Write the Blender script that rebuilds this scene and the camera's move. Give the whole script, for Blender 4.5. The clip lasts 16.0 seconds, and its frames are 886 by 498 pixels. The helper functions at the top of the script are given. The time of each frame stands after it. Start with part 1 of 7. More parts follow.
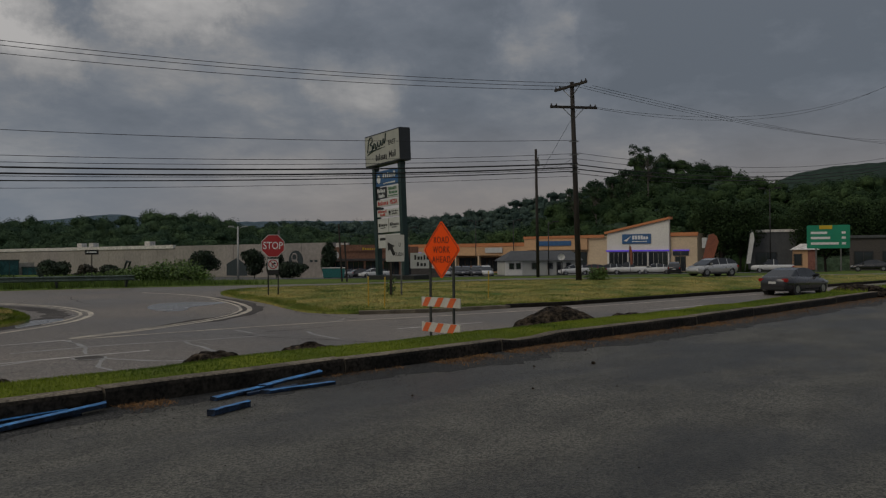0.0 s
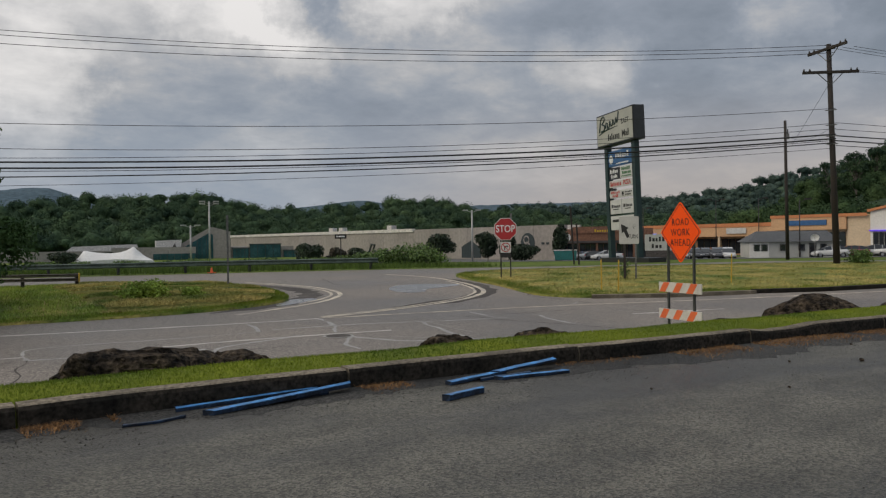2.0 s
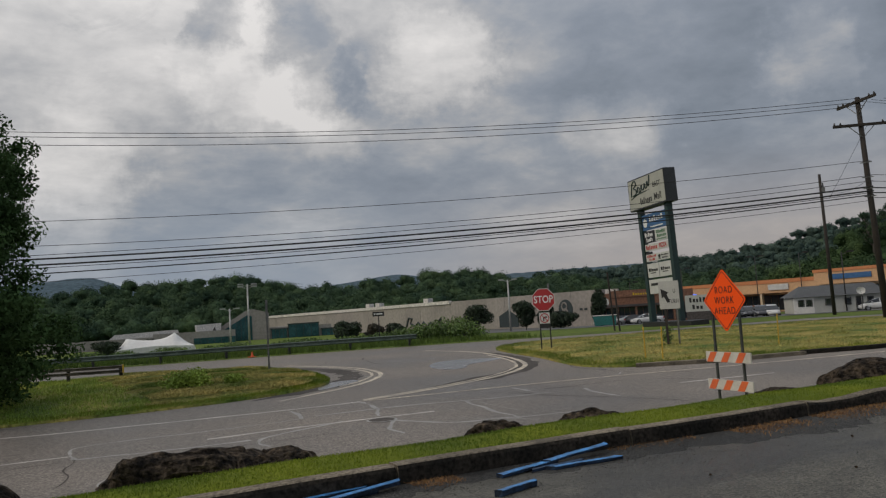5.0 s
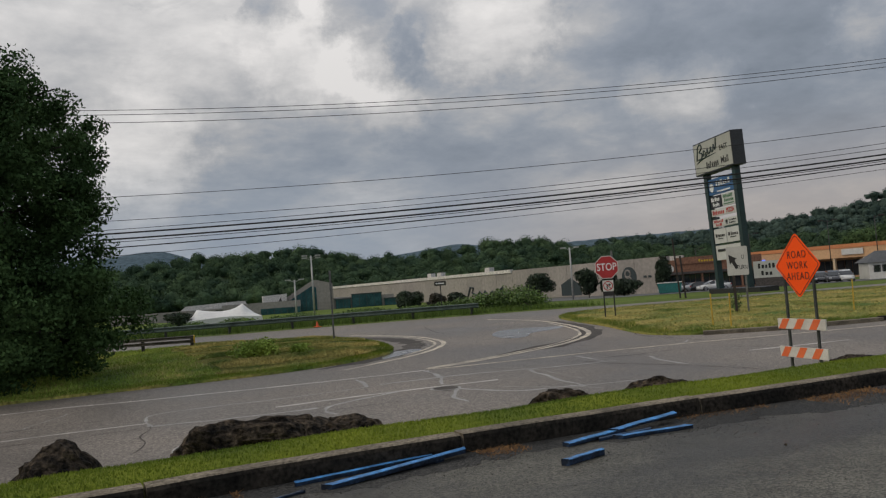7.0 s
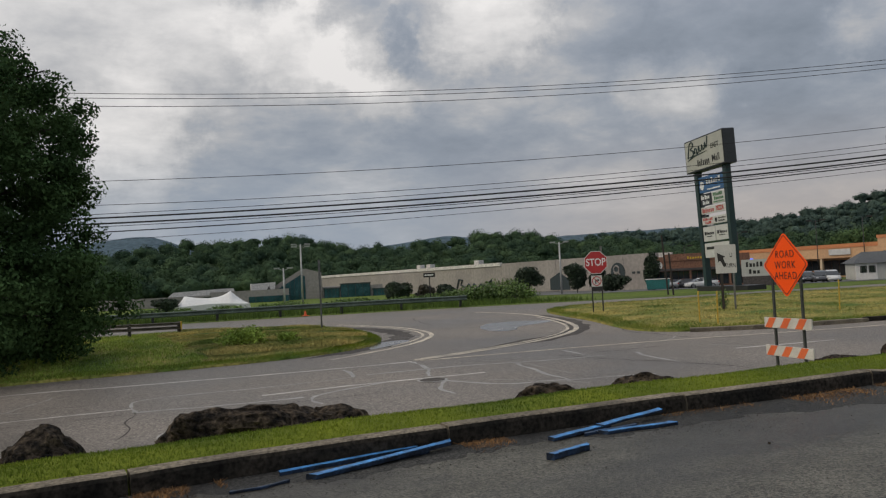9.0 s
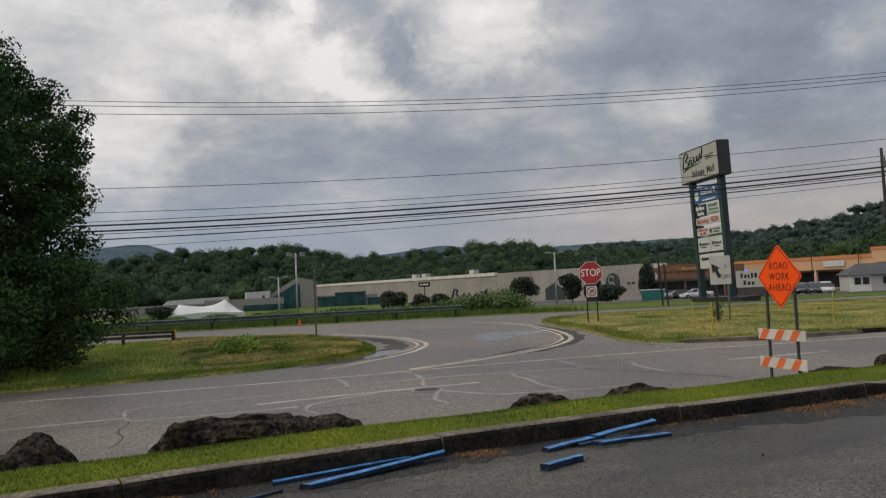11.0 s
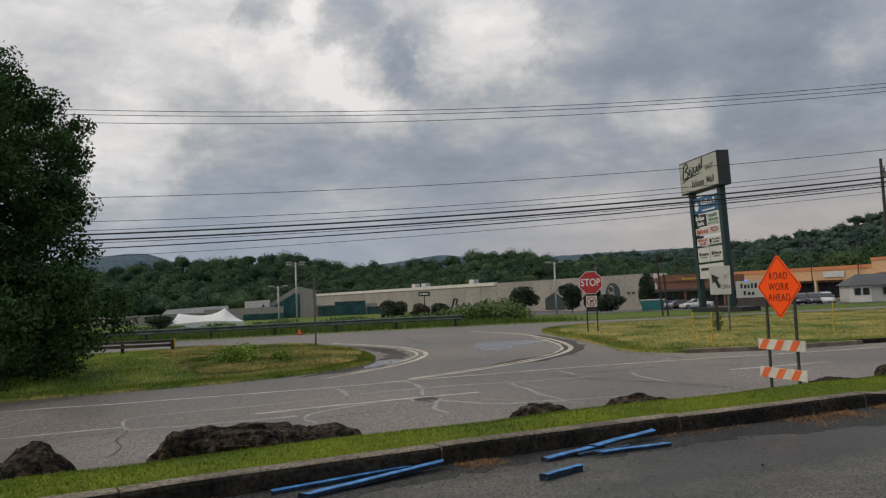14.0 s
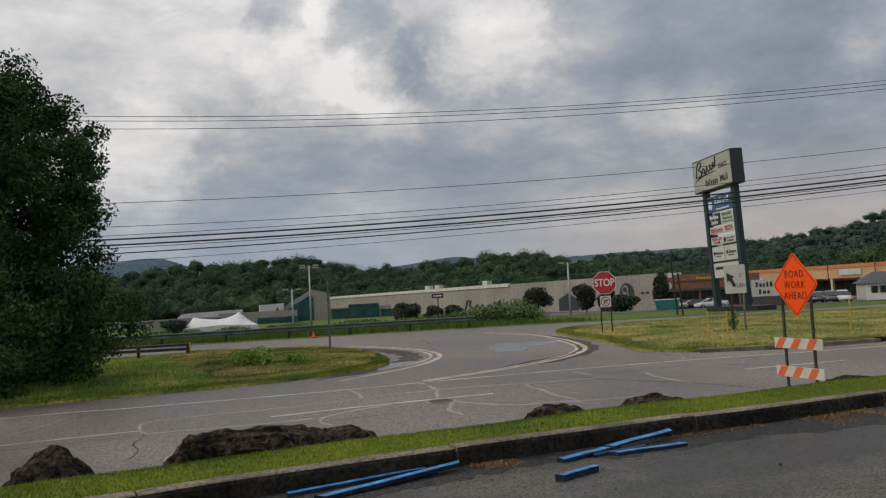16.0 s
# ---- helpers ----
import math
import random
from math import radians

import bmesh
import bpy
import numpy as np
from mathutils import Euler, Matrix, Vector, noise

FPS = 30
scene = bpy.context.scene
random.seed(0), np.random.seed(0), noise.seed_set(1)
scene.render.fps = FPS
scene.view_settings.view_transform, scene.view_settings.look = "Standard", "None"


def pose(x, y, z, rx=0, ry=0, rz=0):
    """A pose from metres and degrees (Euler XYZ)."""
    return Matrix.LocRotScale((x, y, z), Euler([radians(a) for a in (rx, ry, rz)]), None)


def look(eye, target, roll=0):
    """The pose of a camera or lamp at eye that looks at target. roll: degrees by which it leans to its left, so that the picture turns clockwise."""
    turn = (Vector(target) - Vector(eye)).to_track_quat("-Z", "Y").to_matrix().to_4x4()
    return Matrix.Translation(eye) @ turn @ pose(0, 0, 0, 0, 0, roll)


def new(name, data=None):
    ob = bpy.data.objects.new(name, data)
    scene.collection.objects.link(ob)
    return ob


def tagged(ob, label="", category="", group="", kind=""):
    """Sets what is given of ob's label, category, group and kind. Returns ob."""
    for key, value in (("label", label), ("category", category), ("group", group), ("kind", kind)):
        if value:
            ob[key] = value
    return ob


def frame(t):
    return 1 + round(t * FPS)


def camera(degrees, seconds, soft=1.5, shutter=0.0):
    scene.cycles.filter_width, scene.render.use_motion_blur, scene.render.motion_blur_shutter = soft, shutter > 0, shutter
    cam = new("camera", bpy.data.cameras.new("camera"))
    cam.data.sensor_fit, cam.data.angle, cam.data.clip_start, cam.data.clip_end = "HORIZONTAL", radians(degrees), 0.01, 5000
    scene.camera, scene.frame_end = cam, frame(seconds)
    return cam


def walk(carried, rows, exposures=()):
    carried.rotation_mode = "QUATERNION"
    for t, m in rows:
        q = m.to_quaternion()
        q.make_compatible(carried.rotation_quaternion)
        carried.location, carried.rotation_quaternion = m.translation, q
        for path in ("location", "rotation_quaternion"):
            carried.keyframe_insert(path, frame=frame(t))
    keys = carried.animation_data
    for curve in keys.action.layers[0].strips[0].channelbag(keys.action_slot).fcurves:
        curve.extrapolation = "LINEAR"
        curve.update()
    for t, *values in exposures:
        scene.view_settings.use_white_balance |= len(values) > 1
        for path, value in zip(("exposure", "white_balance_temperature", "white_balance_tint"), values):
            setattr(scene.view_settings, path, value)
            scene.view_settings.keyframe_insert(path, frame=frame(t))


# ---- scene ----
import functools

cam = camera(58.1, 16.0, soft=1.25)
# seconds, x, y, z, azimuth clockwise from +y, pitch, roll
ROWS = [
    (0.0, -0.110, -0.211, 1.469, 52.10, 0.50, -0.43),
    (0.5, -0.048, -0.168, 1.507, 41.30, 0.36, -0.58),
    (1.0, 0.078, -0.128, 1.522, 38.75, -0.22, 1.51),
    (1.5, 0.080, -0.090, 1.514, 37.23, -0.44, 0.30),
    (2.0, 0.061, -0.014, 1.503, 35.57, -0.61, -0.81),
    (2.5, 0.061, 0.016, 1.501, 34.55, -1.18, -1.07),
    (3.0, 0.094, 0.060, 1.522, 34.87, -1.15, -0.80),
    (3.5, 0.092, 0.066, 1.707, 41.55, 5.01, -1.56),
    (4.0, 0.045, 0.082, 1.721, 35.87, 5.14, -1.38),
    (4.5, 0.065, 0.057, 1.703, 34.68, 4.92, -2.57),
    (5.0, 0.022, 0.022, 1.706, 33.23, 4.55, -3.62),
    (7.5, 0.061, 0.129, 1.698, 28.50, 2.44, -4.06),
    (8.0, 0.057, 0.132, 1.697, 28.85, 2.29, -4.03),
    (8.5, 0.065, 0.135, 1.692, 29.09, 1.86, -3.97),
    (9.0, 0.063, 0.126, 1.705, 29.42, 2.01, -2.96),
    (11.5, 0.054, 0.102, 1.711, 29.86, 2.95, -2.65),
    (12.0, 0.049, 0.093, 1.711, 29.94, 3.21, -2.62),
    (12.5, 0.055, 0.092, 1.709, 29.90, 3.28, -2.68),
    (13.0, 0.059, 0.100, 1.705, 29.89, 3.25, -2.86),
    (13.5, 0.061, 0.106, 1.712, 29.84, 3.25, -2.76),
    (14.0, 0.059, 0.104, 1.705, 29.82, 3.36, -2.52),
    (14.5, 0.053, 0.105, 1.710, 29.66, 3.41, -2.47),
    (15.0, 0.056, 0.097, 1.710, 29.65, 3.58, -2.60),
    (15.5, 0.057, 0.098, 1.709, 29.34, 3.54, -2.84),
    (16.0, 0.056, 0.105, 1.701, 28.90, 3.53, -3.07),
]
EXPOSURES = [(0.0, -1.0), (0.5, -0.68), (1.0, -0.42), (1.5, -0.25), (2.0, -0.06), (2.5, 0.08), (3.0, 0.12), (3.5, -0.28), (5.0, -0.26), (7.5, -0.14), (9.0, -0.06), (16.0, -0.05)]
walk(cam, [(t, pose(x, y, z, 0, 0, -az) @ pose(0, 0, 0, 90 + pitch) @ pose(0, 0, 0, 0, 0, roll))
           for t, x, y, z, az, pitch, roll in ROWS], EXPOSURES)

# ---------------------------------------------------------------- world and light
world = bpy.data.worlds.new("overcast_sky")
scene.world = world
world.use_nodes = True

# azimuth, elevation and half width in degrees, brighter (+) or darker (-)
MASSES = [
    (9.5, 17.1, 9, 0.045), (21.8, 18.2, 4.5, 0.10), (24.6, 16.3, 2.5, 0.07), (33.9, 17.4, 3.2, 0.075), (46.5, 11.1, 3.0, 0.075), (8.6, 10.5, 3.5, 0.06), (26.5, 12.7, 2.2, 0.05), (58.7, 15.4, 2.5, 0.07),
    (26.3, 16.7, 2.2, -0.10), (23.2, 20.4, 2.5, -0.10), (16.7, 20.5, 1.8, -0.07), (39.5, 18.7, 5, -0.025), (51.1, 14.5, 7, -0.055), (42.4, 13.3, 4, -0.04), (16.8, 9.4, 6, -0.04), (31.6, 8.9, 6, -0.05),
    (42.7, 21.6, 6, -0.025), (13.4, 17.6, 5, 0.03), (69.7, 7.7, 4, 0.04), (74.1, 12.2, 9, -0.09),
]


def build_sky():
    nt = world.node_tree
    nt.nodes.clear()
    nd, ln = nt.nodes, nt.links

    def math_node(op, a, b=None, c=None, clamp=False):
        n = nd.new("ShaderNodeMath")
        n.operation, n.use_clamp = op, clamp
        for i, v in enumerate((a, b, c)):
            if v is None:
                continue
            if isinstance(v, (int, float)):
                n.inputs[i].default_value = v
            else:
                ln.new(v, n.inputs[i])
        return n.outputs[0]

    tc = nd.new("ShaderNodeTexCoord")
    sep = nd.new("ShaderNodeSeparateXYZ")
    ln.new(tc.outputs["Generated"], sep.inputs[0])
    up = math_node("MAXIMUM", sep.outputs[2], 0.0)

    # cloud base seen as a flat layer overhead: finer and flatter towards the horizon
    lift = math_node("ADD", up, 0.25)
    flat = nd.new("ShaderNodeCombineXYZ")
    ln.new(math_node("DIVIDE", sep.outputs[0], lift), flat.inputs[0])
    ln.new(math_node("DIVIDE", sep.outputs[1], lift), flat.inputs[1])
    ln.new(math_node("MULTIPLY", up, 1.2), flat.inputs[2])

    def cloud(scale, detail, rough, off, distort=0.0):
        m = nd.new("ShaderNodeMapping")
        m.inputs["Location"].default_value = off
        ln.new(flat.outputs[0], m.inputs[0])
        n = nd.new("ShaderNodeTexNoise")
        n.inputs["Scale"].default_value = scale
        n.inputs["Detail"].default_value = detail
        n.inputs["Roughness"].default_value = rough
        n.inputs["Distortion"].default_value = distort
        ln.new(m.outputs[0], n.inputs["Vector"])
        return n.outputs["Fac"]

    big = cloud(0.95, 3, 0.5, (CLOUD[0], CLOUD[1], 0.0), 0.1)
    mid = cloud(2.2, 10, 0.52, (CLOUD[2], CLOUD[3], 0.4), 0.1)
    fine = cloud(5.0, 12, 0.60, (1.3, 9.1, 0.8), 0.1)
    dens = math_node("ADD", math_node("MULTIPLY", big, 0.16), math_node("ADD", math_node("MULTIPLY", mid, 0.27), math_node("MULTIPLY", fine, 0.27)))
    dens = math_node("ADD", dens, 0.272)
    # ragged dark scud drifting under the bright cloud
    torn = nd.new("ShaderNodeMapRange")
    torn.interpolation_type = "SMOOTHSTEP"
    torn.inputs[1].default_value, torn.inputs[2].default_value = 0.60, 0.74
    torn.inputs[3].default_value, torn.inputs[4].default_value = 0.0, -0.035
    ln.new(cloud(4.4, 12, 0.60, (6.4, 2.2, 1.7), 0.7), torn.inputs[0])
    dens = math_node("ADD", dens, torn.outputs[0])
    # the larger cloud masses and breaks
    wob = nd.new("ShaderNodeTexNoise")
    wob.inputs["Scale"].default_value, wob.inputs["Detail"].default_value, wob.inputs["Roughness"].default_value = 7.0, 12.0, 0.64
    ln.new(tc.outputs["Generated"], wob.inputs["Vector"])
    shift = nd.new("ShaderNodeVectorMath")
    shift.operation = "MULTIPLY_ADD"
    ln.new(wob.outputs["Color"], shift.inputs[0])
    shift.inputs[1].default_value = (0.24, 0.24, 0.17)
    shift.inputs[2].default_value = (-0.12, -0.12, -0.085)
    bent = nd.new("ShaderNodeVectorMath")
    bent.operation = "ADD"
    ln.new(tc.outputs["Generated"], bent.inputs[0])
    ln.new(shift.outputs[0], bent.inputs[1])
    unit = nd.new("ShaderNodeVectorMath")
    unit.operation = "NORMALIZE"
    ln.new(bent.outputs[0], unit.inputs[0])
    for az, el, wide, amount in MASSES:
        way = (math.sin(radians(az)) * math.cos(radians(el)), math.cos(radians(az)) * math.cos(radians(el)), math.sin(radians(el)))
        dm = nd.new("ShaderNodeVectorMath")
        dm.operation = "DOT_PRODUCT"
        ln.new(unit.outputs[0], dm.inputs[0])
        dm.inputs[1].default_value = way
        mm = nd.new("ShaderNodeMapRange")
        mm.interpolation_type = "SMOOTHSTEP"
        mm.inputs[1].default_value, mm.inputs[2].default_value = math.cos(radians(wide * 1.45)), math.cos(radians(wide * 0.3))
        mm.inputs[3].default_value, mm.inputs[4].default_value = 0.0, amount * 1.2
        ln.new(dm.outputs["Value"], mm.inputs[0])
        dens = math_node("ADD", dens, mm.outputs[0])
    # the hidden sun brightens the cloud round it
    dot = nd.new("ShaderNodeVectorMath")
    dot.operation = "DOT_PRODUCT"
    ln.new(tc.outputs["Generated"], dot.inputs[0])
    dot.inputs[1].default_value = SUN_WAY
    halo = nd.new("ShaderNodeMapRange")
    halo.interpolation_type = "SMOOTHSTEP"
    halo.inputs[1].default_value, halo.inputs[2].default_value = 0.70, 1.0
    halo.inputs[3].default_value, halo.inputs[4].default_value = -0.035, 0.03
    ln.new(dot.outputs["Value"], halo.inputs[0])
    dens = math_node("ADD", dens, halo.outputs[0])
    ramp = nd.new("ShaderNodeValToRGB")
    cr = ramp.color_ramp
    cr.elements[0].position, cr.elements[0].color = 0.46, (0.205, 0.233, 0.275, 1)
    cr.elements[1].position, cr.elements[1].color = 0.775, (0.78, 0.755, 0.735, 1)
    for p, col in ((0.535, (0.260, 0.289, 0.337, 1)), (0.59, (0.326, 0.349, 0.388, 1)), (0.635, (0.425, 0.428, 0.44, 1)), (0.69, (0.57, 0.56, 0.555, 1))):
        e = cr.elements.new(p)
        e.color = col
    ln.new(dens, ramp.inputs[0])
    # even band low over the horizon, warmer away from the sun
    low = nd.new("ShaderNodeMapRange")
    low.interpolation_type = "SMOOTHSTEP"
    low.inputs[1].default_value, low.inputs[2].default_value = 0.03, 0.20
    low.inputs[3].default_value, low.inputs[4].default_value = 0.80, 0.0
    ln.new(up, low.inputs[0])
    tint = nd.new("ShaderNodeMapRange")
    tint.interpolation_type = "SMOOTHSTEP"
    tint.inputs[1].default_value, tint.inputs[2].default_value = 0.35, 0.80
    ln.new(sep.outputs[0], tint.inputs[0])
    band = nd.new("ShaderNodeMixRGB")
    ln.new(tint.outputs[0], band.inputs[0])
    band.inputs[1].default_value, band.inputs[2].default_value = (0.275, 0.325, 0.405, 1), (0.415, 0.365, 0.345, 1)
    mixh = nd.new("ShaderNodeMixRGB")
    ln.new(low.outputs[0], mixh.inputs[0])
    ln.new(ramp.outputs[0], mixh.inputs[1])
    ln.new(band.outputs[0], mixh.inputs[2])
    # the clear sky that shines weakly through the cloud
    sky = nd.new("ShaderNodeTexSky")
    sky.sky_type, sky.sun_disc = "NISHITA", False
    sky.sun_elevation, sky.sun_rotation = radians(39), radians(-71)
    thin = nd.new("ShaderNodeMixRGB")
    thin.blend_type = "ADD"
    thin.inputs[0].default_value = 1.0
    dim = nd.new("ShaderNodeMixRGB")
    dim.blend_type = "MULTIPLY"
    dim.inputs[0].default_value = 1.0
    dim.inputs[2].default_value = (0.006, 0.006, 0.006, 1)
    ln.new(sky.outputs[0], dim.inputs[1])
    ln.new(mixh.outputs[0], thin.inputs[1])
    ln.new(dim.outputs[0], thin.inputs[2])
    # an overcast sky is brightest at the zenith
    gain = nd.new("ShaderNodeMapRange")
    gain.interpolation_type = "SMOOTHSTEP"
    gain.inputs[1].default_value, gain.inputs[2].default_value = 0.15, 0.85
    gain.inputs[3].default_value, gain.inputs[4].default_value = 1.0, ZENITH
    ln.new(up, gain.inputs[0])
    bg = nd.new("ShaderNodeBackground")
    ln.new(thin.outputs[0], bg.inputs["Color"])
    ln.new(gain.outputs[0], bg.inputs["Strength"])
    out = nd.new("ShaderNodeOutputWorld")
    ln.new(bg.outputs[0], out.inputs[0])


CLOUD, ZENITH = (3.2, 0.6, 7.3, 2.1), 1.75
SUN_WAY = (math.sin(radians(14)) * 0.93, math.cos(radians(14)) * 0.93, 0.36)
build_sky()
sun = new("sun", bpy.data.lights.new("sun", "SUN"))
sun.data.energy, sun.data.angle, sun.data.color = 1.35, radians(40), (1.0, 0.86, 0.67)
sun.matrix_world = look((-30, 10, 50), (0, 0, 24))


# ---------------------------------------------------------------- materials
def material(name, base, second=None, rough=0.7, scale=1.0, fine=30.0, bump=0.2, metal=0.0, vary=0.35, spec=0.5,
             rough_vary=0.1, island=0.0, dist=0.01, coat=0.0, detail=6.0, grain=0.0, grain_vary=0.5):
    m = bpy.data.materials.new(name)
    m.use_nodes = True
    nd, ln = m.node_tree.nodes, m.node_tree.links
    b = nd["Principled BSDF"]
    second = second or tuple(c * 0.6 for c in base)
    tc = nd.new("ShaderNodeTexCoord")
    n1 = nd.new("ShaderNodeTexNoise")
    n1.inputs["Scale"].default_value, n1.inputs["Detail"].default_value = scale, detail
    n2 = nd.new("ShaderNodeTexNoise")
    n2.inputs["Scale"].default_value, n2.inputs["Detail"].default_value = fine, 4.0
    for n in (n1, n2):
        ln.new(tc.outputs["Object"], n.inputs["Vector"])
    r1 = nd.new("ShaderNodeValToRGB")
    r1.color_ramp.elements[0].position, r1.color_ramp.elements[1].position = 0.35, 0.68
    r1.color_ramp.elements[0].color, r1.color_ramp.elements[1].color = (*second, 1), (*base, 1)
    ln.new(n1.outputs["Fac"], r1.inputs[0])
    mr = nd.new("ShaderNodeMapRange")
    mr.inputs[1].default_value, mr.inputs[2].default_value = 0.3, 0.7
    mr.inputs[3].default_value, mr.inputs[4].default_value = 1 - vary, 1 + vary
    ln.new(n2.outputs["Fac"], mr.inputs[0])
    mul = nd.new("ShaderNodeVectorMath")
    mul.operation = "SCALE"
    ln.new(r1.outputs[0], mul.inputs[0])
    ln.new(mr.outputs[0], mul.inputs["Scale"])
    last = mul.outputs[0]
    if island:
        g = nd.new("ShaderNodeNewGeometry")
        mi = nd.new("ShaderNodeMapRange")
        mi.inputs[3].default_value, mi.inputs[4].default_value = 1 - island, 1 + island
        ln.new(g.outputs["Random Per Island"], mi.inputs[0])
        mul2 = nd.new("ShaderNodeVectorMath")
        mul2.operation = "SCALE"
        ln.new(last, mul2.inputs[0])
        ln.new(mi.outputs[0], mul2.inputs["Scale"])
        last = mul2.outputs[0]
    if grain:
        vo = nd.new("ShaderNodeTexVoronoi")
        vo.inputs["Scale"].default_value = grain
        ln.new(tc.outputs["Object"], vo.inputs["Vector"])
        sp = nd.new("ShaderNodeSeparateColor")
        ln.new(vo.outputs["Color"], sp.inputs[0])
        mg = nd.new("ShaderNodeMapRange")
        mg.inputs[3].default_value, mg.inputs[4].default_value = 1 - grain_vary, 1 + grain_vary
        ln.new(sp.outputs[0], mg.inputs[0])
        mul3 = nd.new("ShaderNodeVectorMath")
        mul3.operation = "SCALE"
        ln.new(last, mul3.inputs[0])
        ln.new(mg.outputs[0], mul3.inputs["Scale"])
        last = mul3.outputs[0]
    ln.new(last, b.inputs["Base Color"])
    rr = nd.new("ShaderNodeMapRange")
    rr.inputs[1].default_value, rr.inputs[2].default_value = 0.3, 0.7
    rr.inputs[3].default_value, rr.inputs[4].default_value = max(0.02, rough - rough_vary), min(1, rough + rough_vary)
    ln.new(n1.outputs["Fac"], rr.inputs[0])
    ln.new(rr.outputs[0], b.inputs["Roughness"])
    b.inputs["Metallic"].default_value = metal
    b.inputs["Specular IOR Level"].default_value = spec
    b.inputs["Coat Weight"].default_value = coat
    if bump:
        bp = nd.new("ShaderNodeBump")
        bp.inputs["Strength"].default_value, bp.inputs["Distance"].default_value = bump, dist
        ln.new(n2.outputs["Fac"], bp.inputs["Height"])
        ln.new(bp.outputs[0], b.inputs["Normal"])
    return m


def glass_dark(name, tint=(0.02, 0.025, 0.03), rough=0.06):
    m = bpy.data.materials.new(name)
    m.use_nodes = True
    b = m.node_tree.nodes["Principled BSDF"]
    b.inputs["Base Color"].default_value = (*tint, 1)
    b.inputs["Roughness"].default_value = rough
    b.inputs["Specular IOR Level"].default_value = 0.8
    return m


def glow(name, col, strength):
    m = material(name, col, col, 0.5, bump=0)
    b = m.node_tree.nodes["Principled BSDF"]
    b.inputs["Emission Color"].default_value = (*col, 1)
    b.inputs["Emission Strength"].default_value = strength
    return m


def wet_asphalt(name):
    """Old coarse asphalt after rain: pale aggregate in dark binder, damp films that shine between drier patches."""
    m = bpy.data.materials.new(name)
    m.use_nodes = True
    nd, ln = m.node_tree.nodes, m.node_tree.links
    b = nd["Principled BSDF"]
    tc = nd.new("ShaderNodeTexCoord")

    def tex(kind, scale, detail=4.0, stretch=(1, 1, 1), rough=0.5):
        mp_ = nd.new("ShaderNodeMapping")
        mp_.inputs["Scale"].default_value = stretch
        ln.new(tc.outputs["Object"], mp_.inputs[0])
        n = nd.new(kind)
        n.inputs["Scale"].default_value = scale
        if kind == "ShaderNodeTexNoise":
            n.inputs["Detail"].default_value, n.inputs["Roughness"].default_value = detail, rough
        ln.new(mp_.outputs[0], n.inputs["Vector"])
        return n

    def ramp(src, lo, hi, a, c):
        n = nd.new("ShaderNodeMapRange")
        n.interpolation_type = "SMOOTHSTEP"
        n.inputs[1].default_value, n.inputs[2].default_value, n.inputs[3].default_value, n.inputs[4].default_value = lo, hi, a, c
        ln.new(src, n.inputs[0])
        return n.outputs[0]

    def mult(a, c):
        n = nd.new("ShaderNodeMath")
        n.operation = "MULTIPLY"
        ln.new(a, n.inputs[0])
        ln.new(c, n.inputs[1])
        return n.outputs[0]

    damp = tex("ShaderNodeTexNoise", 0.42, 6, (0.45, 1.0, 1), 0.55).outputs["Fac"]
    stain = tex("ShaderNodeTexNoise", 1.7, 7, (0.6, 1.0, 1), 0.6).outputs["Fac"]
    chips_ = tex("ShaderNodeTexVoronoi", 62)
    grit = tex("ShaderNodeTexNoise", 120, 3).outputs["Fac"]
    sp = nd.new("ShaderNodeSeparateColor")
    ln.new(chips_.outputs["Color"], sp.inputs[0])
    tone = mult(mult(ramp(damp, 0.40, 0.60, 1.12, 0.52), ramp(stain, 0.3, 0.7, 0.72, 1.22)), mult(ramp(sp.outputs[0], 0.0, 1.0, 0.45, 1.75), ramp(grit, 0.3, 0.7, 0.7, 1.3)))
    sc = nd.new("ShaderNodeVectorMath")
    sc.operation = "SCALE"
    sc.inputs[0].default_value = (0.077, 0.073, 0.059)
    ln.new(tone, sc.inputs["Scale"])
    ln.new(sc.outputs[0], b.inputs["Base Color"])
    ln.new(ramp(damp, 0.40, 0.60, 0.60, 0.40), b.inputs["Roughness"])
    b.inputs["Specular IOR Level"].default_value = 0.34
    bp = nd.new("ShaderNodeBump")
    bp.inputs["Strength"].default_value, bp.inputs["Distance"].default_value = 0.9, 0.007
    ln.new(chips_.outputs["Distance"], bp.inputs["Height"])
    ln.new(bp.outputs[0], b.inputs["Normal"])
    return m


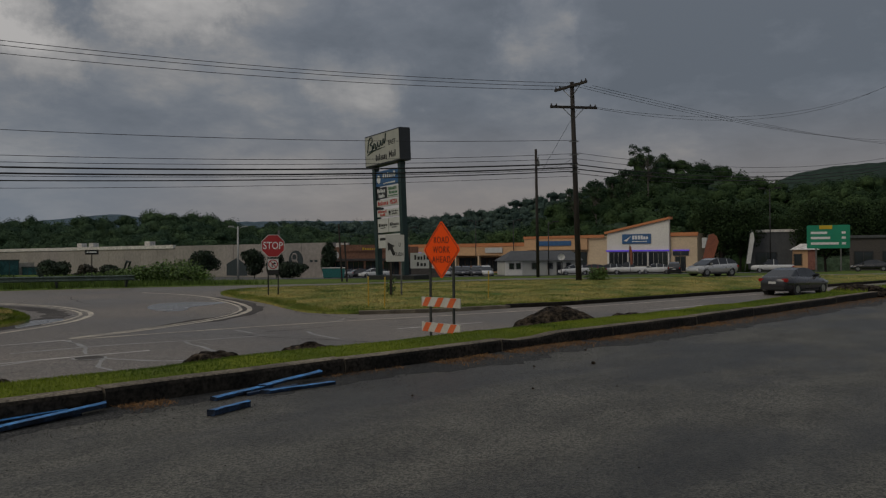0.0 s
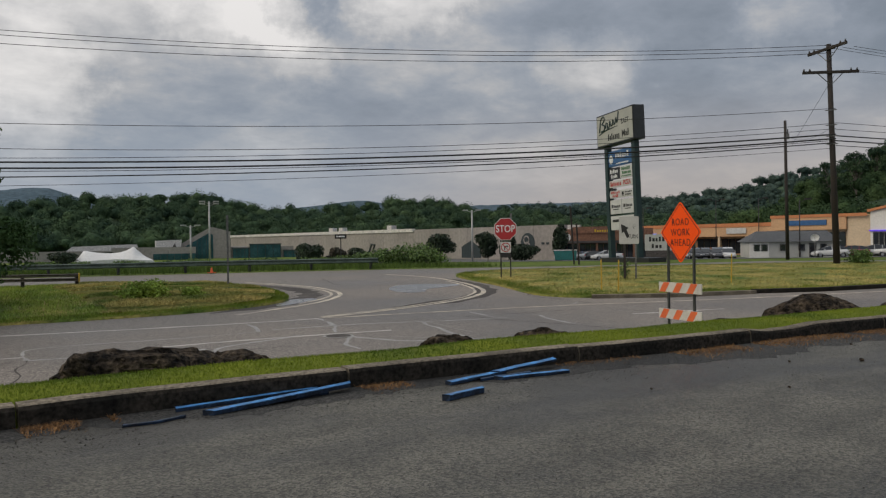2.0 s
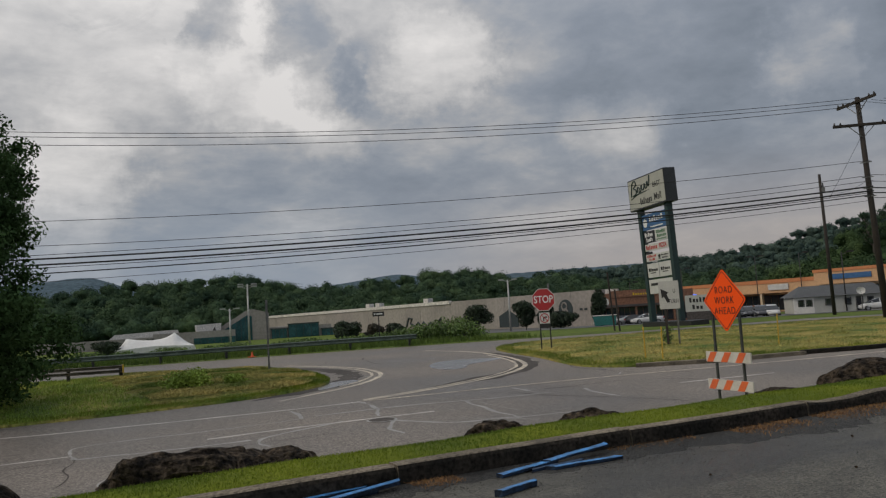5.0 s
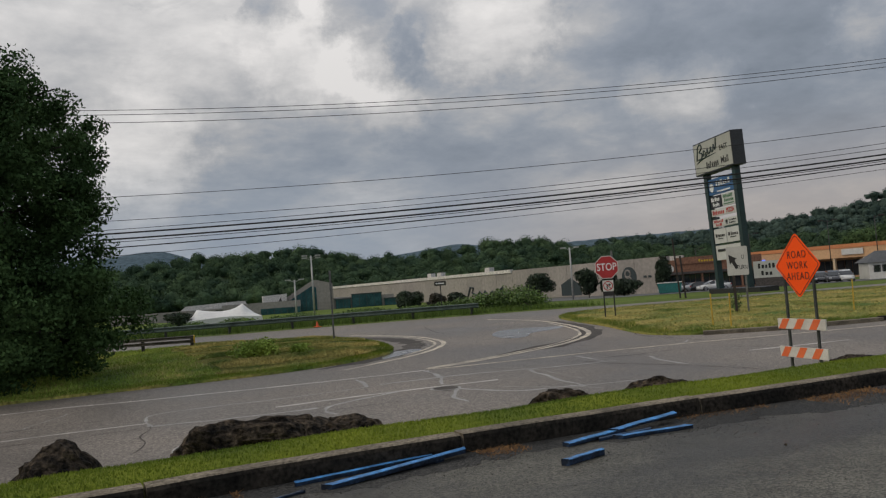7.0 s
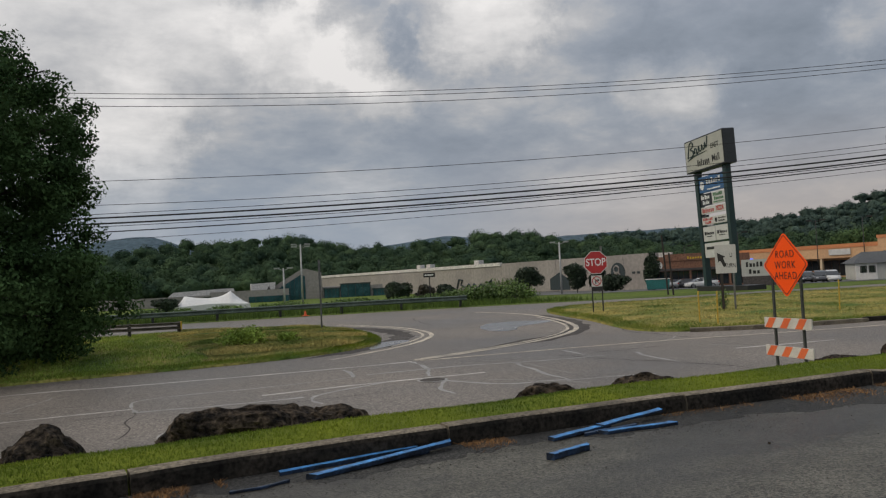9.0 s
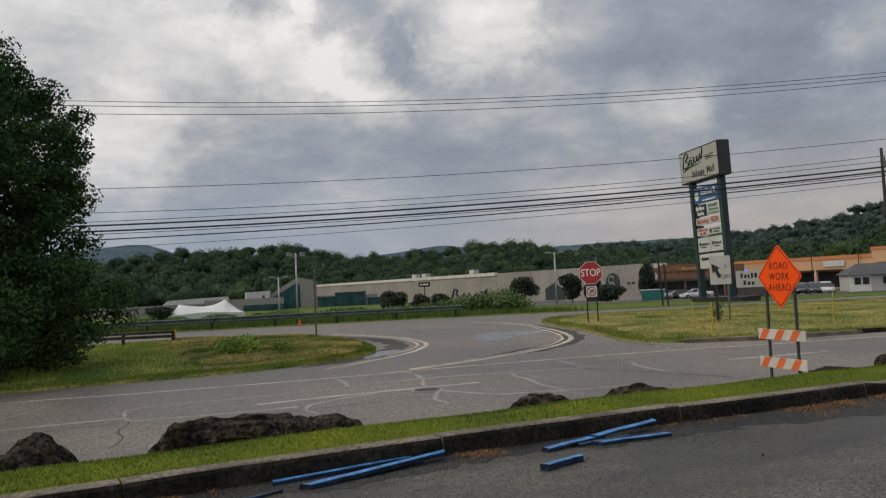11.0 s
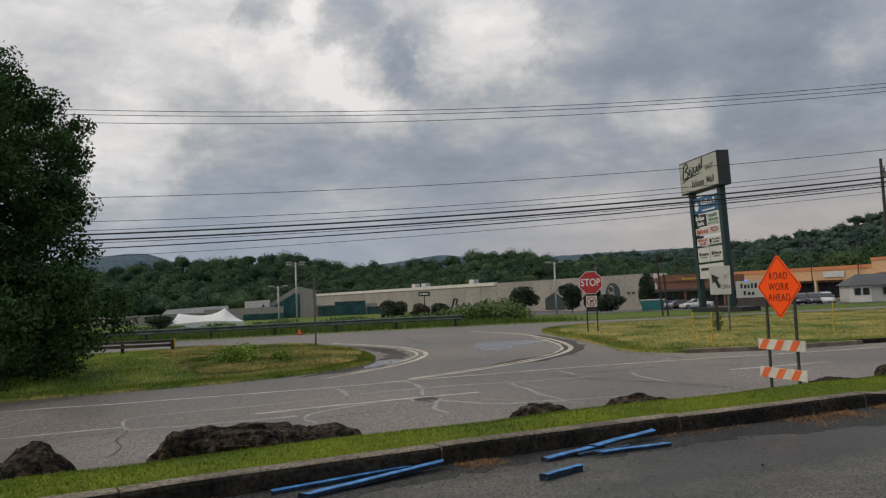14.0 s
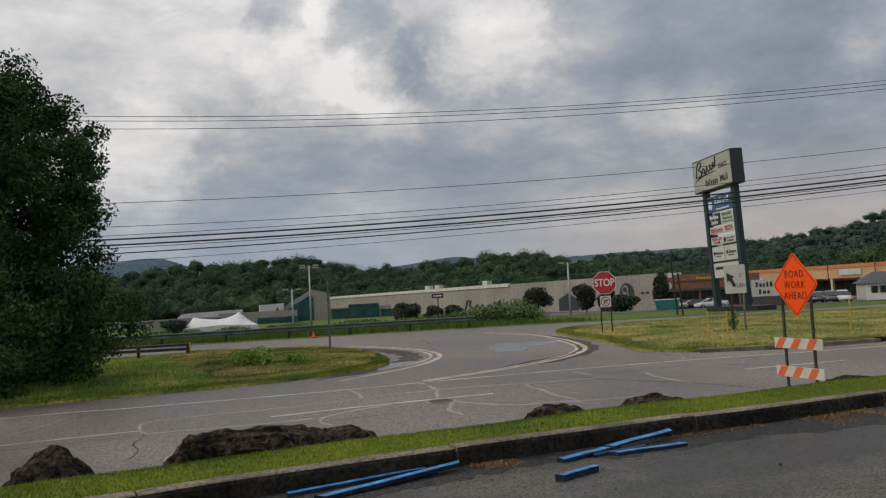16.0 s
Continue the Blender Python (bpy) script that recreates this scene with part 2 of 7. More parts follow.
M = dict(
    lot=wet_asphalt("lot_asphalt"),
    chips=material("loose_chippings", (0.050, 0.049, 0.045), (0.020, 0.020, 0.019), 0.75, 0.9, 45, 1.0, vary=0.8, dist=0.03, spec=0.35, grain=55, grain_vary=0.85),
    road=material("road_asphalt", (0.220, 0.192, 0.165), (0.112, 0.099, 0.087), 0.6, 0.16, 22, 0.8, vary=0.5, rough_vary=0.18, spec=0.4, dist=0.02, detail=10, grain=30, grain_vary=0.4),
    far_lot=material("far_asphalt", (0.10, 0.10, 0.10), (0.06, 0.06, 0.06), 0.6, 0.1, 5, 0.2),
    patch=material("road_patch", (0.105, 0.094, 0.085), (0.060, 0.054, 0.049), 0.85, 0.8, 30, 0.5, vary=0.5, spec=0.15),
    puddle=material("puddle_water", (0.105, 0.098, 0.093), (0.085, 0.08, 0.077), 0.22, 0.8, 6, 0.05, vary=0.1, rough_vary=0.1, spec=0.5),
    seal=material("crack_filler", (0.37, 0.36, 0.345), (0.22, 0.21, 0.20), 0.6, 1.2, 25, 0.2),
    tar=material("open_crack", (0.040, 0.037, 0.034), (0.020, 0.019, 0.018), 0.8, 2, 25, 0.3, spec=0.1),
    white_line=material("white_road_paint", (0.62, 0.58, 0.54), (0.30, 0.28, 0.26), 0.6, 1.1, 24, 0.2, vary=0.45),
    yellow_line=material("yellow_road_paint", (0.66, 0.58, 0.45), (0.30, 0.26, 0.21), 0.6, 1.1, 24, 0.2, vary=0.45),
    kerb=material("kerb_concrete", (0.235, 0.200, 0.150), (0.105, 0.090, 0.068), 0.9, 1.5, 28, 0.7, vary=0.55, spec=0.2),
    # much darker concrete for upright kerb faces and the whole median kerb
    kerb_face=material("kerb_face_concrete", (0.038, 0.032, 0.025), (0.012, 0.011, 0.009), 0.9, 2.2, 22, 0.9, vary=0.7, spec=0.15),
    turf=material("turf_soil", (0.160, 0.188, 0.019), (0.090, 0.122, 0.013), 0.9, 0.9, 60, 0.5, vary=0.3, spec=0.1),
    blade=material("grass_blades", (0.215, 0.265, 0.024), (0.085, 0.135, 0.014), 0.7, 0.45, 40, 0, vary=0.2, island=0.22, spec=0.2),
    hay=material("mown_grass", (0.330, 0.262, 0.085), (0.080, 0.128, 0.024), 0.9, 0.5, 9, 0.5, vary=0.55, spec=0.1),
    hay_blade=material("mown_stalks", (0.560, 0.445, 0.165), (0.105, 0.160, 0.030), 0.8, 0.45, 9, 0, vary=0.45, island=0.35, spec=0.2),
    rank=material("rank_grass", (0.300, 0.390, 0.070), (0.165, 0.250, 0.044), 0.7, 0.5, 30, 0, vary=0.3, island=0.4, spec=0.2),
    weed=material("rank_weeds", (0.105, 0.158, 0.028), (0.055, 0.098, 0.018), 0.7, 0.6, 30, 0, vary=0.3, island=0.35, spec=0.2),
    field=material("distant_turf", (0.120, 0.165, 0.030), (0.080, 0.115, 0.022), 0.95, 0.12, 2, 0.2, spec=0.1),
    straw=material("dead_grass", (0.30, 0.16, 0.06), (0.17, 0.085, 0.03), 0.85, 3, 60, 0, island=0.5),
    gravel=material("gravel", (0.150, 0.140, 0.122), (0.040, 0.038, 0.035), 0.85, 4, 60, 0.3, island=0.65, spec=0.2),
    rock=material("boulder_stone", (0.078, 0.060, 0.043), (0.006, 0.0052, 0.0045), 0.85, 7.0, 18, 1.0, vary=0.95, dist=0.07, rough_vary=0.12, spec=0.12),
    blue=material("blue_paint", (0.060, 0.270, 0.62), (0.030, 0.115, 0.28), 0.5, 3, 14, 0.4, vary=0.45),
    blue_side=material("dark_timber_sides", (0.022, 0.040, 0.075), (0.010, 0.013, 0.020), 0.8, 6, 30, 0.4, vary=0.5, spec=0.2),
    blue_wood=material("blue_stained_wood", (0.030, 0.085, 0.19), (0.03, 0.035, 0.045), 0.6, 6, 40, 0.4, vary=0.4),
    orange=material("orange_sign_sheeting", (1.0, 0.105, 0.012), (0.96, 0.095, 0.010), 0.55, 1.0, 40, 0.02, vary=0.04, spec=0.15),
    orange_stripe=material("orange_stripe", (0.80, 0.17, 0.05), (0.68, 0.13, 0.04), 0.5, 3, 40, 0.05, vary=0.1),
    board=material("white_board", (0.66, 0.63, 0.58), (0.52, 0.49, 0.45), 0.5, 3, 40, 0.05, vary=0.1),
    black=material("black_lettering", (0.012, 0.012, 0.012), (0.01, 0.01, 0.01), 0.6, 4, 40, 0.0, vary=0.1),
    red=material("red_sign_sheeting", (0.42, 0.028, 0.030), (0.36, 0.022, 0.026), 0.45, 2, 40, 0.02, vary=0.06),
    white=material("white_sign_sheeting", (0.62, 0.62, 0.60), (0.52, 0.52, 0.50), 0.5, 2, 30, 0.02, vary=0.08),
    grey_sign=material("weathered_white_sign", (0.50, 0.50, 0.475), (0.42, 0.42, 0.40), 0.55, 1.5, 20, 0.02, vary=0.1),
    steel=material("galvanised_steel", (0.20, 0.20, 0.195), (0.12, 0.12, 0.118), 0.5, 4, 30, 0.1, metal=0.6),
    sign_post=material("weathered_sign_post", (0.075, 0.080, 0.072), (0.040, 0.043, 0.039), 0.6, 4, 30, 0.1, metal=0.3),
    dark_post=material("dark_steel_post", (0.035, 0.035, 0.035), (0.022, 0.022, 0.022), 0.55, 4, 30, 0.1, metal=0.3),
    green_post=material("dark_green_steel", (0.018, 0.045, 0.045), (0.012, 0.03, 0.03), 0.5, 2, 20, 0.1),
    cabinet=material("cabinet_face", (0.44, 0.44, 0.39), (0.37, 0.37, 0.33), 0.5, 1.2, 16, 0.02, vary=0.1),
    cabinet_side=material("cabinet_casing", (0.035, 0.038, 0.045), (0.025, 0.027, 0.03), 0.5, 1.5, 16, 0.05),
    panel_blue=material("blue_sign_panel", (0.04, 0.13, 0.30), (0.03, 0.10, 0.24), 0.45, 2, 20, 0.02, vary=0.1),
    panel_black=material("black_sign_panel", (0.02, 0.02, 0.025), (0.015, 0.015, 0.02), 0.45, 2, 20, 0.02),
    panel_white=material("white_sign_panel", (0.60, 0.60, 0.58), (0.52, 0.52, 0.50), 0.5, 2, 20, 0.02, vary=0.08),
    ink_red=material("red_lettering", (0.45, 0.04, 0.035), (0.40, 0.035, 0.03), 0.5, 2, 20, 0),
    flag_brown=material("faded_flag_cloth", (0.30, 0.105, 0.060), (0.22, 0.075, 0.045), 0.8, 1, 8, 0.1),
    ink_green=material("green_lettering", (0.05, 0.18, 0.07), (0.04, 0.15, 0.06), 0.5, 2, 20, 0),
    ink_white=material("white_lettering", (0.75, 0.75, 0.75), (0.7, 0.7, 0.7), 0.5, 2, 20, 0),
    rail_green=material("weathered_green_rail", (0.115, 0.150, 0.125), (0.060, 0.082, 0.068), 0.45, 1.5, 12, 0.1, metal=0.3),
    rail_brown=material("weathered_rail", (0.125, 0.115, 0.095), (0.060, 0.056, 0.048), 0.6, 1.5, 12, 0.2, metal=0.2),
    pole=material("creosoted_wood", (0.040, 0.032, 0.027), (0.022, 0.018, 0.016), 0.85, 3, 40, 0.5),
    wire=material("black_cable", (0.010, 0.010, 0.011), (0.008, 0.008, 0.008), 0.6, 3, 20, 0),
    porcelain=material("insulator_glaze", (0.05, 0.045, 0.04), (0.03, 0.03, 0.03), 0.3, 3, 20, 0),
    yellow_pipe=material("yellow_marker", (0.55, 0.36, 0.03), (0.45, 0.28, 0.03), 0.5, 3, 30, 0.05),
    concrete_wall=material("precast_concrete", (0.34, 0.312, 0.285), (0.255, 0.235, 0.218), 0.85, 0.12, 1.5, 0.1, vary=0.16),
    dark_mural=material("dark_green_mural", (0.03, 0.045, 0.05), (0.02, 0.032, 0.036), 0.7, 1, 6, 0.05),
    roof_pale=material("pale_roof_edge", (0.66, 0.63, 0.59), (0.55, 0.53, 0.50), 0.7, 0.3, 3, 0.05),
    teal_glass=material("teal_glazing", (0.030, 0.105, 0.115), (0.016, 0.06, 0.07), 0.15, 0.4, 3, 0.02),
    tent=material("white_canvas", (0.70, 0.70, 0.68), (0.60, 0.60, 0.59), 0.8, 0.4, 3, 0.1, vary=0.08),
    brick=material("brown_brick", (0.24, 0.12, 0.075), (0.17, 0.085, 0.055), 0.85, 0.3, 4, 0.1),
    peach=material("peach_stucco", (0.62, 0.385, 0.215), (0.54, 0.33, 0.185), 0.85, 0.3, 4, 0.1, vary=0.1),
    orange_band=material("orange_fascia", (0.60, 0.24, 0.10), (0.52, 0.20, 0.085), 0.8, 0.4, 4, 0.05, vary=0.1),
    cream=material("cream_stucco", (0.66, 0.52, 0.36), (0.58, 0.455, 0.31), 0.85, 0.3, 4, 0.1, vary=0.1),
    white_wall=material("white_stucco", (0.78, 0.76, 0.71), (0.70, 0.68, 0.64), 0.8, 0.3, 4, 0.05, vary=0.08),
    shingle=material("grey_shingles", (0.095, 0.10, 0.105), (0.065, 0.07, 0.075), 0.85, 0.8, 8, 0.3),
    siding=material("pale_siding", (0.50, 0.50, 0.46), (0.42, 0.42, 0.39), 0.8, 0.6, 8, 0.1, vary=0.1),
    dark_wall=material("dark_brown_wall", (0.085, 0.075, 0.070), (0.06, 0.052, 0.05), 0.85, 0.4, 6, 0.1),
    red_brick=material("red_brick_wall", (0.26, 0.11, 0.085), (0.19, 0.08, 0.06), 0.85, 0.4, 6, 0.1),
    guide_green=material("green_guide_sheeting", (0.010, 0.26, 0.15), (0.008, 0.22, 0.125), 0.45, 0.6, 8, 0.02, vary=0.06),
    amber=material("amber_panel", (0.62, 0.42, 0.02), (0.55, 0.36, 0.02), 0.5, 1, 8, 0.0, vary=0.06),
    glass=glass_dark("window_glass"),
    car_glass=glass_dark("car_glass", (0.012, 0.014, 0.016)),
    tyre=material("tyre_rubber", (0.018, 0.018, 0.018), (0.012, 0.012, 0.012), 0.85, 8, 60, 0.2),
    rim=material("alloy_rim", (0.42, 0.42, 0.43), (0.30, 0.30, 0.31), 0.35, 6, 30, 0, metal=0.8),
    tail=material("tail_lamp", (0.40, 0.015, 0.015), (0.32, 0.01, 0.01), 0.2, 4, 20, 0),
    head=material("head_lamp", (0.65, 0.65, 0.66), (0.55, 0.55, 0.56), 0.15, 4, 20, 0),
    plastic=material("black_plastic", (0.02, 0.02, 0.02), (0.014, 0.014, 0.014), 0.6, 6, 30, 0),
    silver=material("silver_paint", (0.46, 0.46, 0.45), (0.41, 0.41, 0.40), 0.3, 1, 20, 0, metal=0.45, coat=0.6, vary=0.04),
    charcoal=material("charcoal_paint", (0.045, 0.045, 0.05), (0.038, 0.038, 0.042), 0.28, 1, 20, 0, metal=0.4, coat=0.7, vary=0.05),
    car_white=material("white_car_paint", (0.62, 0.62, 0.61), (0.56, 0.56, 0.55), 0.3, 1, 20, 0, coat=0.6, vary=0.04),
    car_black=material("black_car_paint", (0.015, 0.015, 0.017), (0.012, 0.012, 0.013), 0.25, 1, 20, 0, coat=0.7, vary=0.05),
    car_red=material("maroon_paint", (0.16, 0.02, 0.025), (0.13, 0.016, 0.02), 0.3, 1, 20, 0, coat=0.7, vary=0.05),
    car_blue=material("blue_car_paint", (0.03, 0.055, 0.13), (0.025, 0.045, 0.11), 0.3, 1, 20, 0, coat=0.7, vary=0.05),
    teal=material("teal_dumpster", (0.02, 0.16, 0.15), (0.015, 0.12, 0.11), 0.6, 1, 8, 0.05),
    leaf=material("maple_leaves", (0.070, 0.122, 0.044), (0.034, 0.066, 0.026), 0.9, 0.4, 6, 0, vary=0.2, island=0.22, spec=0.04),
    leaf_dark=material("roadside_leaves", (0.036, 0.062, 0.022), (0.016, 0.030, 0.012), 0.8, 0.3, 3, 0, vary=0.3, island=0.3, spec=0.1),
    # greens blued, dark tone lifted: some distance haze is painted in
    leaf_far=material("woodland_leaves", (0.080, 0.124, 0.060), (0.034, 0.062, 0.040), 0.9, 0.11, 0.9, 0, vary=0.28, island=0.14, spec=0.05, detail=3),
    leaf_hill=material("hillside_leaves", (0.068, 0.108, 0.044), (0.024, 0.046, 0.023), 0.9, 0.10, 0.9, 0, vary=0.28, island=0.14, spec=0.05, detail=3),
    # air haze is painted into this paler, bluer leaf colour
    leaf_haze=material("haze_tinted_leaves", (0.080, 0.114, 0.092), (0.044, 0.070, 0.062), 0.95, 0.035, 0.3, 0, vary=0.3, island=0.18, spec=0.02, detail=3),
    # tone between the crowns, also lifted and blued to paint haze
    leaf_deep=material("woodland_shade", (0.070, 0.104, 0.062), (0.036, 0.058, 0.040), 0.95, 0.07, 0.9, 0.8, vary=0.4, spec=0.03, dist=1.0),
    # bluish air haze put into the far hill's own colour
    hill=material("haze_tinted_ridge", (0.090, 0.130, 0.160), (0.068, 0.102, 0.126), 0.95, 0.02, 0.12, 0.6, vary=0.25, spec=0.05, dist=6),
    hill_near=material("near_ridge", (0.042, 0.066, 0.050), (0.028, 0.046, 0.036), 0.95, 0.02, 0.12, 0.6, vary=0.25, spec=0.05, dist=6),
    shrub=material("shrub_leaves", (0.024, 0.045, 0.018), (0.014, 0.028, 0.012), 0.7, 0.5, 6, 0, vary=0.3, island=0.45),
    shrub_red=material("bronze_shrub_leaves", (0.060, 0.045, 0.028), (0.030, 0.030, 0.018), 0.7, 0.6, 6, 0, vary=0.3, island=0.45),
    bush=material("bright_bush_leaves", (0.125, 0.195, 0.042), (0.065, 0.118, 0.026), 0.7, 0.6, 6, 0, vary=0.3, island=0.4),
    bark=material("bark", (0.060, 0.050, 0.042), (0.030, 0.025, 0.021), 0.9, 4, 20, 0.8),
    bare=material("bare_twigs", (0.16, 0.14, 0.12), (0.10, 0.09, 0.08), 0.9, 2, 20, 0),
    cone=material("cone_orange", (0.75, 0.12, 0.03), (0.6, 0.1, 0.03), 0.6, 3, 30, 0),
    purple=glow("purple_neon", (0.16, 0.08, 0.9), 0.25),
    blue_glow=glow("blue_neon", (0.1, 0.2, 1.0), 1.0),
    mast=material("lamp_mast", (0.46, 0.46, 0.45), (0.34, 0.34, 0.33), 0.5, 2, 10, 0.0, metal=0.3),
    lit_sign=glow("lit_white_sign", (0.85, 0.85, 0.8), 0.25),
)


# ---------------------------------------------------------------- geometry helpers
class Geo:
    """Collects vertices and faces for one mesh."""

    def __init__(self):
        self.v, self.f = [], []

    def add(self, verts, faces):
        n = len(self.v)
        self.v += [tuple(p) for p in verts]
        self.f += [tuple(i + n for i in q) for q in faces]
        return self

    def box(self, x0, x1, y0, y1, z0, z1, m=None):
        vs = [Vector(p) for p in ((x0, y0, z0), (x1, y0, z0), (x1, y1, z0), (x0, y1, z0), (x0, y0, z1), (x1, y0, z1), (x1, y1, z1), (x0, y1, z1))]
        if m:
            vs = [m @ p for p in vs]
        return self.add(vs, [(3, 2, 1, 0), (4, 5, 6, 7), (0, 1, 5, 4), (1, 2, 6, 5), (2, 3, 7, 6), (3, 0, 4, 7)])

    def tube(self, pts, radii, n=8, cap=True):
        pts = [Vector(p) for p in pts]
        if isinstance(radii, (int, float)):
            radii = [radii] * len(pts)
        rings = []
        for i, p in enumerate(pts):
            d = (pts[min(i + 1, len(pts) - 1)] - pts[max(i - 1, 0)]).normalized()
            a = d.orthogonal().normalized() if abs(d.z) < 0.95 else Vector((1, 0, 0))
            a = (Vector((0, 0, 1)).cross(d)).normalized() if abs(d.z) < 0.95 else (a - d * a.dot(d)).normalized()
            b = d.cross(a)
            rings.append([p + (a * math.cos(2 * math.pi * k / n) + b * math.sin(2 * math.pi * k / n)) * radii[i] for k in range(n)])
        vs = [q for r in rings for q in r]
        fs = [(i * n + k, i * n + (k + 1) % n, (i + 1) * n + (k + 1) % n, (i + 1) * n + k) for i in range(len(pts) - 1) for k in range(n)]
        if cap:
            fs += [tuple(range(n - 1, -1, -1)), tuple(range((len(pts) - 1) * n, len(pts) * n))]
        return self.add(vs, fs)

    def plate(self, outline, y0, y1):
        """A plate with its outline in x, z, from y0 (front) to y1."""
        n = len(outline)
        vs = [(x, y0, z) for x, z in outline] + [(x, y1, z) for x, z in outline]
        fs = [tuple(range(n)), tuple(range(2 * n - 1, n - 1, -1))] + [(i, i + n, (i + 1) % n + n, (i + 1) % n) for i in range(n)]
        return self.add(vs, fs)

    def prism(self, outline, z0, z1):
        n = len(outline)
        vs = [(x, y, z0) for x, y in outline] + [(x, y, z1) for x, y in outline]
        fs = [tuple(range(n - 1, -1, -1)), tuple(range(n, 2 * n))] + [(i, (i + 1) % n, (i + 1) % n + n, i + n) for i in range(n)]
        return self.add(vs, fs)

    def mesh(self, name, mat, smooth=False, bevel=0.0):
        me = bpy.data.meshes.new(name)
        me.from_pydata(self.v, [], self.f)
        bm = bmesh.new()
        bm.from_mesh(me)
        if bevel:
            bmesh.ops.bevel(bm, geom=[e for e in bm.edges if len(e.link_faces) == 2 and e.calc_face_angle(0) > 0.5], offset=bevel, segments=2, affect="EDGES", clamp_overlap=True)
        bmesh.ops.recalc_face_normals(bm, faces=bm.faces)
        bm.to_mesh(me)
        bm.free()
        me.materials.append(mat)
        if smooth:
            me.shade_smooth()
        return me


def part(name, geo, mat, parent=None, label="", smooth=False, bevel=0.0, m=None):
    ob = new(name, geo.mesh(name, mat, smooth, bevel) if isinstance(geo, Geo) else geo)
    if parent:
        ob.parent = parent
    if m is not None:
        ob.matrix_basis = m
    if label:
        tagged(ob, label)
    return ob


def thing(name, m, label, category, group="", kind=""):
    ob = new(name)
    ob.matrix_basis = m
    return tagged(ob, label, category, group, kind)


def structure(name, geo, mat, label="", smooth=False, category=""):
    return tagged(part(name, geo, mat, None, "", smooth), label, category, kind="structure")


def raw_mesh(name, verts, faces, mat, smooth=False):
    """A mesh from numpy arrays, with no cleaning, for large scatters."""
    me = bpy.data.meshes.new(name)
    verts, faces = np.asarray(verts, np.float32), np.asarray(faces, np.int32)
    k = faces.shape[1]
    me.vertices.add(len(verts))
    me.vertices.foreach_set("co", verts.ravel())
    me.loops.add(faces.size)
    me.loops.foreach_set("vertex_index", faces.ravel())
    me.polygons.add(len(faces))
    me.polygons.foreach_set("loop_start", np.arange(0, faces.size, k, dtype=np.int32))
    me.update(calc_edges=True)
    me.materials.append(mat)
    if smooth:
        me.shade_smooth()
    return me


def letters(text, size, mat, parent, m, name="lettering", squeeze=1.0, spacing=1.0, bold=0.0):
    cu = bpy.data.curves.new(name, "FONT")
    cu.body, cu.size, cu.align_x, cu.align_y, cu.extrude, cu.space_character, cu.offset = text, size, "CENTER", "CENTER", 0.003, spacing, bold
    tmp = bpy.data.objects.new("tmp", cu)
    me = bpy.data.meshes.new_from_object(tmp)
    bpy.data.objects.remove(tmp)
    me.materials.append(mat)
    ob = new(name, me)
    ob.parent = parent
    ob.matrix_basis = m @ Matrix.Diagonal((squeeze, 1, 1, 1))
    return ob


FRONT = pose(0, 0, 0, 90)  # turns a flat text or shape so that it faces -y


def facing(az, x, y, z, turn=0.0):
    """A pose whose -y side faces a viewer who looks along the azimuth az."""
    return pose(x, y, z, 0, 0, -(az + turn))


def polar(r, az_):
    return r * math.sin(radians(az_)), r * math.cos(radians(az_))


# ---------------------------------------------------------------- the lie of the land
ROAD_A, ROAD_B, ROAD_C = -1.334, 0.008, 0.0189


def road_z(x, y):
    return ROAD_A + ROAD_B * x + ROAD_C * y


KERB_LINE = [(-60, 8.6), (-12, 7.5), (0, 7.33), (2.3, 7.32), (4.3, 7.15), (6.7, 6.92), (8.3, 6.68), (10.1, 6.52), (10.8, 6.5), (12.3, 6.25), (15.9, 5.75), (21.4, 5.3), (30, 4.5), (60, 1.6), (110, -4)]
FAR_LINE = [(-3000, 66), (-60, 62), (0, 54), (9.5, 50), (21.8, 45.6), (29.5, 42.2), (37.8, 38), (52, 33), (62, 24.5), (83, 12.7), (120, -8), (200, -40), (3000, -60)]


def along(line, x):
    return float(np.interp(x, [p[0] for p in line], [p[1] for p in line]))


def kerb_y(x):
    return along(KERB_LINE, x)


def land_z(x, y):
    """Height of the open ground, past the far carriageway and outside the paved area."""
    yf = along(FAR_LINE, x)
    s = y - yf
    edge = road_z(min(max(x, -60), 120), yf)
    if s < 0:
        return edge - 0.45 if s < -0.6 else edge - 0.02
    return edge + 0.05 * min(s, 1.0) - 0.019 * min(max(s - 1.0, 0), 115)


cols = [-3000, -1500, -700, -350, -200] + list(range(-120, 141, 4)) + [150, 170, 200, 260, 350, 500, 800, 1500, 3000]
offs = [-3000, -900, -300, -150, -80, -40, -20, -8, -0.8, -0.3, 0.0, 1.0, 4, 8, 14, 22, 32, 45, 60, 80, 100, 116, 140, 180, 260, 400, 700, 1400, 3200]
g = Geo()
for o in offs:
    for x in cols:
        y = along(FAR_LINE, x) + o
        z = land_z(x, y) if o > -0.9 else min(land_z(x, y), road_z(x, min(y, 60)) - 0.5) if -8 < o else -1.9
        g.v.append((x, y, z))
nc = len(cols)
g.f = [(r * nc + c, r * nc + c + 1, (r + 1) * nc + c + 1, (r + 1) * nc + c) for r in range(len(offs) - 1) for c in range(nc - 1)]
structure("ground", g, M["field"], "grassy ground reaching to the wooded hills", True, "ground")

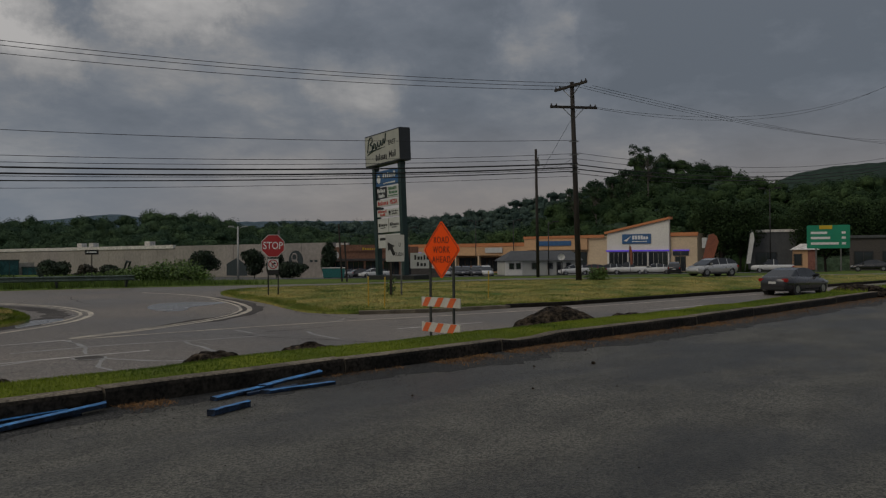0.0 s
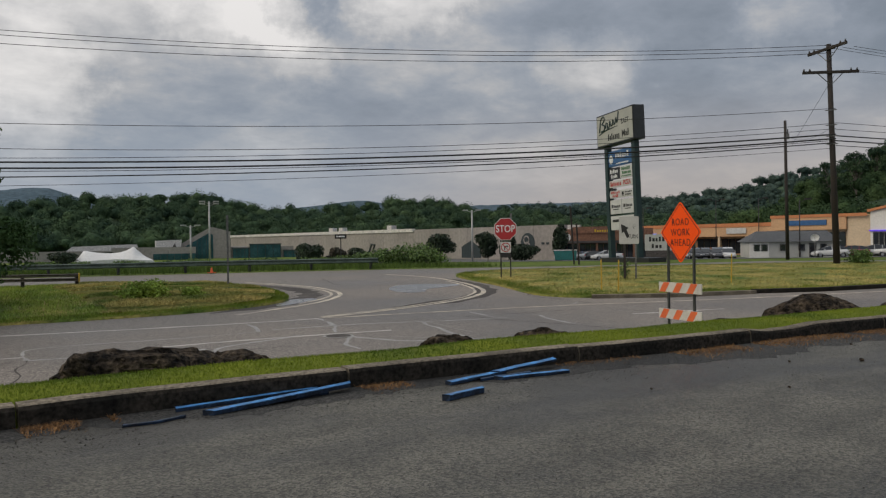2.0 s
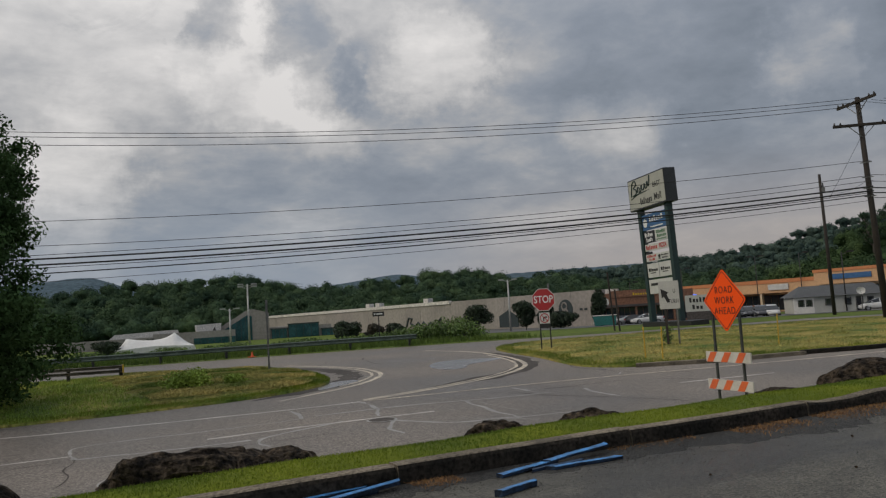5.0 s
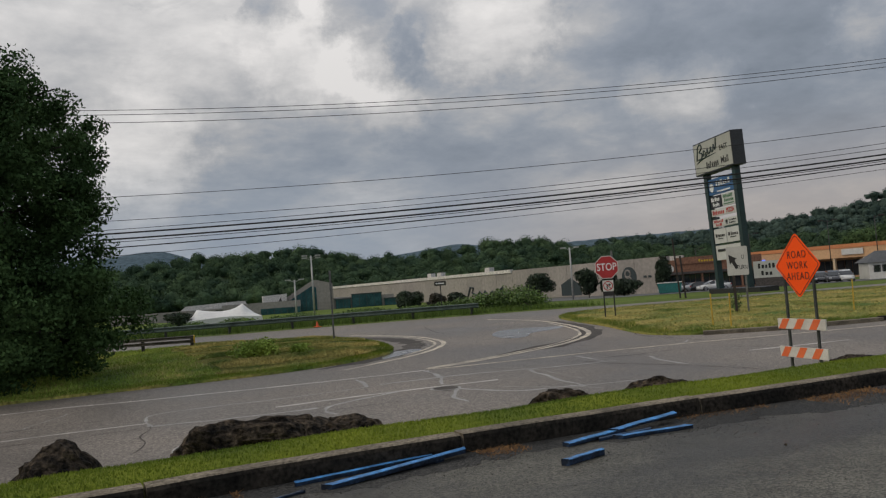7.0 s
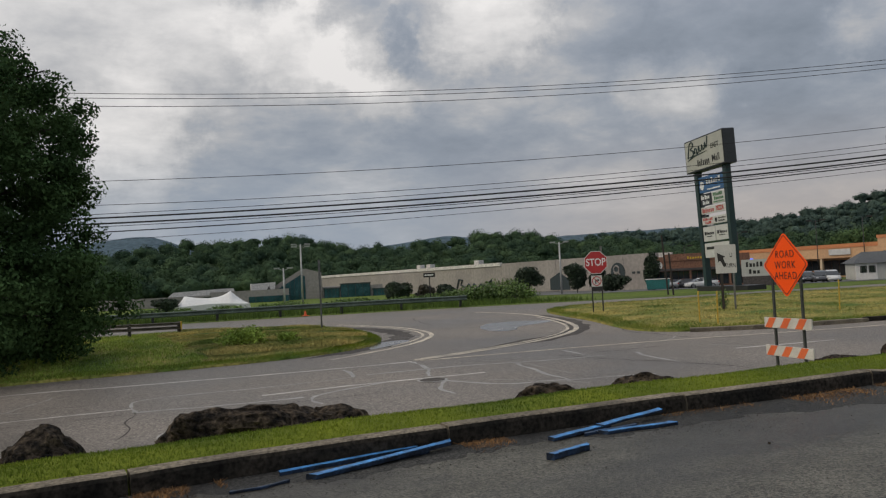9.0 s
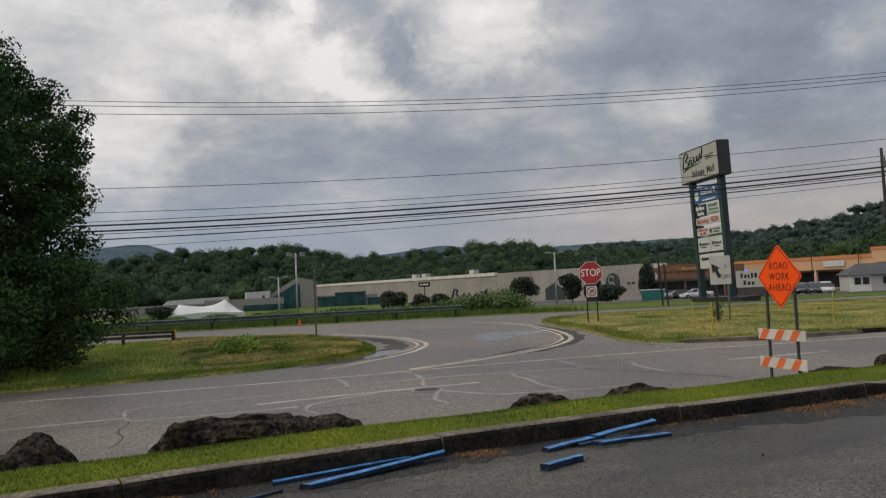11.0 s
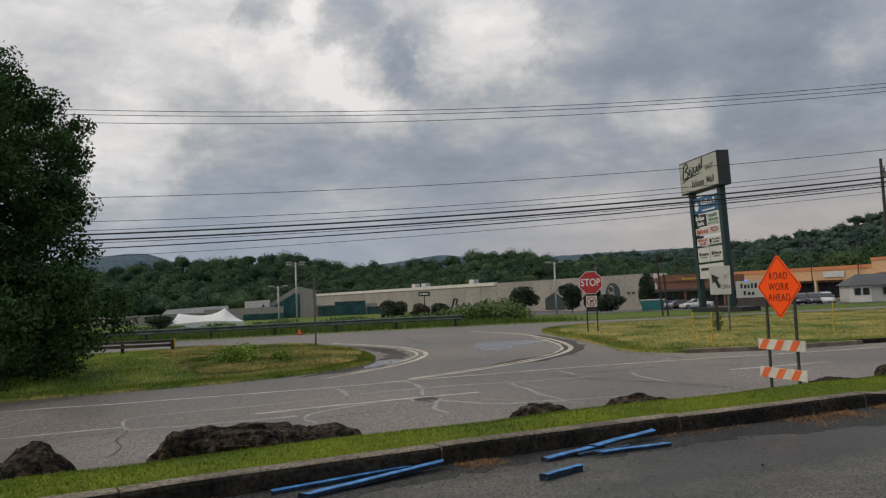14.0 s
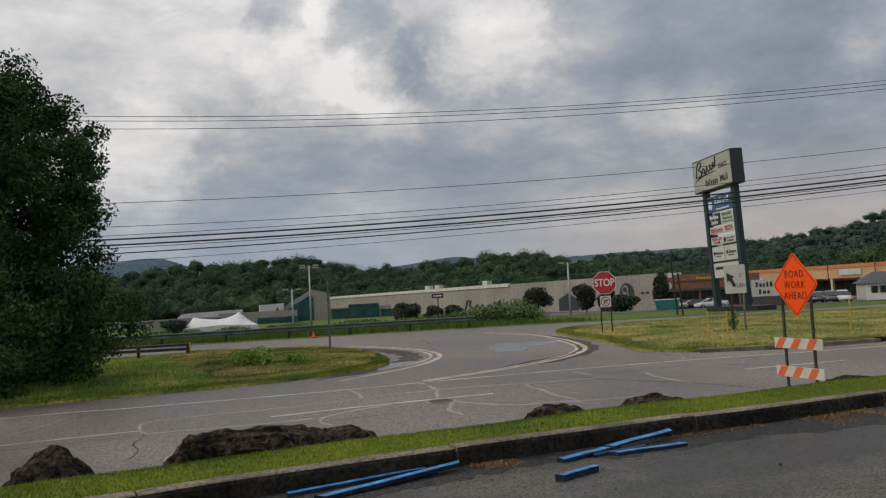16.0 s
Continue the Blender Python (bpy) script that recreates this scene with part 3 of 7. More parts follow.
# both carriageways and the crossover between them: one paved sheet
near_edge = [(x, kerb_y(x) + 4.6) for x in (-60, -30, -12, 0, 6, 12, 18, 24, 30, 45, 60, 80, 110)]
far_edge = [(120, -8), (100, 2.8), (83, 12.7), (72, 18.8), (62, 24.5), (52, 33), (37.8, 38), (29.5, 42.2), (21.8, 45.6), (9.5, 50), (0, 54), (-60, 62)]
g = Geo()
ring = near_edge + far_edge
g.add([(x, y, road_z(x, y)) for x, y in ring] + [(x, y, road_z(x, y) - 0.4) for x, y in ring],
      [tuple(range(len(ring)))] + [(i, (i + 1) % len(ring), (i + 1) % len(ring) + len(ring), i + len(ring)) for i in range(len(ring))])
structure("road", g, M["road"], "worn grey asphalt road with a paved crossover", False, "road")

# parking lot under the camera
g = Geo()
xs = np.arange(-60, 111, 2.0)
front = [(x, kerb_y(x) + 0.05) for x in xs]
rows_y = [-60, -30, -14, -6, 0, 3, 5]
for x in xs:
    for y in rows_y + [kerb_y(x) - 0.6, kerb_y(x) + 0.05]:
        g.v.append((x, min(y, kerb_y(x) + 0.05), 0.0))
nr = len(rows_y) + 2
g.f = [(i * nr + j, (i + 1) * nr + j, (i + 1) * nr + j + 1, i * nr + j + 1) for i in range(len(xs) - 1) for j in range(nr - 1)]
structure("parking_lot", g, M["lot"], "damp dark asphalt parking lot", False, "pavement")

# grass strip between lot and road: flat crown, then a bank down to the road
PROFILE = [(0.0, -0.1), (0.22, 0.17), (0.5, 0.215), (0.85, 0.225), (1.15, 0.20), (1.6, 0.08), (2.3, -0.16), (3.2, -0.52), (4.1, None), (4.9, None)]


def strip_z(x, u):
    ks = [p[0] for p in PROFILE]
    zr = road_z(x, kerb_y(x) + 4.6)
    zs = [p[1] if p[1] is not None else (zr + 0.03 if p[0] < 4.5 else zr - 0.15) for p in PROFILE]
    return float(np.interp(u, ks, zs)) + 0.035 * noise.noise((x * 0.7, u * 1.3, 3.1)) * (1 if 0.3 < u < 4 else 0)


g = Geo()
sx = np.arange(-40, 105, 0.4)
su = [0.0, 0.22, 0.36, 0.5, 0.7, 0.85, 1.0, 1.15, 1.35, 1.6, 1.95, 2.3, 2.75, 3.2, 3.65, 4.1, 4.9]
for x in sx:
    for u in su:
        g.v.append((x, kerb_y(x) + u, strip_z(x, u)))
g.f = [(i * len(su) + j, (i + 1) * len(su) + j, (i + 1) * len(su) + j + 1, i * len(su) + j + 1) for i in range(len(sx) - 1) for j in range(len(su) - 1)]
structure("grass_verge", g, M["turf"], "mown green grass strip sloping to the road", True, "grass")

# kerb: cast concrete lengths with joints, worn and slightly uneven
kerb = tagged(new("kerb"), "low weathered concrete kerb round the parking lot", "kerb", kind="structure")
x = -14.0
while x < 64:
    ln_ = 3.0 if x < 30 else 6.0
    n = 7
    top, face = Geo(), Geo()
    dz = random.uniform(-0.012, 0.012)
    for k in range(n):
        xx = x + 0.012 + (ln_ - 0.024) * k / (n - 1)
        y = kerb_y(xx) + 0.012 * noise.noise((xx * 2.1, 0, 0)) + (0.05 if 10.3 < xx < 11.0 else 0)
        h = 0.2 + dz + 0.014 * noise.noise((xx * 1.7, 4, 0)) - (0.05 if 10.2 < xx < 11.2 else 0)
        for q in ((y, -0.12), (y + 0.012, h - 0.045), (y + 0.03, h - 0.012), (y + 0.05, h), (y + 0.2, h + 0.004), (y + 0.21, -0.12)):
            top.v.append((xx, *q))
    top.f = [(k * 6 + j, (k + 1) * 6 + j, (k + 1) * 6 + j + 1, k * 6 + j + 1) for k in range(n - 1) for j in range(5)]
    top.f += [tuple(range(6)), tuple((n - 1) * 6 + j for j in range(5, -1, -1))]
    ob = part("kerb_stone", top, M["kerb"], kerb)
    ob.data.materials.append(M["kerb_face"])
    # upright faces take the darker concrete, the top keeps the pale one
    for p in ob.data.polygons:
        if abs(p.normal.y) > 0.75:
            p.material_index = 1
    x += ln_


def inside(poly, x, y):
    hit, j = False, len(poly) - 1
    for i in range(len(poly)):
        (xi, yi), (xj, yj) = poly[i], poly[j]
        if (yi > y) != (yj > y) and x < (xj - xi) * (y - yi) / (yj - yi) + xi:
            hit = not hit
        j = i
    return hit


@functools.lru_cache(maxsize=8)
def ring_arrays(poly):
    a = np.array(poly, float)
    d = np.roll(a, -1, axis=0) - a
    return a, d, np.maximum((d * d).sum(1), 1e-9)


def edge_distance(poly, x, y):
    a, d, dd = ring_arrays(tuple(poly))
    p = np.array((x, y)) - a
    t = np.clip((p * d).sum(1) / dd, 0, 1)[:, None]
    return float(np.sqrt((((d * t) - p) ** 2).sum(1).min()))


def smooth_ring(poly, times=2):
    for _ in range(times):
        out = []
        for i in range(len(poly)):
            a, b = poly[i], poly[(i + 1) % len(poly)]
            out += [(a[0] * 0.75 + b[0] * 0.25, a[1] * 0.75 + b[1] * 0.25), (a[0] * 0.25 + b[0] * 0.75, a[1] * 0.25 + b[1] * 0.75)]
        poly = out
    return poly


ISLAND = smooth_ring([(26.0, 35.6), (24.4, 31.5), (23.3, 28.0), (21.9, 25.0), (21.2, 23.0), (22.0, 21.2), (24.8, 19.7), (28.4, 18.5), (31, 17.3), (39.9, 15.2), (50.7, 12.6), (63.8, 9.7), (100, 0.5), (101, 2.5), (77, 12.4), (58.1, 23.2), (47.6, 30.6), (35.3, 34.9), (29.0, 37.2)])
VERGE = smooth_ring([(-45, 28.5), (-10, 27.4), (0.1, 26.9), (2.8, 26.5), (7.2, 25.9), (10.1, 26.2), (12.5, 27.4), (13.8, 29.9), (14.6, 34.2), (14.0, 38.6), (8.1, 42.6), (-10, 47), (-45, 52)])


def mound(poly, x, y, high, run):
    d = edge_distance(poly, x, y)
    return road_z(x, y) + 0.05 + high * (1 - math.exp(-d / run)) + 0.05 * noise.noise((x * 0.5, y * 0.5, 1.0)) * min(1, d)


def grass_island(name, poly, high, run, mat, label, step, bound):
    bm = bmesh.new()
    ring_v = [bm.verts.new((x, y, road_z(x, y) + 0.07)) for x, y in poly]
    low_v = [bm.verts.new((x, y, road_z(x, y) - 0.1)) for x, y in poly]
    n = len(poly)
    for i in range(n):
        bm.faces.new((ring_v[i], low_v[i], low_v[(i + 1) % n], ring_v[(i + 1) % n]))
    bm.faces.new(ring_v)
    x0, x1, y0, y1 = bound
    for axis, lo, hi in ((0, x0, x1), (1, y0, y1)):
        c = lo
        while c < hi:
            co, no = [0, 0, 0], [0, 0, 0]
            co[axis], no[axis] = c, 1
            bm.normal_update()
            geom = [f for f in bm.faces if abs(f.normal.z) > 0.5]
            es = {e for f in geom for e in f.edges}
            vs = {v for f in geom for v in f.verts}
            bmesh.ops.bisect_plane(bm, geom=list(geom) + list(es) + list(vs), plane_co=co, plane_no=no)
            c += step
    bm.normal_update()
    keep = set(low_v)
    for v in bm.verts:
        if v in keep:
            continue
        d = edge_distance(poly, v.co.x, v.co.y)
        if d > 0.02:
            v.co.z = mound(poly, v.co.x, v.co.y, high, run)
    bmesh.ops.recalc_face_normals(bm, faces=bm.faces)
    me = bpy.data.meshes.new(name)
    bm.to_mesh(me)
    bm.free()
    me.materials.append(mat)
    me.shade_smooth()
    return tagged(new(name, me), label, "grass", kind="structure")


grass_island("median", ISLAND, 0.18, 1.6, M["hay"], "median covered in yellowing cut grass", 1.6, (20, 101, 0, 38))
grass_island("left_verge", VERGE, 0.12, 1.5, M["hay"], "roadside triangle of cut grass and weeds", 1.6, (-20, 15, 26, 48))


# ---------------------------------------------------------------- markings, cracks, patches
def ribbon(name, pts, width, mat, lift, label, category, wobble=0.0, taper=False, steps=6, parent=None):
    P = [Vector((x, y)) for x, y in pts]
    dense = []
    for i in range(len(P) - 1):
        p0, p1, p2, p3 = P[max(i - 1, 0)], P[i], P[i + 1], P[min(i + 2, len(P) - 1)]
        for k in range(steps):
            t = k / steps
            dense.append(0.5 * ((2 * p1) + (p2 - p0) * t + (2 * p0 - 5 * p1 + 4 * p2 - p3) * t * t + (3 * p1 - p0 - 3 * p2 + p3) * t ** 3))
    dense.append(P[-1])
    g = Geo()
    for i, p in enumerate(dense):
        d = (dense[min(i + 1, len(dense) - 1)] - dense[max(i - 1, 0)]).normalized()
        nn = Vector((-d.y, d.x))
        w = width * (1 + wobble * noise.noise((p.x * 1.9, p.y * 1.9, 7)))
        if taper:
            w *= max(0.15, min(1, min(i, len(dense) - 1 - i) / 3))
        off = nn * (wobble * 0.12 * noise.noise((p.x * 1.1, p.y * 1.1, 2)))
        for sgn in (-1, 1):
            q = p + off + nn * sgn * w / 2
            g.v.append((q.x, q.y, road_z(q.x, q.y) + lift))
    g.f = [(2 * i, 2 * i + 2, 2 * i + 3, 2 * i + 1) for i in range(len(dense) - 1)]
    return structure(name, g, mat, label, False, category)


ribbon("edge_line", [(-40, 27.3), (-12, 25.9), (0.1, 24.6), (3.0, 23.8), (8.8, 22.35), (11.1, 22.0)], 0.14, M["white_line"], 0.006, "worn white road edge line", "road marking", 0.3)
ribbon("centre_line", [(11.4, 22.0), (13.5, 21.5), (16.8, 20.7), (19.9, 19.8), (24, 18.3), (30, 16.4), (40, 13.9), (55, 10.4)], 0.13, M["yellow_line"], 0.006, "faded yellow road line", "road marking", 0.35)
ribbon("lane_line", [(-14, 20.9), (-6, 20.3), (0, 20.0), (2.7, 19.6)], 0.11, M["white_line"], 0.006, "broken white lane line", "road marking", 0.5)
ribbon("lane_line", [(5.6, 19.2), (8.2, 18.9), (11.4, 18.3)], 0.14, M["white_line"], 0.006, "broken white lane line", "road marking", 0.4)
ribbon("lane_line", [(19.2, 16.7), (22.6, 15.8)], 0.13, M["white_line"], 0.006, "broken white lane line", "road marking", 0.3)
ribbon("lane_line", [(31, 13.4), (35, 12.5)], 0.13, M["white_line"], 0.006, "broken white lane line", "road marking", 0.3)
ribbon("turn_line", [(11.3, 22.15), (14.2, 22.7), (17.8, 23.9), (20.6, 25.9), (22.4, 28.7), (23.8, 32.4), (24.4, 35.5), (24.0, 39.2)], 0.22, M["yellow_line"], 0.009, "curved yellow turning line", "road marking", 0.3)
ribbon("turn_line", [(11.4, 22.35), (14.1, 22.95), (17.6, 24.15), (20.3, 26.1), (22.1, 28.9), (23.5, 32.5)], 0.13, M["yellow_line"], 0.009, "curved yellow turning line", "road marking", 0.3)
ribbon("turn_line", [(15.4, 38.5), (16.1, 36.2), (16.6, 33.2), (16.0, 29.8), (14.5, 27.6), (12.6, 26.1), (9.5, 24.6)], 0.2, M["yellow_line"], 0.009, "curved yellow turning line round the verge", "road marking", 0.3)
ribbon("turn_line", [(15.1, 38.2), (15.8, 36.0), (16.25, 33.2), (15.7, 30.0), (14.3, 27.95), (12.6, 26.6)], 0.13, M["yellow_line"], 0.009, "curved yellow turning line round the verge", "road marking", 0.3)
CRACK = "pale sealed crack across the road"
for pts in ([(13.0, 19.2), (12.6, 17.7), (12.3, 16.3), (12.1, 15.5)], [(15.8, 20.5), (15.4, 18.8)], [(16.8, 18.4), (16.3, 17.0), (16.2, 16.0)],
            [(11.1, 21.9), (10.7, 20.2), (10.0, 18.9)], [(10.0, 17.9), (9.3, 16.9), (9.1, 16.0)], [(2.7, 19.1), (3.0, 20.7), (4.7, 20.7), (6.4, 20.4), (8.5, 20.3)],
            [(8.5, 20.3), (8.9, 22.0)], [(2.7, 19.1), (4.5, 18.5), (6.3, 18.2)], [(6.3, 17.0), (6.35, 17.7), (6.9, 18.3), (9.0, 18.85)],
            [(8.9, 20.4), (11.2, 20.1), (13.3, 19.2), (15.7, 18.5)], [(10.0, 17.9), (10.6, 16.4), (12.3, 15.6), (14.2, 14.8)]):
    ribbon("sealed_crack", pts, 0.075 if len(pts) > 4 else 0.11, M["seal"], 0.004, CRACK, "road crack", 1.1, False, 9)
for pts in ([(2.7, 19.1), (2.4, 18.0), (2.3, 17.1), (2.0, 16.3)], [(-4, 21.9), (0.1, 21.4), (0.9, 21.4), (1.8, 21.0)], [(-4, 20.1), (0.1, 19.3), (1.1, 19.1), (2.4, 19.0)]):
    ribbon("open_crack", pts, 0.03, M["patch"], 0.004, "dark open crack in the asphalt", "road crack", 1.2, False, 9)
for k in range(26):
    cx, cy = random.uniform(-3, 26), random.uniform(13.5, 36)
    if inside(ISLAND, cx, cy) or inside(VERGE, cx, cy):
        continue
    way = random.choice((-0.25, -0.3, 1.4, 1.2, 2.2))
    pts = [(cx, cy)]
    for q in range(random.randint(3, 7)):
        way += random.uniform(-0.4, 0.4)
        nx_, ny_ = pts[-1][0] + 0.9 * math.cos(way), pts[-1][1] + 0.9 * math.sin(way)
        if inside(ISLAND, nx_, ny_) or inside(VERGE, nx_, ny_):
            break
        pts.append((nx_, ny_))
    if len(pts) > 2:
        ribbon("hair_crack", pts, random.uniform(0.02, 0.045), M["seal" if k % 3 else "tar"], 0.0035, "fine weathered crack in the road", "road crack", 1.2, False, 5)
ribbon("skid_patch", [(14.5, 23.2), (18.5, 24.3), (21.3, 26.6), (23.2, 30), (24.4, 33.8)], 0.9, M["patch"], 0.003, "dark rubbed band beside the turning line", "road stain", 0.6, True)
ribbon("shoulder_patch", [(15.0, 36.5), (15.4, 33.3), (14.9, 30.3), (13.6, 28.3), (12.2, 26.9), (9.0, 25.6)], 0.9, M["patch"], 0.003, "dark wet shoulder round the verge", "road stain", 0.6, True)


def flat_patch(name, pts, mat, lift, label, category):
    P = smooth_ring(pts, 2)
    g = Geo()
    g.add([(x, y, road_z(x, y) + lift) for x, y in P], [tuple(range(len(P)))])
    structure(name, g, mat, label, False, category)


flat_patch("puddle", [(17.9, 28.1), (18.6, 30.3), (20.2, 31.9), (21.5, 31.7), (22.7, 30.3), (22.5, 29.9), (21.2, 29.3), (19.9, 29.1), (18.9, 27.6)], M["puddle"], 0.007, "shallow rain puddle in the crossover", "puddle")
flat_patch("puddle", [(11.4, 26.0), (12.3, 27.7), (13.1, 28.4), (14.2, 28.4), (13.8, 27.4), (12.6, 26.8)], M["puddle"], 0.007, "thin rain puddle along the verge", "puddle")
man = thing("manhole_cover", pose(9.75, 18.2, road_z(9.75, 18.2) + 0.001), "round iron manhole cover in the road", "manhole")
g = Geo().tube([(0, 0, 0), (0, 0, 0.012)], 0.33, 20)
part("cover", g, M["patch"], man)
part("rim", Geo().tube([(0, 0, 0), (0, 0, 0.007)], 0.40, 20), M["seal"], man)
part("storm_drain_stone", Geo().prism([(22.0, 21.1), (24.6, 19.45), (28.2, 18.25), (28.3, 18.55), (24.8, 19.8), (22.3, 21.4)], road_z(24, 20) - 0.2, road_z(24, 20) + 0.14), M["kerb"], None)
tagged(bpy.data.objects["storm_drain_stone"], "pale concrete kerb at the tip of the median", "kerb", kind="structure")
mk = Geo()
line = [(28.3, 18.4), (31, 17.2), (39.9, 15.1), (50.7, 12.5), (63.8, 9.6), (90, 2.9)]
for i, (x, y) in enumerate(line):
    for q in ((x, y, road_z(x, y) - 0.1), (x, y, road_z(x, y) + 0.16), (x + 0.03, y + 0.2, road_z(x, y) + 0.17), (x + 0.04, y + 0.25, road_z(x, y) - 0.1)):
        mk.v.append(q)
mk.f = [(4 * i + j, 4 * i + 4 + j, 4 * i + 5 + j, 4 * i + 1 + j) for i in range(len(line) - 1) for j in range(3)]
structure("median_kerb", mk, M["kerb_face"], "dark kerb along the median", False, "kerb")


# loose chippings gathered along the kerb's foot
g = Geo()
for k in range(401):
    x = -10 + k * 0.1
    y = kerb_y(x)
    w = 0.55 + 0.07 * min(max(0, x - 3), 9) + 0.45 * noise.noise((x * 0.5, 2, 0)) + 0.30 * noise.noise((x * 1.7, 5, 0)) + 0.22 * noise.noise((x * 5.1, 8, 0))
    g.v += [(x, y + 0.005, 0.012), (x, y - max(0.15, w), -0.003)]
g.f = [(2 * k, 2 * k + 1, 2 * k + 3, 2 * k + 2) for k in range(400)]
structure("chippings", g, M["chips"], "dark loose chippings along the foot of the kerb", False, "gravel")


# ---------------------------------------------------------------- boulders and planks
def boulder(x, y, z, sx, sy, sz, seed, turn=0, label="dark rough boulder half sunk in the grass bank", peak=(0.0, 0.0), square=0.75, rough=1.0):
    bm = bmesh.new()
    bmesh.ops.create_icosphere(bm, subdivisions=5, radius=1.0)
    off = Vector((seed * 3.7, seed * 1.3, 5))
    for v in bm.verts:
        p = v.co.copy()
        p = Vector([math.copysign(abs(c) ** square, c) for c in p])
        r = 1 + rough * (0.16 * noise.noise(p * 1.2 + off) + 0.13 * noise.noise(p * 2.6 + off) + 0.05 * noise.noise(p * 5.5 + off) + 0.035 * abs(noise.noise(p * 11 + off)) + 0.012 * noise.noise(p * 26 + off))
        r += 0.07 * rough * (noise.cell(p * 3.1 + off) - 0.5)
        q = p * r
        if q.z > 0:
            q.x += peak[0] * q.z
            q.y += peak[1] * q.z
        v.co = Vector((q.x * sx, q.y * sy, q.z * sz))
    me = bpy.data.meshes.new("boulder")
    bm.to_mesh(me)
    bm.free()
    me.materials.append(M["rock"])
    ob = new("boulder", me)
    ob.matrix_basis = pose(x, y, z, 0, 0, turn)
    return tagged(ob, label, "boulder", "boulders along the verge")


boulder(0.47, 9.75, -0.27, 0.50, 0.44, 0.60, 1.0, 10, "pointed dark brown boulder on the grass bank", (-0.12, 0.0), 1.15, 0.8)
boulder(2.72, 9.95, -0.34, 0.98, 0.52, 0.60, 2.4, -8, "wide low dark boulder on the grass bank", (-0.05, 0.0), 0.62, 0.85)
boulder(3.72, 9.72, -0.36, 0.62, 0.42, 0.47, 3.1, -22, "low dark boulder joined to a wider one", (0.0, 0.0), 0.8)
boulder(1.98, 9.6, -0.36, 0.36, 0.3, 0.30, 4.7, 0, "small dark boulder beside a wide one")
boulder(6.62, 8.95, -0.18, 0.48, 0.34, 0.37, 5.3, -30, square=0.9)
boulder(8.28, 8.90, -0.2, 0.57, 0.38, 0.32, 6.1, -35, square=0.85)
boulder(13.35, 9.2, -0.32, 0.55, 0.33, 0.24, 7.9, -55)
boulder(14.35, 8.05, -0.27, 1.0, 0.5, 0.64, 8.8, -60, "broad brown boulder on the grass bank", (0.0, 0.0), 1.0, 0.6)
boulder(18.45, 8.4, -0.27, 0.44, 0.32, 0.27, 9.6, -55)
boulder(29.5, 5.2, 0.0, 0.9, 0.6, 0.40, 10.7, -70)
boulder(10.75, 9.2, -0.3, 0.12, 0.1, 0.18, 11.9, 0, "small dark stone on the grass bank")



def plank(x0, y0, x1, y1, z0, z1, w, t, mat, label, roll=0.0, kink=0.0):
    a, b = Vector((x0, y0, z0)), Vector((x1, y1, z1))
    L = (b - a).length
    d = b - a
    g = Geo()
    n = 9
    for k in range(n):
        s = k / (n - 1)
        wob = 0.012 * noise.noise((s * 4, x0, 1))
        e = 0.0 if 0 < k < n - 1 else random.uniform(-0.03, 0.03)
        bend = kink * abs(s - 0.5) * 2
        for yy, zz in ((-w / 2, 0), (w / 2, 0), (w / 2, t), (-w / 2, t)):
            g.v.append((s * L + e * (1 if yy > 0 else -1), yy + wob + bend, zz))
    g.f = [(k * 4 + j, (k + 1) * 4 + j, (k + 1) * 4 + (j + 1) % 4, k * 4 + (j + 1) % 4) for k in range(n - 1) for j in range(4)] + [(3, 2, 1, 0), tuple((n - 1) * 4 + j for j in range(4))]
    m = Matrix.Translation(a) @ Matrix.Rotation(math.atan2(d.y, d.x), 4, "Z") @ Matrix.Rotation(-math.asin(d.z / L), 4, "Y") @ Matrix.Rotation(radians(roll), 4, "X")
    ob = part("timber", g, mat, None, bevel=0.004)
    ob.data.materials.append(M["blue_side"])
    # every face not turned upward gets the much darker blue
    for p in ob.data.polygons:
        if p.normal.z < 0.6:
            p.material_index = 1
    ob.matrix_basis = m
    return tagged(ob, label, "timber", "broken blue timbers by the kerb")


PL = "weathered blue-painted timber lying against the kerb"
plank(2.24, 7.18, 3.66, 7.22, 0.004, 0.02, 0.08, 0.038, M["blue"], PL)
plank(2.42, 6.84, 3.95, 7.07, 0.004, 0.05, 0.075, 0.042, M["blue"], PL, 4)
plank(2.7, 6.98, 3.7, 7.06, 0.002, 0.002, 0.07, 0.028, M["blue_wood"], "split blue timber under another one")
plank(1.72, 6.80, 2.22, 6.84, 0.002, 0.002, 0.028, 0.022, M["blue_wood"], "thin bent blue splinter on the asphalt", 0, 0.06)
plank(5.56, 6.74, 6.52, 6.82, 0.045, 0.085, 0.085, 0.026, M["blue"], PL, 5)
plank(4.90, 6.69, 5.72, 6.75, 0.004, 0.03, 0.085, 0.035, M["blue"], "splintered half of a broken blue timber", 3)
plank(5.3, 6.66, 6.0, 6.66, 0.002, 0.002, 0.06, 0.03, M["blue_wood"], "split blue timber under another one")
plank(5.48, 6.58, 6.34, 6.45, 0.004, 0.004, 0.085, 0.034, M["blue"], "short blue timber crossing under a longer one")
plank(4.40, 6.04, 4.92, 6.14, 0.004, 0.004, 0.07, 0.055, M["blue"], "short sawn blue timber block on the asphalt")


# ---------------------------------------------------------------- road signs near the road
def bars(parent, mat, items, y, name="lettering_bar"):
    """Plain bars (x0, x1, z0, z1) in front of a panel, at y."""
    for x0, x1, z0, z1 in items:
        part(name, Geo().box(x0, x1, y - 0.006, y + 0.004, z0, z1), mat, parent)


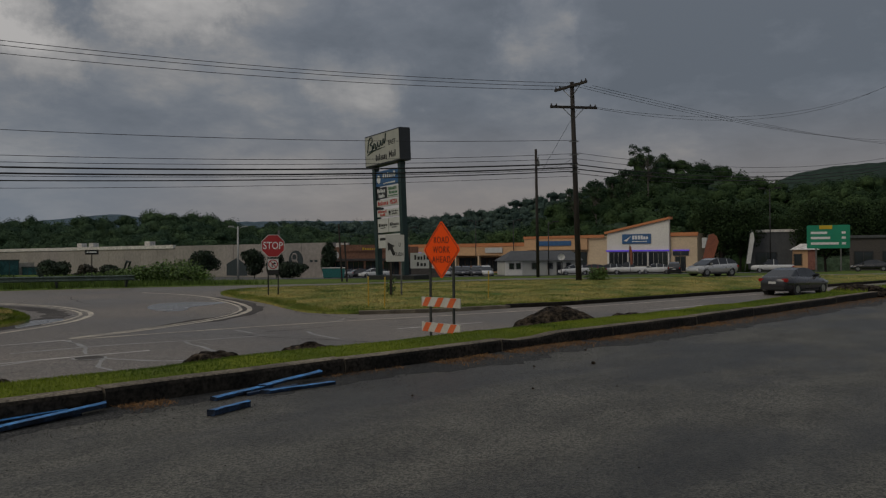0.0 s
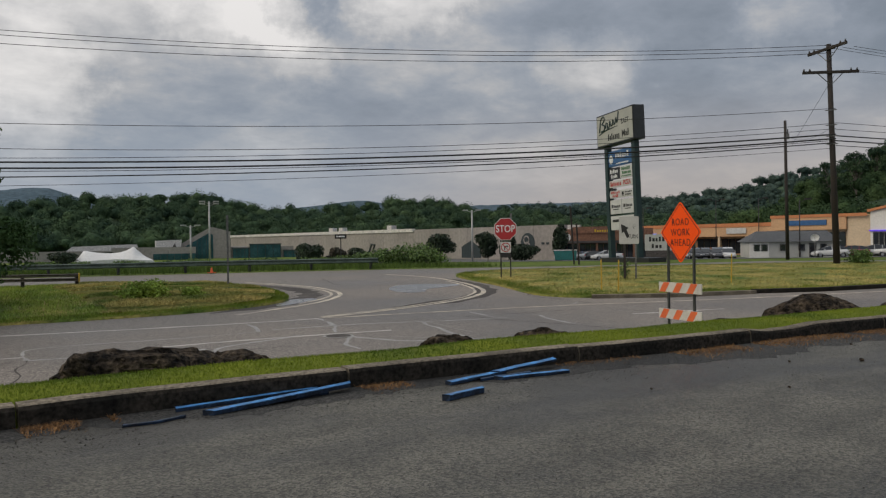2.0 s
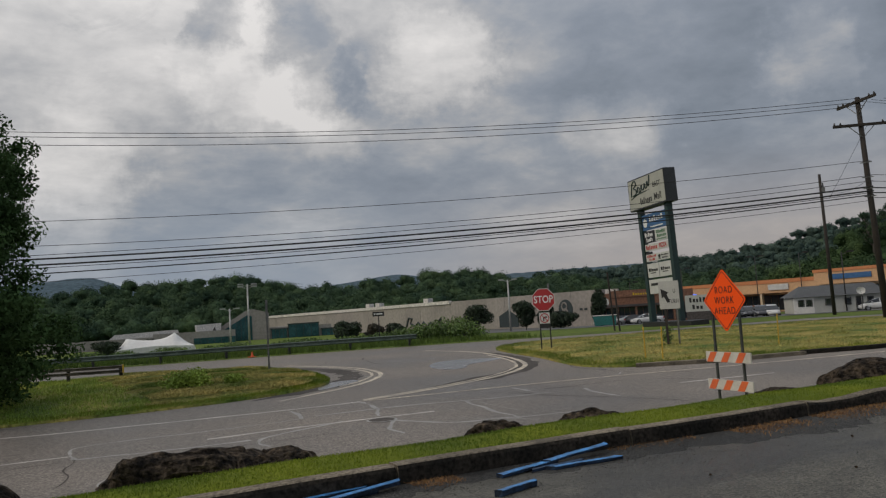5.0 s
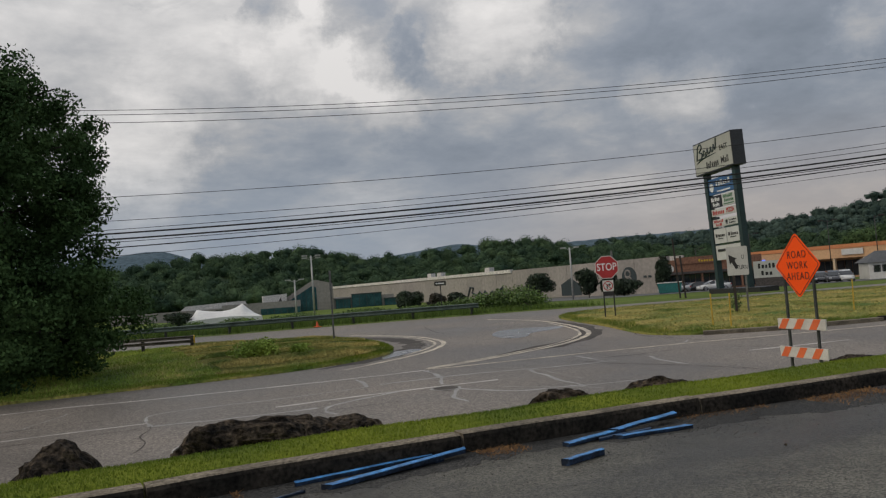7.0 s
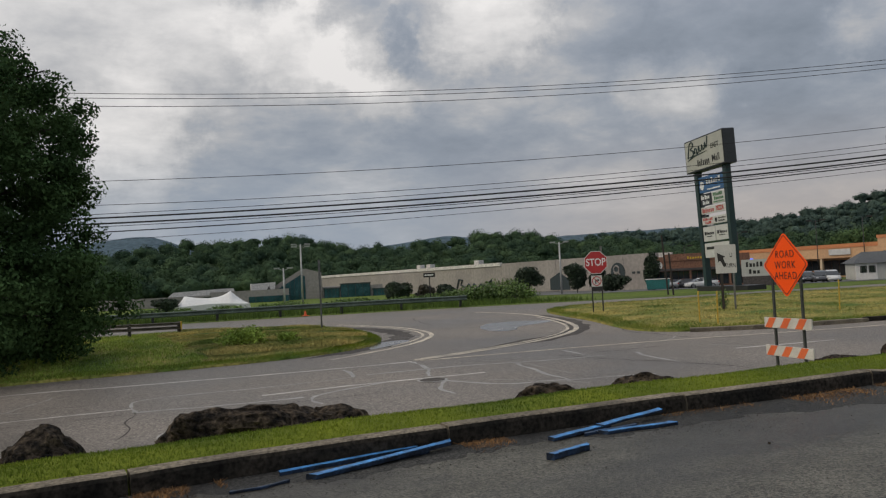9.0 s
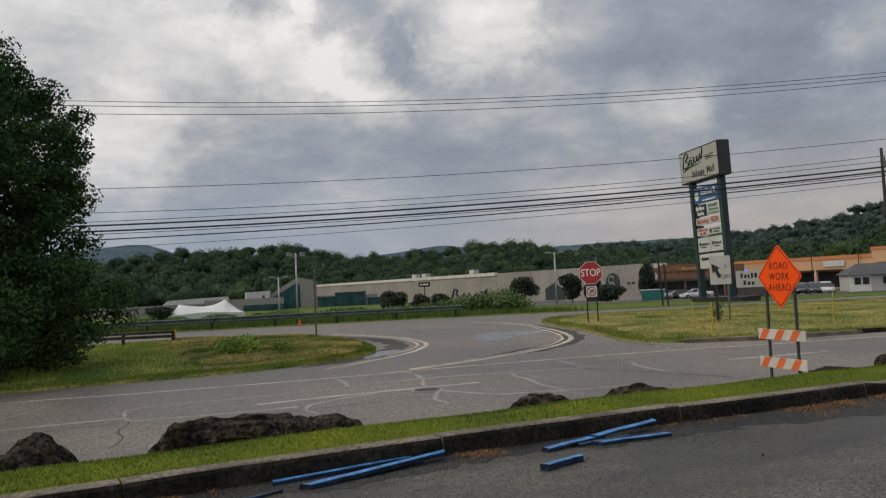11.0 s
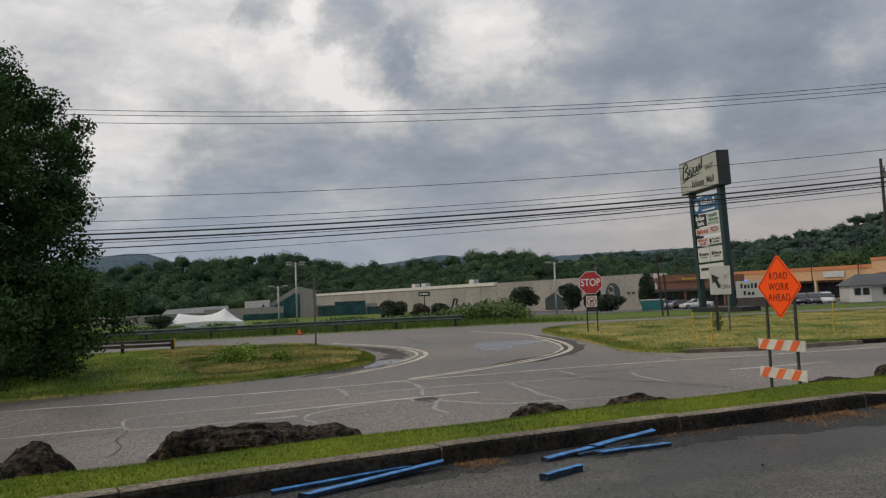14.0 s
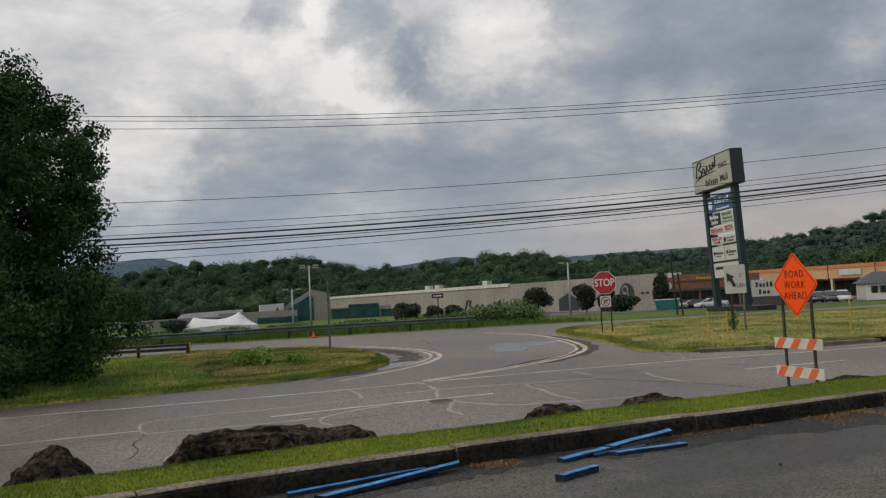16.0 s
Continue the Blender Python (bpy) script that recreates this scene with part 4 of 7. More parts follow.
def letter_bars(parent, mat, x0, x1, z0, z1, y, count, seed=0):
    """A line of unreadable lettering: one upright bar for each letter, of uneven width and height."""
    r = random.Random(seed)
    w = (x1 - x0) / count
    for k in range(count):
        h = (z1 - z0) * (1.0 if k == 0 or r.random() < 0.3 else 0.72)
        a = x0 + w * (k + 0.1)
        part("lettering_bar", Geo().box(a, a + w * r.uniform(0.55, 0.78), y - 0.006, y + 0.004, z0, z0 + h), mat, parent)


def u_post(parent, x, z0, z1, mat, w=0.045, name="post"):
    g = Geo().plate([(x - w / 2, z0), (x + w / 2, z0), (x + w / 2, z1), (x - w / 2, z1)], 0.012, 0.018)
    g.box(x - w / 2, x - w / 2 + 0.006, -0.006 + 0.018, 0.045, z0, z1)
    g.box(x + w / 2 - 0.006, x + w / 2, -0.006 + 0.018, 0.045, z0, z1)
    part(name, g, mat, parent)


def rounded(w, h, r, n=4, cx=0.0, cz=0.0):
    out = []
    for qx, qz, a0 in ((w / 2 - r, -h / 2 + r, -90), (w / 2 - r, h / 2 - r, 0), (-w / 2 + r, h / 2 - r, 90), (-w / 2 + r, -h / 2 + r, 180)):
        for k in range(n + 1):
            a = radians(a0 + 90 * k / n)
            out.append((cx + qx + r * math.cos(a), cz + qz + r * math.sin(a)))
    return out


def diamond_outline(half, r=0.06):
    c = rounded(half * 2 ** 0.5, half * 2 ** 0.5, r)
    s = 0.5 ** 0.5
    return [((x - z) * s, (x + z) * s) for x, z in c]


RX, RY = 16.6 * math.sin(radians(52.33)), 16.6 * math.cos(radians(52.33))
gz = strip_z(RX, RY - kerb_y(RX))
rw = thing("road_work_sign", facing(52.33, RX, RY, 0.0, 51.0), "orange diamond road work sign on two posts with striped boards", "road sign")
RZ = 1.60
part("panel", Geo().plate([(x, z + RZ) for x, z in diamond_outline(0.622)], -0.004, 0.004), M["orange"], rw)
edge_o, edge_i = diamond_outline(0.584, 0.05), diamond_outline(0.565, 0.045)
g = Geo()
n = len(edge_o)
g.add([(x, -0.0065, z + RZ) for x, z in edge_o] + [(x, -0.0065, z + RZ) for x, z in edge_i], [(i, (i + 1) % n, (i + 1) % n + n, i + n) for i in range(n)])
part("border", g, M["black"], rw)
for i, wd in enumerate(("ROAD", "WORK", "AHEAD")):
    letters(wd, 0.20, M["black"], rw, Matrix.Translation((0, -0.007, RZ + 0.20 - 0.205 * i)) @ FRONT, squeeze=0.84, spacing=1.18, bold=-0.002)
for px in (-0.42, 0.36):
    u_post(rw, px, gz - 0.3, RZ + 0.1, M["sign_post"], 0.05)
for k, zc in enumerate((0.49, -0.05)):
    bd = part("striped_board", Geo().box(-0.68, 0.62, -0.02, 0.008, zc - 0.10, zc + 0.10), M["board"], rw, "white board with slanting orange stripes", bevel=0.004)
    for s in range(4):
        x0 = -0.66 + s * 0.42
        quad = [(x0, zc - 0.098), (x0 + 0.19, zc - 0.098), (x0 + 0.33, zc + 0.098), (x0 + 0.14, zc + 0.098)]
        quad = [(min(max(x, -0.678), 0.618), z) for x, z in quad]
        if quad[1][0] - quad[0][0] > 0.02:
            part("stripe", Geo().plate(quad, -0.0235, -0.0205), M["orange_stripe"], bd)

SX, SY = 40 * math.sin(radians(40.14)), 40 * math.cos(radians(40.14))
sz0 = mound(ISLAND, SX, SY, 0.18, 1.6)
st = thing("stop_sign", facing(40.1, SX, SY, 0.0, 6), "red octagonal stop sign on two dark posts", "stop sign")
SR = 0.60
oct_ = [(SR * math.cos(radians(22.5 + 45 * k)), SR * math.sin(radians(22.5 + 45 * k)) + 2.03) for k in range(8)]
part("border", Geo().plate(oct_, -0.004, 0.004), M["white"], st)
part("panel", Geo().plate([(x * 0.945, (z - 2.03) * 0.945 + 2.03) for x, z in oct_], -0.008, -0.0045), M["red"], st)
letters("STOP", 0.50, M["ink_white"], st, Matrix.Translation((0, -0.010, 2.03)) @ FRONT, squeeze=0.80, bold=0.006)
nt_ = part("no_turn_plate", Geo().plate(rounded(0.52, 0.54, 0.04, cz=1.12), -0.004, 0.004), M["white"], st, "white plate with a no right turn symbol")
g = Geo()
ro, ri, nn = 0.235, 0.19, 28
g.add([(r * math.cos(2 * math.pi * k / nn), -0.0065, 1.12 + r * math.sin(2 * math.pi * k / nn)) for r in (ro, ri) for k in range(nn)], [(k, (k + 1) % nn, (k + 1) % nn + nn, k + nn) for k in range(nn)])
part("ring", g, M["red"], nt_)
part("arrow", Geo().plate([(-0.07, 0.98), (-0.02, 0.98), (-0.02, 1.14), (0.06, 1.14), (0.06, 1.09), (0.14, 1.165), (0.06, 1.24), (0.06, 1.19), (-0.07, 1.19)], -0.0085, -0.007), M["black"], nt_)
part("slash", Geo().plate([(-0.16, 1.26), (-0.13, 1.285), (0.16, 0.98), (0.13, 0.955)], -0.0115, -0.0095), M["red"], nt_)
part("lower_plate", Geo().plate(rounded(0.52, 0.2, 0.03, cz=0.73), -0.004, 0.004), M["dark_post"], st)
for px in (-0.24, 0.24):
    u_post(st, px, sz0 - 0.3, 1.7, M["dark_post"], 0.06)
u_post(st, 0.28, 1.9, 2.82, M["steel"], 0.10, "rear_post")

us = thing("u_turn_sign", facing(48.3, 28.63, 25.08, 0.0, 14), "white U-turn sign with a black arrow on two posts", "road sign")
part("panel", Geo().plate(rounded(0.92, 1.28, 0.05, cz=1.86), -0.004, 0.004), M["grey_sign"], us)
part("arrow", Geo().plate([(0.02, 1.56), (-0.09, 1.49), (-0.24, 1.80), (-0.33, 1.72), (-0.37, 2.16), (0.0, 1.96), (-0.11, 1.91)], -0.008, -0.0055), M["black"], us)
letters("U", 0.28, M["black"], us, Matrix.Translation((0.24, -0.007, 2.02)) @ FRONT, squeeze=0.6)
letters("TURN", 0.28, M["black"], us, Matrix.Translation((0.19, -0.007, 1.56)) @ FRONT, squeeze=0.62)
uz = mound(ISLAND, 28.55, 25.15, 0.18, 1.6)
u_post(us, -0.22, uz - 0.2, 1.45, M["pole"], 0.11)
u_post(us, 0.3, uz - 0.2, 1.45, M["steel"], 0.08)

for x, y, h in ((23.6, 22.1, 1.25), (23.9, 21.5, 1.25), (30.4, 20.9, 1.3)):
    z = mound(ISLAND, x, y, 0.18, 1.6)
    yp = thing("yellow_marker", pose(x, y, z - 0.05, random.uniform(-2, 2), random.uniform(-2, 2)), "slim yellow marker post in the cut grass", "marker post", "yellow marker posts")
    part("pipe", Geo().tube([(0, 0, 0), (0, 0, h)], 0.026, 10), M["yellow_pipe"], yp)
    part("cap", Geo().tube([(0, 0, h), (0, 0, h + 0.03)], [0.03, 0.015], 10), M["yellow_pipe"], yp)

tp = thing("sign_back", facing(20.5, 12.9, 34.4, mound(VERGE, 12.9, 34.4, 0.12, 1.5)), "narrow sign seen edge-on on a grey post", "road sign")
u_post(tp, 0, -0.1, 3.15, M["steel"], 0.08)
part("panel", Geo().box(-0.05, 0.05, 0.05, 0.65, 2.35, 3.2), M["steel"], tp)

ow = thing("one_way_sign", facing(28.3, 29.6 * 0.93, 54.9 * 0.93, land_z(27.5, 51), 8), "black one-way sign on a thin post", "road sign")
u_post(ow, 0, -0.2, 2.3, M["dark_post"], 0.07)
part("panel", Geo().plate(rounded(0.85, 0.32, 0.03, cz=2.28), -0.004, 0.004), M["black"], ow)
bars(ow, M["ink_white"], [(-0.12, 0.30, 2.24, 2.33)], -0.006)
part("arrow", Geo().plate([(-0.36, 2.285), (-0.24, 2.36), (-0.24, 2.31), (-0.12, 2.31), (-0.12, 2.26), (-0.24, 2.26), (-0.24, 2.21)], -0.009, -0.0055), M["ink_white"], ow)

cn = thing("traffic_cone", pose(16.8, 47.6, land_z(16.8, 48.2) + 0.0), "small orange traffic cone beside the road", "cone")
part("body", Geo().tube([(0, 0, 0.03), (0, 0, 0.32)], [0.10, 0.025], 12), M["cone"], cn)
part("foot", Geo().box(-0.2, 0.2, -0.2, 0.2, 0, 0.03), M["cone"], cn)


# ---------------------------------------------------------------- guardrails
def guardrail(pts, ground, top, label, double=False, post_gap=3.8, mat="green_post"):
    gr = thing("guardrail", pose(0, 0, 0), label, "guardrail", "guardrails")
    P = [Vector((x, y, ground(x, y))) for x, y in pts]
    W = [(0.0, 0.0), (0.045, 0.035), (0.045, 0.075), (0.0, 0.12), (0.0, 0.19), (0.045, 0.235), (0.045, 0.275), (0.0, 0.31)]
    runs = ((0, 0.0, 0.45), (0, 0.2, 0.45), (-0.02, 0.0, 0.45), (-0.02, 0.2, 0.45)) if double else ((0, 0.0, 1.0),)
    for lift, drop, slim in runs:
        g = Geo()
        for i, p in enumerate(P):
            d = (P[min(i + 1, len(P) - 1)] - P[max(i - 1, 0)]).normalized()
            nn = Vector((d.y, -d.x, 0)) * (1 if lift == 0 else -1)
            for o, h in W:
                q = p + nn * (o + (0.0 if lift == 0 else 0.12))
                g.v.append((q.x, q.y, p.z + top - drop - (0.31 - h) * slim))
        k = len(W)
        g.f = [(i * k + j, (i + 1) * k + j, (i + 1) * k + j + 1, i * k + j + 1) for i in range(len(P) - 1) for j in range(k - 1)]
        part("beam", g, M[mat], gr)
    if double:
        e = P[-1]
        part("end_plate", Geo().box(e.x - 0.02, e.x + 0.03, e.y - 0.12, e.y + 0.24, e.z + top - 0.36, e.z + top + 0.02), M["yellow_pipe"], gr, "yellow end plate")
    run, total = 0.0, sum((P[i + 1] - P[i]).length for i in range(len(P) - 1))
    while run <= total:
        s, i = run, 0
        while i < len(P) - 2 and s > (P[i + 1] - P[i]).length:
            s -= (P[i + 1] - P[i]).length
            i += 1
        p = P[i].lerp(P[i + 1], min(1, s / (P[i + 1] - P[i]).length))
        part("post", Geo().box(p.x - 0.07, p.x + 0.07, p.y + 0.02, p.y + 0.2, p.z - 0.4, p.z + top + 0.02), M["dark_post"], gr, bevel=0.01)
        run += post_gap
    return gr


guardrail([(-40, 59.8), (-20, 57.3), (0, 54.5), (9.5, 50.6), (16, 48.4), (21.8, 46.2), (26.5, 44.2)], land_z, 0.72, "long dark green guardrail beyond the far road", mat="rail_green")
guardrail([(-14, 47.0), (-4, 44.0), (2, 42.0), (7.7, 39.3)], lambda x, y: mound(VERGE, x, y, 0.12, 1.5), 0.62, "short dark guardrail with a yellow end on the verge", True, 2.3, "rail_brown")


# ---------------------------------------------------------------- utility poles and wires
PX, PY = 48.3, 25.8
pz = mound(ISLAND, PX, PY, 0.18, 1.6)
LEAN = 1.5
up = thing("utility_pole", facing(61.7, PX, PY, pz - 0.1) @ pose(0, 0, 0, 0, -LEAN, 0), "leaning dark wooden utility pole with two crossarms", "utility pole")
ph = 13.35 - pz
part("shaft", Geo().tube([(0, 0, 0), (0, 0, ph * 0.5), (0, 0, ph)], [0.20, 0.17, 0.14], 12), M["pole"], up, smooth=True)
for az_, zc, hl in ((12, 12.95, 1.38), (-6, 11.5, 1.68)):
    zz = zc - pz + 0.1
    cr_ = part("crossarm", Geo().box(-hl, hl, -0.22, -0.09, -0.085, 0.085), M["pole"], up, bevel=0.01, m=Matrix.Translation((0, 0, zz)) @ pose(0, 0, 0, 0, -3 if az_ > 0 else 1, -38 if az_ > 0 else 22))
    for px in (-hl + 0.1, -hl + 0.45, hl - 0.45, hl - 0.1):
        part("insulator", Geo().tube([(px, -0.135, 0.07), (px, -0.135, 0.13), (px, -0.135, 0.16), (px, -0.135, 0.24)], [0.03, 0.07, 0.05, 0.03], 10), M["porcelain"], cr_)
    for sg in (-1, 1):
        part("brace", Geo().tube([(sg * 0.75, -0.135, -0.06), (sg * 0.05, -0.13, -0.75)], 0.025, 6), M["steel"], up, m=Matrix.Translation((0, 0, zz)) @ pose(0, 0, 0, 0, 0, -38 if az_ > 0 else 22))
for zc in (9.28, 8.37, 7.69, 7.2):
    part("bracket", Geo().box(-0.32, 0.32, -0.16, -0.1, zc - pz - 0.03, zc - pz + 0.03), M["steel"], up)

p2 = thing("utility_pole", facing(58.97, 68.4, 41.15, land_z(68.4, 41.15) - 0.1) @ pose(0, 0, 0, 0, -0.5, 0), "plain dark wooden utility pole beyond the road", "utility pole")
ph2 = 12.15 - land_z(68.4, 41.15)
part("shaft", Geo().tube([(0, 0, 0), (0, 0, ph2)], [0.17, 0.12], 12), M["pole"], p2, smooth=True)
part("insulator", Geo().tube([(0.2, 0, ph2 - 1.3), (0.2, 0, ph2 - 0.8)], 0.06, 8), M["porcelain"], p2)
part("transformer_bracket", Geo().box(-0.05, 0.35, -0.1, 0.1, ph2 - 1.7, ph2 - 1.2), M["steel"], p2)


def wire(pts, r, label="thin black overhead wire between poles"):
    g = Geo().tube(pts, r * (1.45 if r > 0.02 else 1.05), 5)
    return tagged(part("overhead_wire", g, M["wire"], None), label, "overhead wire", "overhead wires")


# curvature, slope, height at the pole, radius
SPANS = [(0.00159, -0.0814, 13.16, 0.016), (0.00154, -0.0796, 12.92, 0.016), (0.00159, -0.0866, 12.69, 0.016), (0.00115, -0.0833, 9.28, 0.015),
         (0.0013, -0.0988, 8.37, 0.015), (0.00101, -0.0897, 8.03, 0.015), (0.00102, -0.0871, 7.69, 0.032), (0.00104, -0.0891, 7.43, 0.032), (0.00100, -0.0885, 7.32, 0.016), (0.00093, -0.0892, 7.18, 0.022), (0.00081, -0.0869, 6.85, 0.012)]
for c2, c1, c0, r in SPANS:
    wire([(48.3 - u, 25.8 + 0.48 * u, c0 + c1 * u + c2 * u * u) for u in np.linspace(0, 66, 34)], r, "thick black overhead cable between poles" if r > 0.03 else "thin black overhead wire between poles")


def span(a, b, sag, r, n=16):
    a, b = Vector(a), Vector(b)
    wire([a.lerp(b, k / n) - Vector((0, 0, sag * 4 * (k / n) * (1 - k / n))) for k in range(n + 1)], r)


for k in range(3):
    span((49.0 - 0.4 * k, 25.0 + 0.5 * k, 13.0), (119.2, 14.2 + k, 15.0 + 0.6 * k), 0.6 + 0.2 * k, 0.013)
for k in range(2):
    span((49.2, 24.8 + 0.3 * k, 11.5), (119.6, 10.5 + k, 27.5), 3.6 + 0.3 * k, 0.013)
for h0, r0 in ((8.4, 0.015), (8.0, 0.015), (7.6, 0.026), (7.3, 0.026), (7.0, 0.02)):
    span((48.3, 25.8, h0), (109.6, 9.6, h0 + 6.0), 1.9, r0)

span((48.3, 25.8, 8.3), (68.4, 41.1, 10.6), 0.6, 0.012)
span((48.3, 25.8, 11.4), (46.2, 27.4, 7.1), 0.0, 0.01)


# ---------------------------------------------------------------- shopping centre sign by the far road
A, B = Vector((45.57, 39.02)), Vector((47.47, 44.42))
d = (B - A).normalized()
az_face = math.degrees(math.atan2(-d.y, -d.x)) - 180  # local +x runs from the far end to the near end
base = (A + B) / 2
lz = land_z(base.x, base.y)
ms = thing("shopping_centre_sign", Matrix.Translation((base.x, base.y, lz)) @ Matrix.Rotation(radians(-48.5), 4, "Z") @ Matrix.Rotation(radians(-1.7), 4, "Y") @ Matrix.Rotation(radians(48.5), 4, "Z") @ Matrix.Rotation(math.atan2(-d.y, -d.x), 4, "Z"),
           "tall shopping centre sign on two dark green posts", "sign")
HW = 2.86
cz0, cz1 = 8.72 - lz, 11.22 - lz
cab = part("cabinet", Geo().box(-HW, HW, 0.0, 0.95, cz0, cz1), M["cabinet_side"], ms, "dark casing of the sign cabinet", bevel=0.03)
part("face", Geo().box(-HW + 0.1, HW - 0.1, -0.012, 0.01, cz0 + 0.1, cz1 - 0.1), M["cabinet"], cab, "off-white sign face")
letters("EAST", 0.52, M["black"], cab, Matrix.Translation((1.65, -0.016, cz0 + 1.52)) @ FRONT, squeeze=1.0, bold=0.012)
letter_bars(cab, M["black"], -1.05, 0.85, cz0 + 0.34, cz0 + 0.84, -0.014, 7, 12)
letters("Mall", 0.72, M["black"], cab, Matrix.Translation((1.68, -0.016, cz0 + 0.60)) @ FRONT, squeeze=0.95, bold=0.012)
def smooth_line(pts, steps=6):
    P = [Vector(p) for p in pts]
    out = []
    for i in range(len(P) - 1):
        p0, p1, p2, p3 = P[max(i - 1, 0)], P[i], P[i + 1], P[min(i + 2, len(P) - 1)]
        for k in range(steps):
            t = k / steps
            out.append(0.5 * ((2 * p1) + (p2 - p0) * t + (2 * p0 - 5 * p1 + 4 * p2 - p3) * t * t + (3 * p1 - p0 - 3 * p2 + p3) * t ** 3))
    return out + [P[-1]]


swash = [(-2.35, 1.15), (-2.2, 1.7), (-2.0, 2.2), (-1.6, 2.3), (-1.5, 2.0), (-1.9, 1.75), (-1.5, 1.6), (-1.6, 1.25), (-2.1, 1.2)]
tail = [(-1.3, 1.35), (-1.2, 1.75), (-0.95, 1.6), (-1.05, 1.35), (-0.75, 1.4), (-0.6, 1.8), (-0.5, 1.45), (-0.25, 1.5), (-0.1, 1.85), (0.0, 1.5), (0.2, 1.55), (0.35, 1.95), (0.42, 1.6), (0.6, 1.7), (0.75, 2.35)]
for stroke in (swash, tail):
    part("script_stroke", Geo().tube(smooth_line([(x, -0.02, cz0 + z) for x, z in stroke]), 0.06, 6), M["green_post"], cab)
part("underline", Geo().tube([(-2.45, -0.02, cz0 + 0.95), (-1.4, -0.02, cz0 + 1.2), (0.5, -0.02, cz0 + 1.3)], [0.03, 0.06, 0.02], 6), M["green_post"], cab)
for px in (-2.1, 2.1):
    part("post", Geo().box(px - 0.24, px + 0.24, 0.3, 0.72, -0.3, cz0), M["green_post"], ms, bevel=0.02)
px0, px1 = -1.84, 1.84


def panel(x0, x1, z0, z1, mat, name="tenant_panel"):
    return part(name, Geo().box(x0 + 0.03, x1 - 0.03, 0.36, 0.6, z0 - lz + 0.03, z1 - lz - 0.03), M[mat], ms, bevel=0.01)


pb = panel(px0, px1, 7.05, 8.3, "panel_blue")
letter_bars(pb, M["ink_white"], -0.7, 1.4, 7.66 - lz, 8.08 - lz, 0.35, 6, 1)
bars(pb, M["ink_white"], [(-0.6, 1.3, 7.20 - lz, 7.30 - lz)], 0.35)
part("logo", Geo().plate([(-1.35 + 0.3 * math.cos(a), 7.62 - lz + 0.35 * math.sin(a)) for a in np.linspace(0, 5.5, 12)], 0.345, 0.358), M["ink_white"], pb)
pk = panel(px0, -0.1, 6.05, 7.0, "panel_black")
letter_bars(pk, M["ink_white"], -1.65, -0.35, 6.55 - lz, 6.86 - lz, 0.35, 5, 2)
letter_bars(pk, M["ink_white"], -1.45, -0.45, 6.16 - lz, 6.46 - lz, 0.35, 5, 3)
pg = panel(-0.1, px1, 6.05, 7.0, "panel_white")
letter_bars(pg, M["ink_green"], 0.15, 1.5, 6.66 - lz, 6.90 - lz, 0.35, 8, 4)
letter_bars(pg, M["ink_green"], 0.25, 1.6, 6.36 - lz, 6.60 - lz, 0.35, 6, 5)
bars(pg, M["ink_green"], [(0.1, 1.6, 6.18 - lz, 6.25 - lz)], 0.35)
pr = panel(px0, px1, 5.42, 6.0, "panel_white")
letter_bars(pr, M["ink_red"], -1.65, 0.1, 5.54 - lz, 5.88 - lz, 0.35, 7, 6)
letters("PIZZA", 0.46, M["ink_red"], pr, Matrix.Translation((0.95, 0.345, 5.71 - lz)) @ FRONT, squeeze=0.9, bold=0.012)
part("black_strip", Geo().box(px0, px0 + 0.7, 0.4, 0.6, 5.16 - lz, 5.38 - lz), M["panel_black"], ms)
pv = panel(px0, px1, 4.6, 5.22, "panel_white")
letter_bars(pv, M["ink_red"], -1.65, -0.2, 4.94 - lz, 5.14 - lz, 0.35, 7, 7)
letter_bars(pv, M["ink_red"], -1.35, -0.45, 4.68 - lz, 4.88 - lz, 0.35, 5, 8)
bars(pv, M["black"], [(0.1, 0.4, 4.8 - lz, 5.05 - lz), (0.1, 0.4, 4.72 - lz, 4.76 - lz)], 0.35)
letter_bars(pv, M["black"], 0.55, 1.65, 4.94 - lz, 5.06 - lz, 0.35, 7, 9)
letter_bars(pv, M["black"], 0.6, 1.5, 4.74 - lz, 4.86 - lz, 0.35, 6, 10)
for x0, x1 in ((px0, -0.02), (0.02, px1)):
    pw = panel(x0, x1, 3.35, 4.5, "panel_white")
    bars(pw, M["dark_post"], [(x0 + 0.25, x0 + 0.5, 3.85 - lz, 4.1 - lz), (x0 + 0.5, x1 - 0.5, 3.7 - lz, 3.77 - lz)], 0.35)
    letter_bars(pw, M["dark_post"], x0 + 0.58, x1 - 0.2, 3.86 - lz, 4.1 - lz, 0.35, 8 if x0 < -1 else 5, 11)
pc = panel(px0, px1, 2.1, 3.25, "panel_white")
bars(pc, M["dark_post"], [(-1.5, 0.2, 2.75 - lz, 2.95 - lz), (-0.4, 0.5, 2.3 - lz, 2.5 - lz)], 0.35)
part("planter", Geo().box(-2.6, 4.6, -0.2, 1.2, -0.2, 0.35), M["dark_post"], ms, bevel=0.03)


# ---------------------------------------------------------------- buildings
def building(name, m, label, category="building"):
    return thing(name, m, label, category)


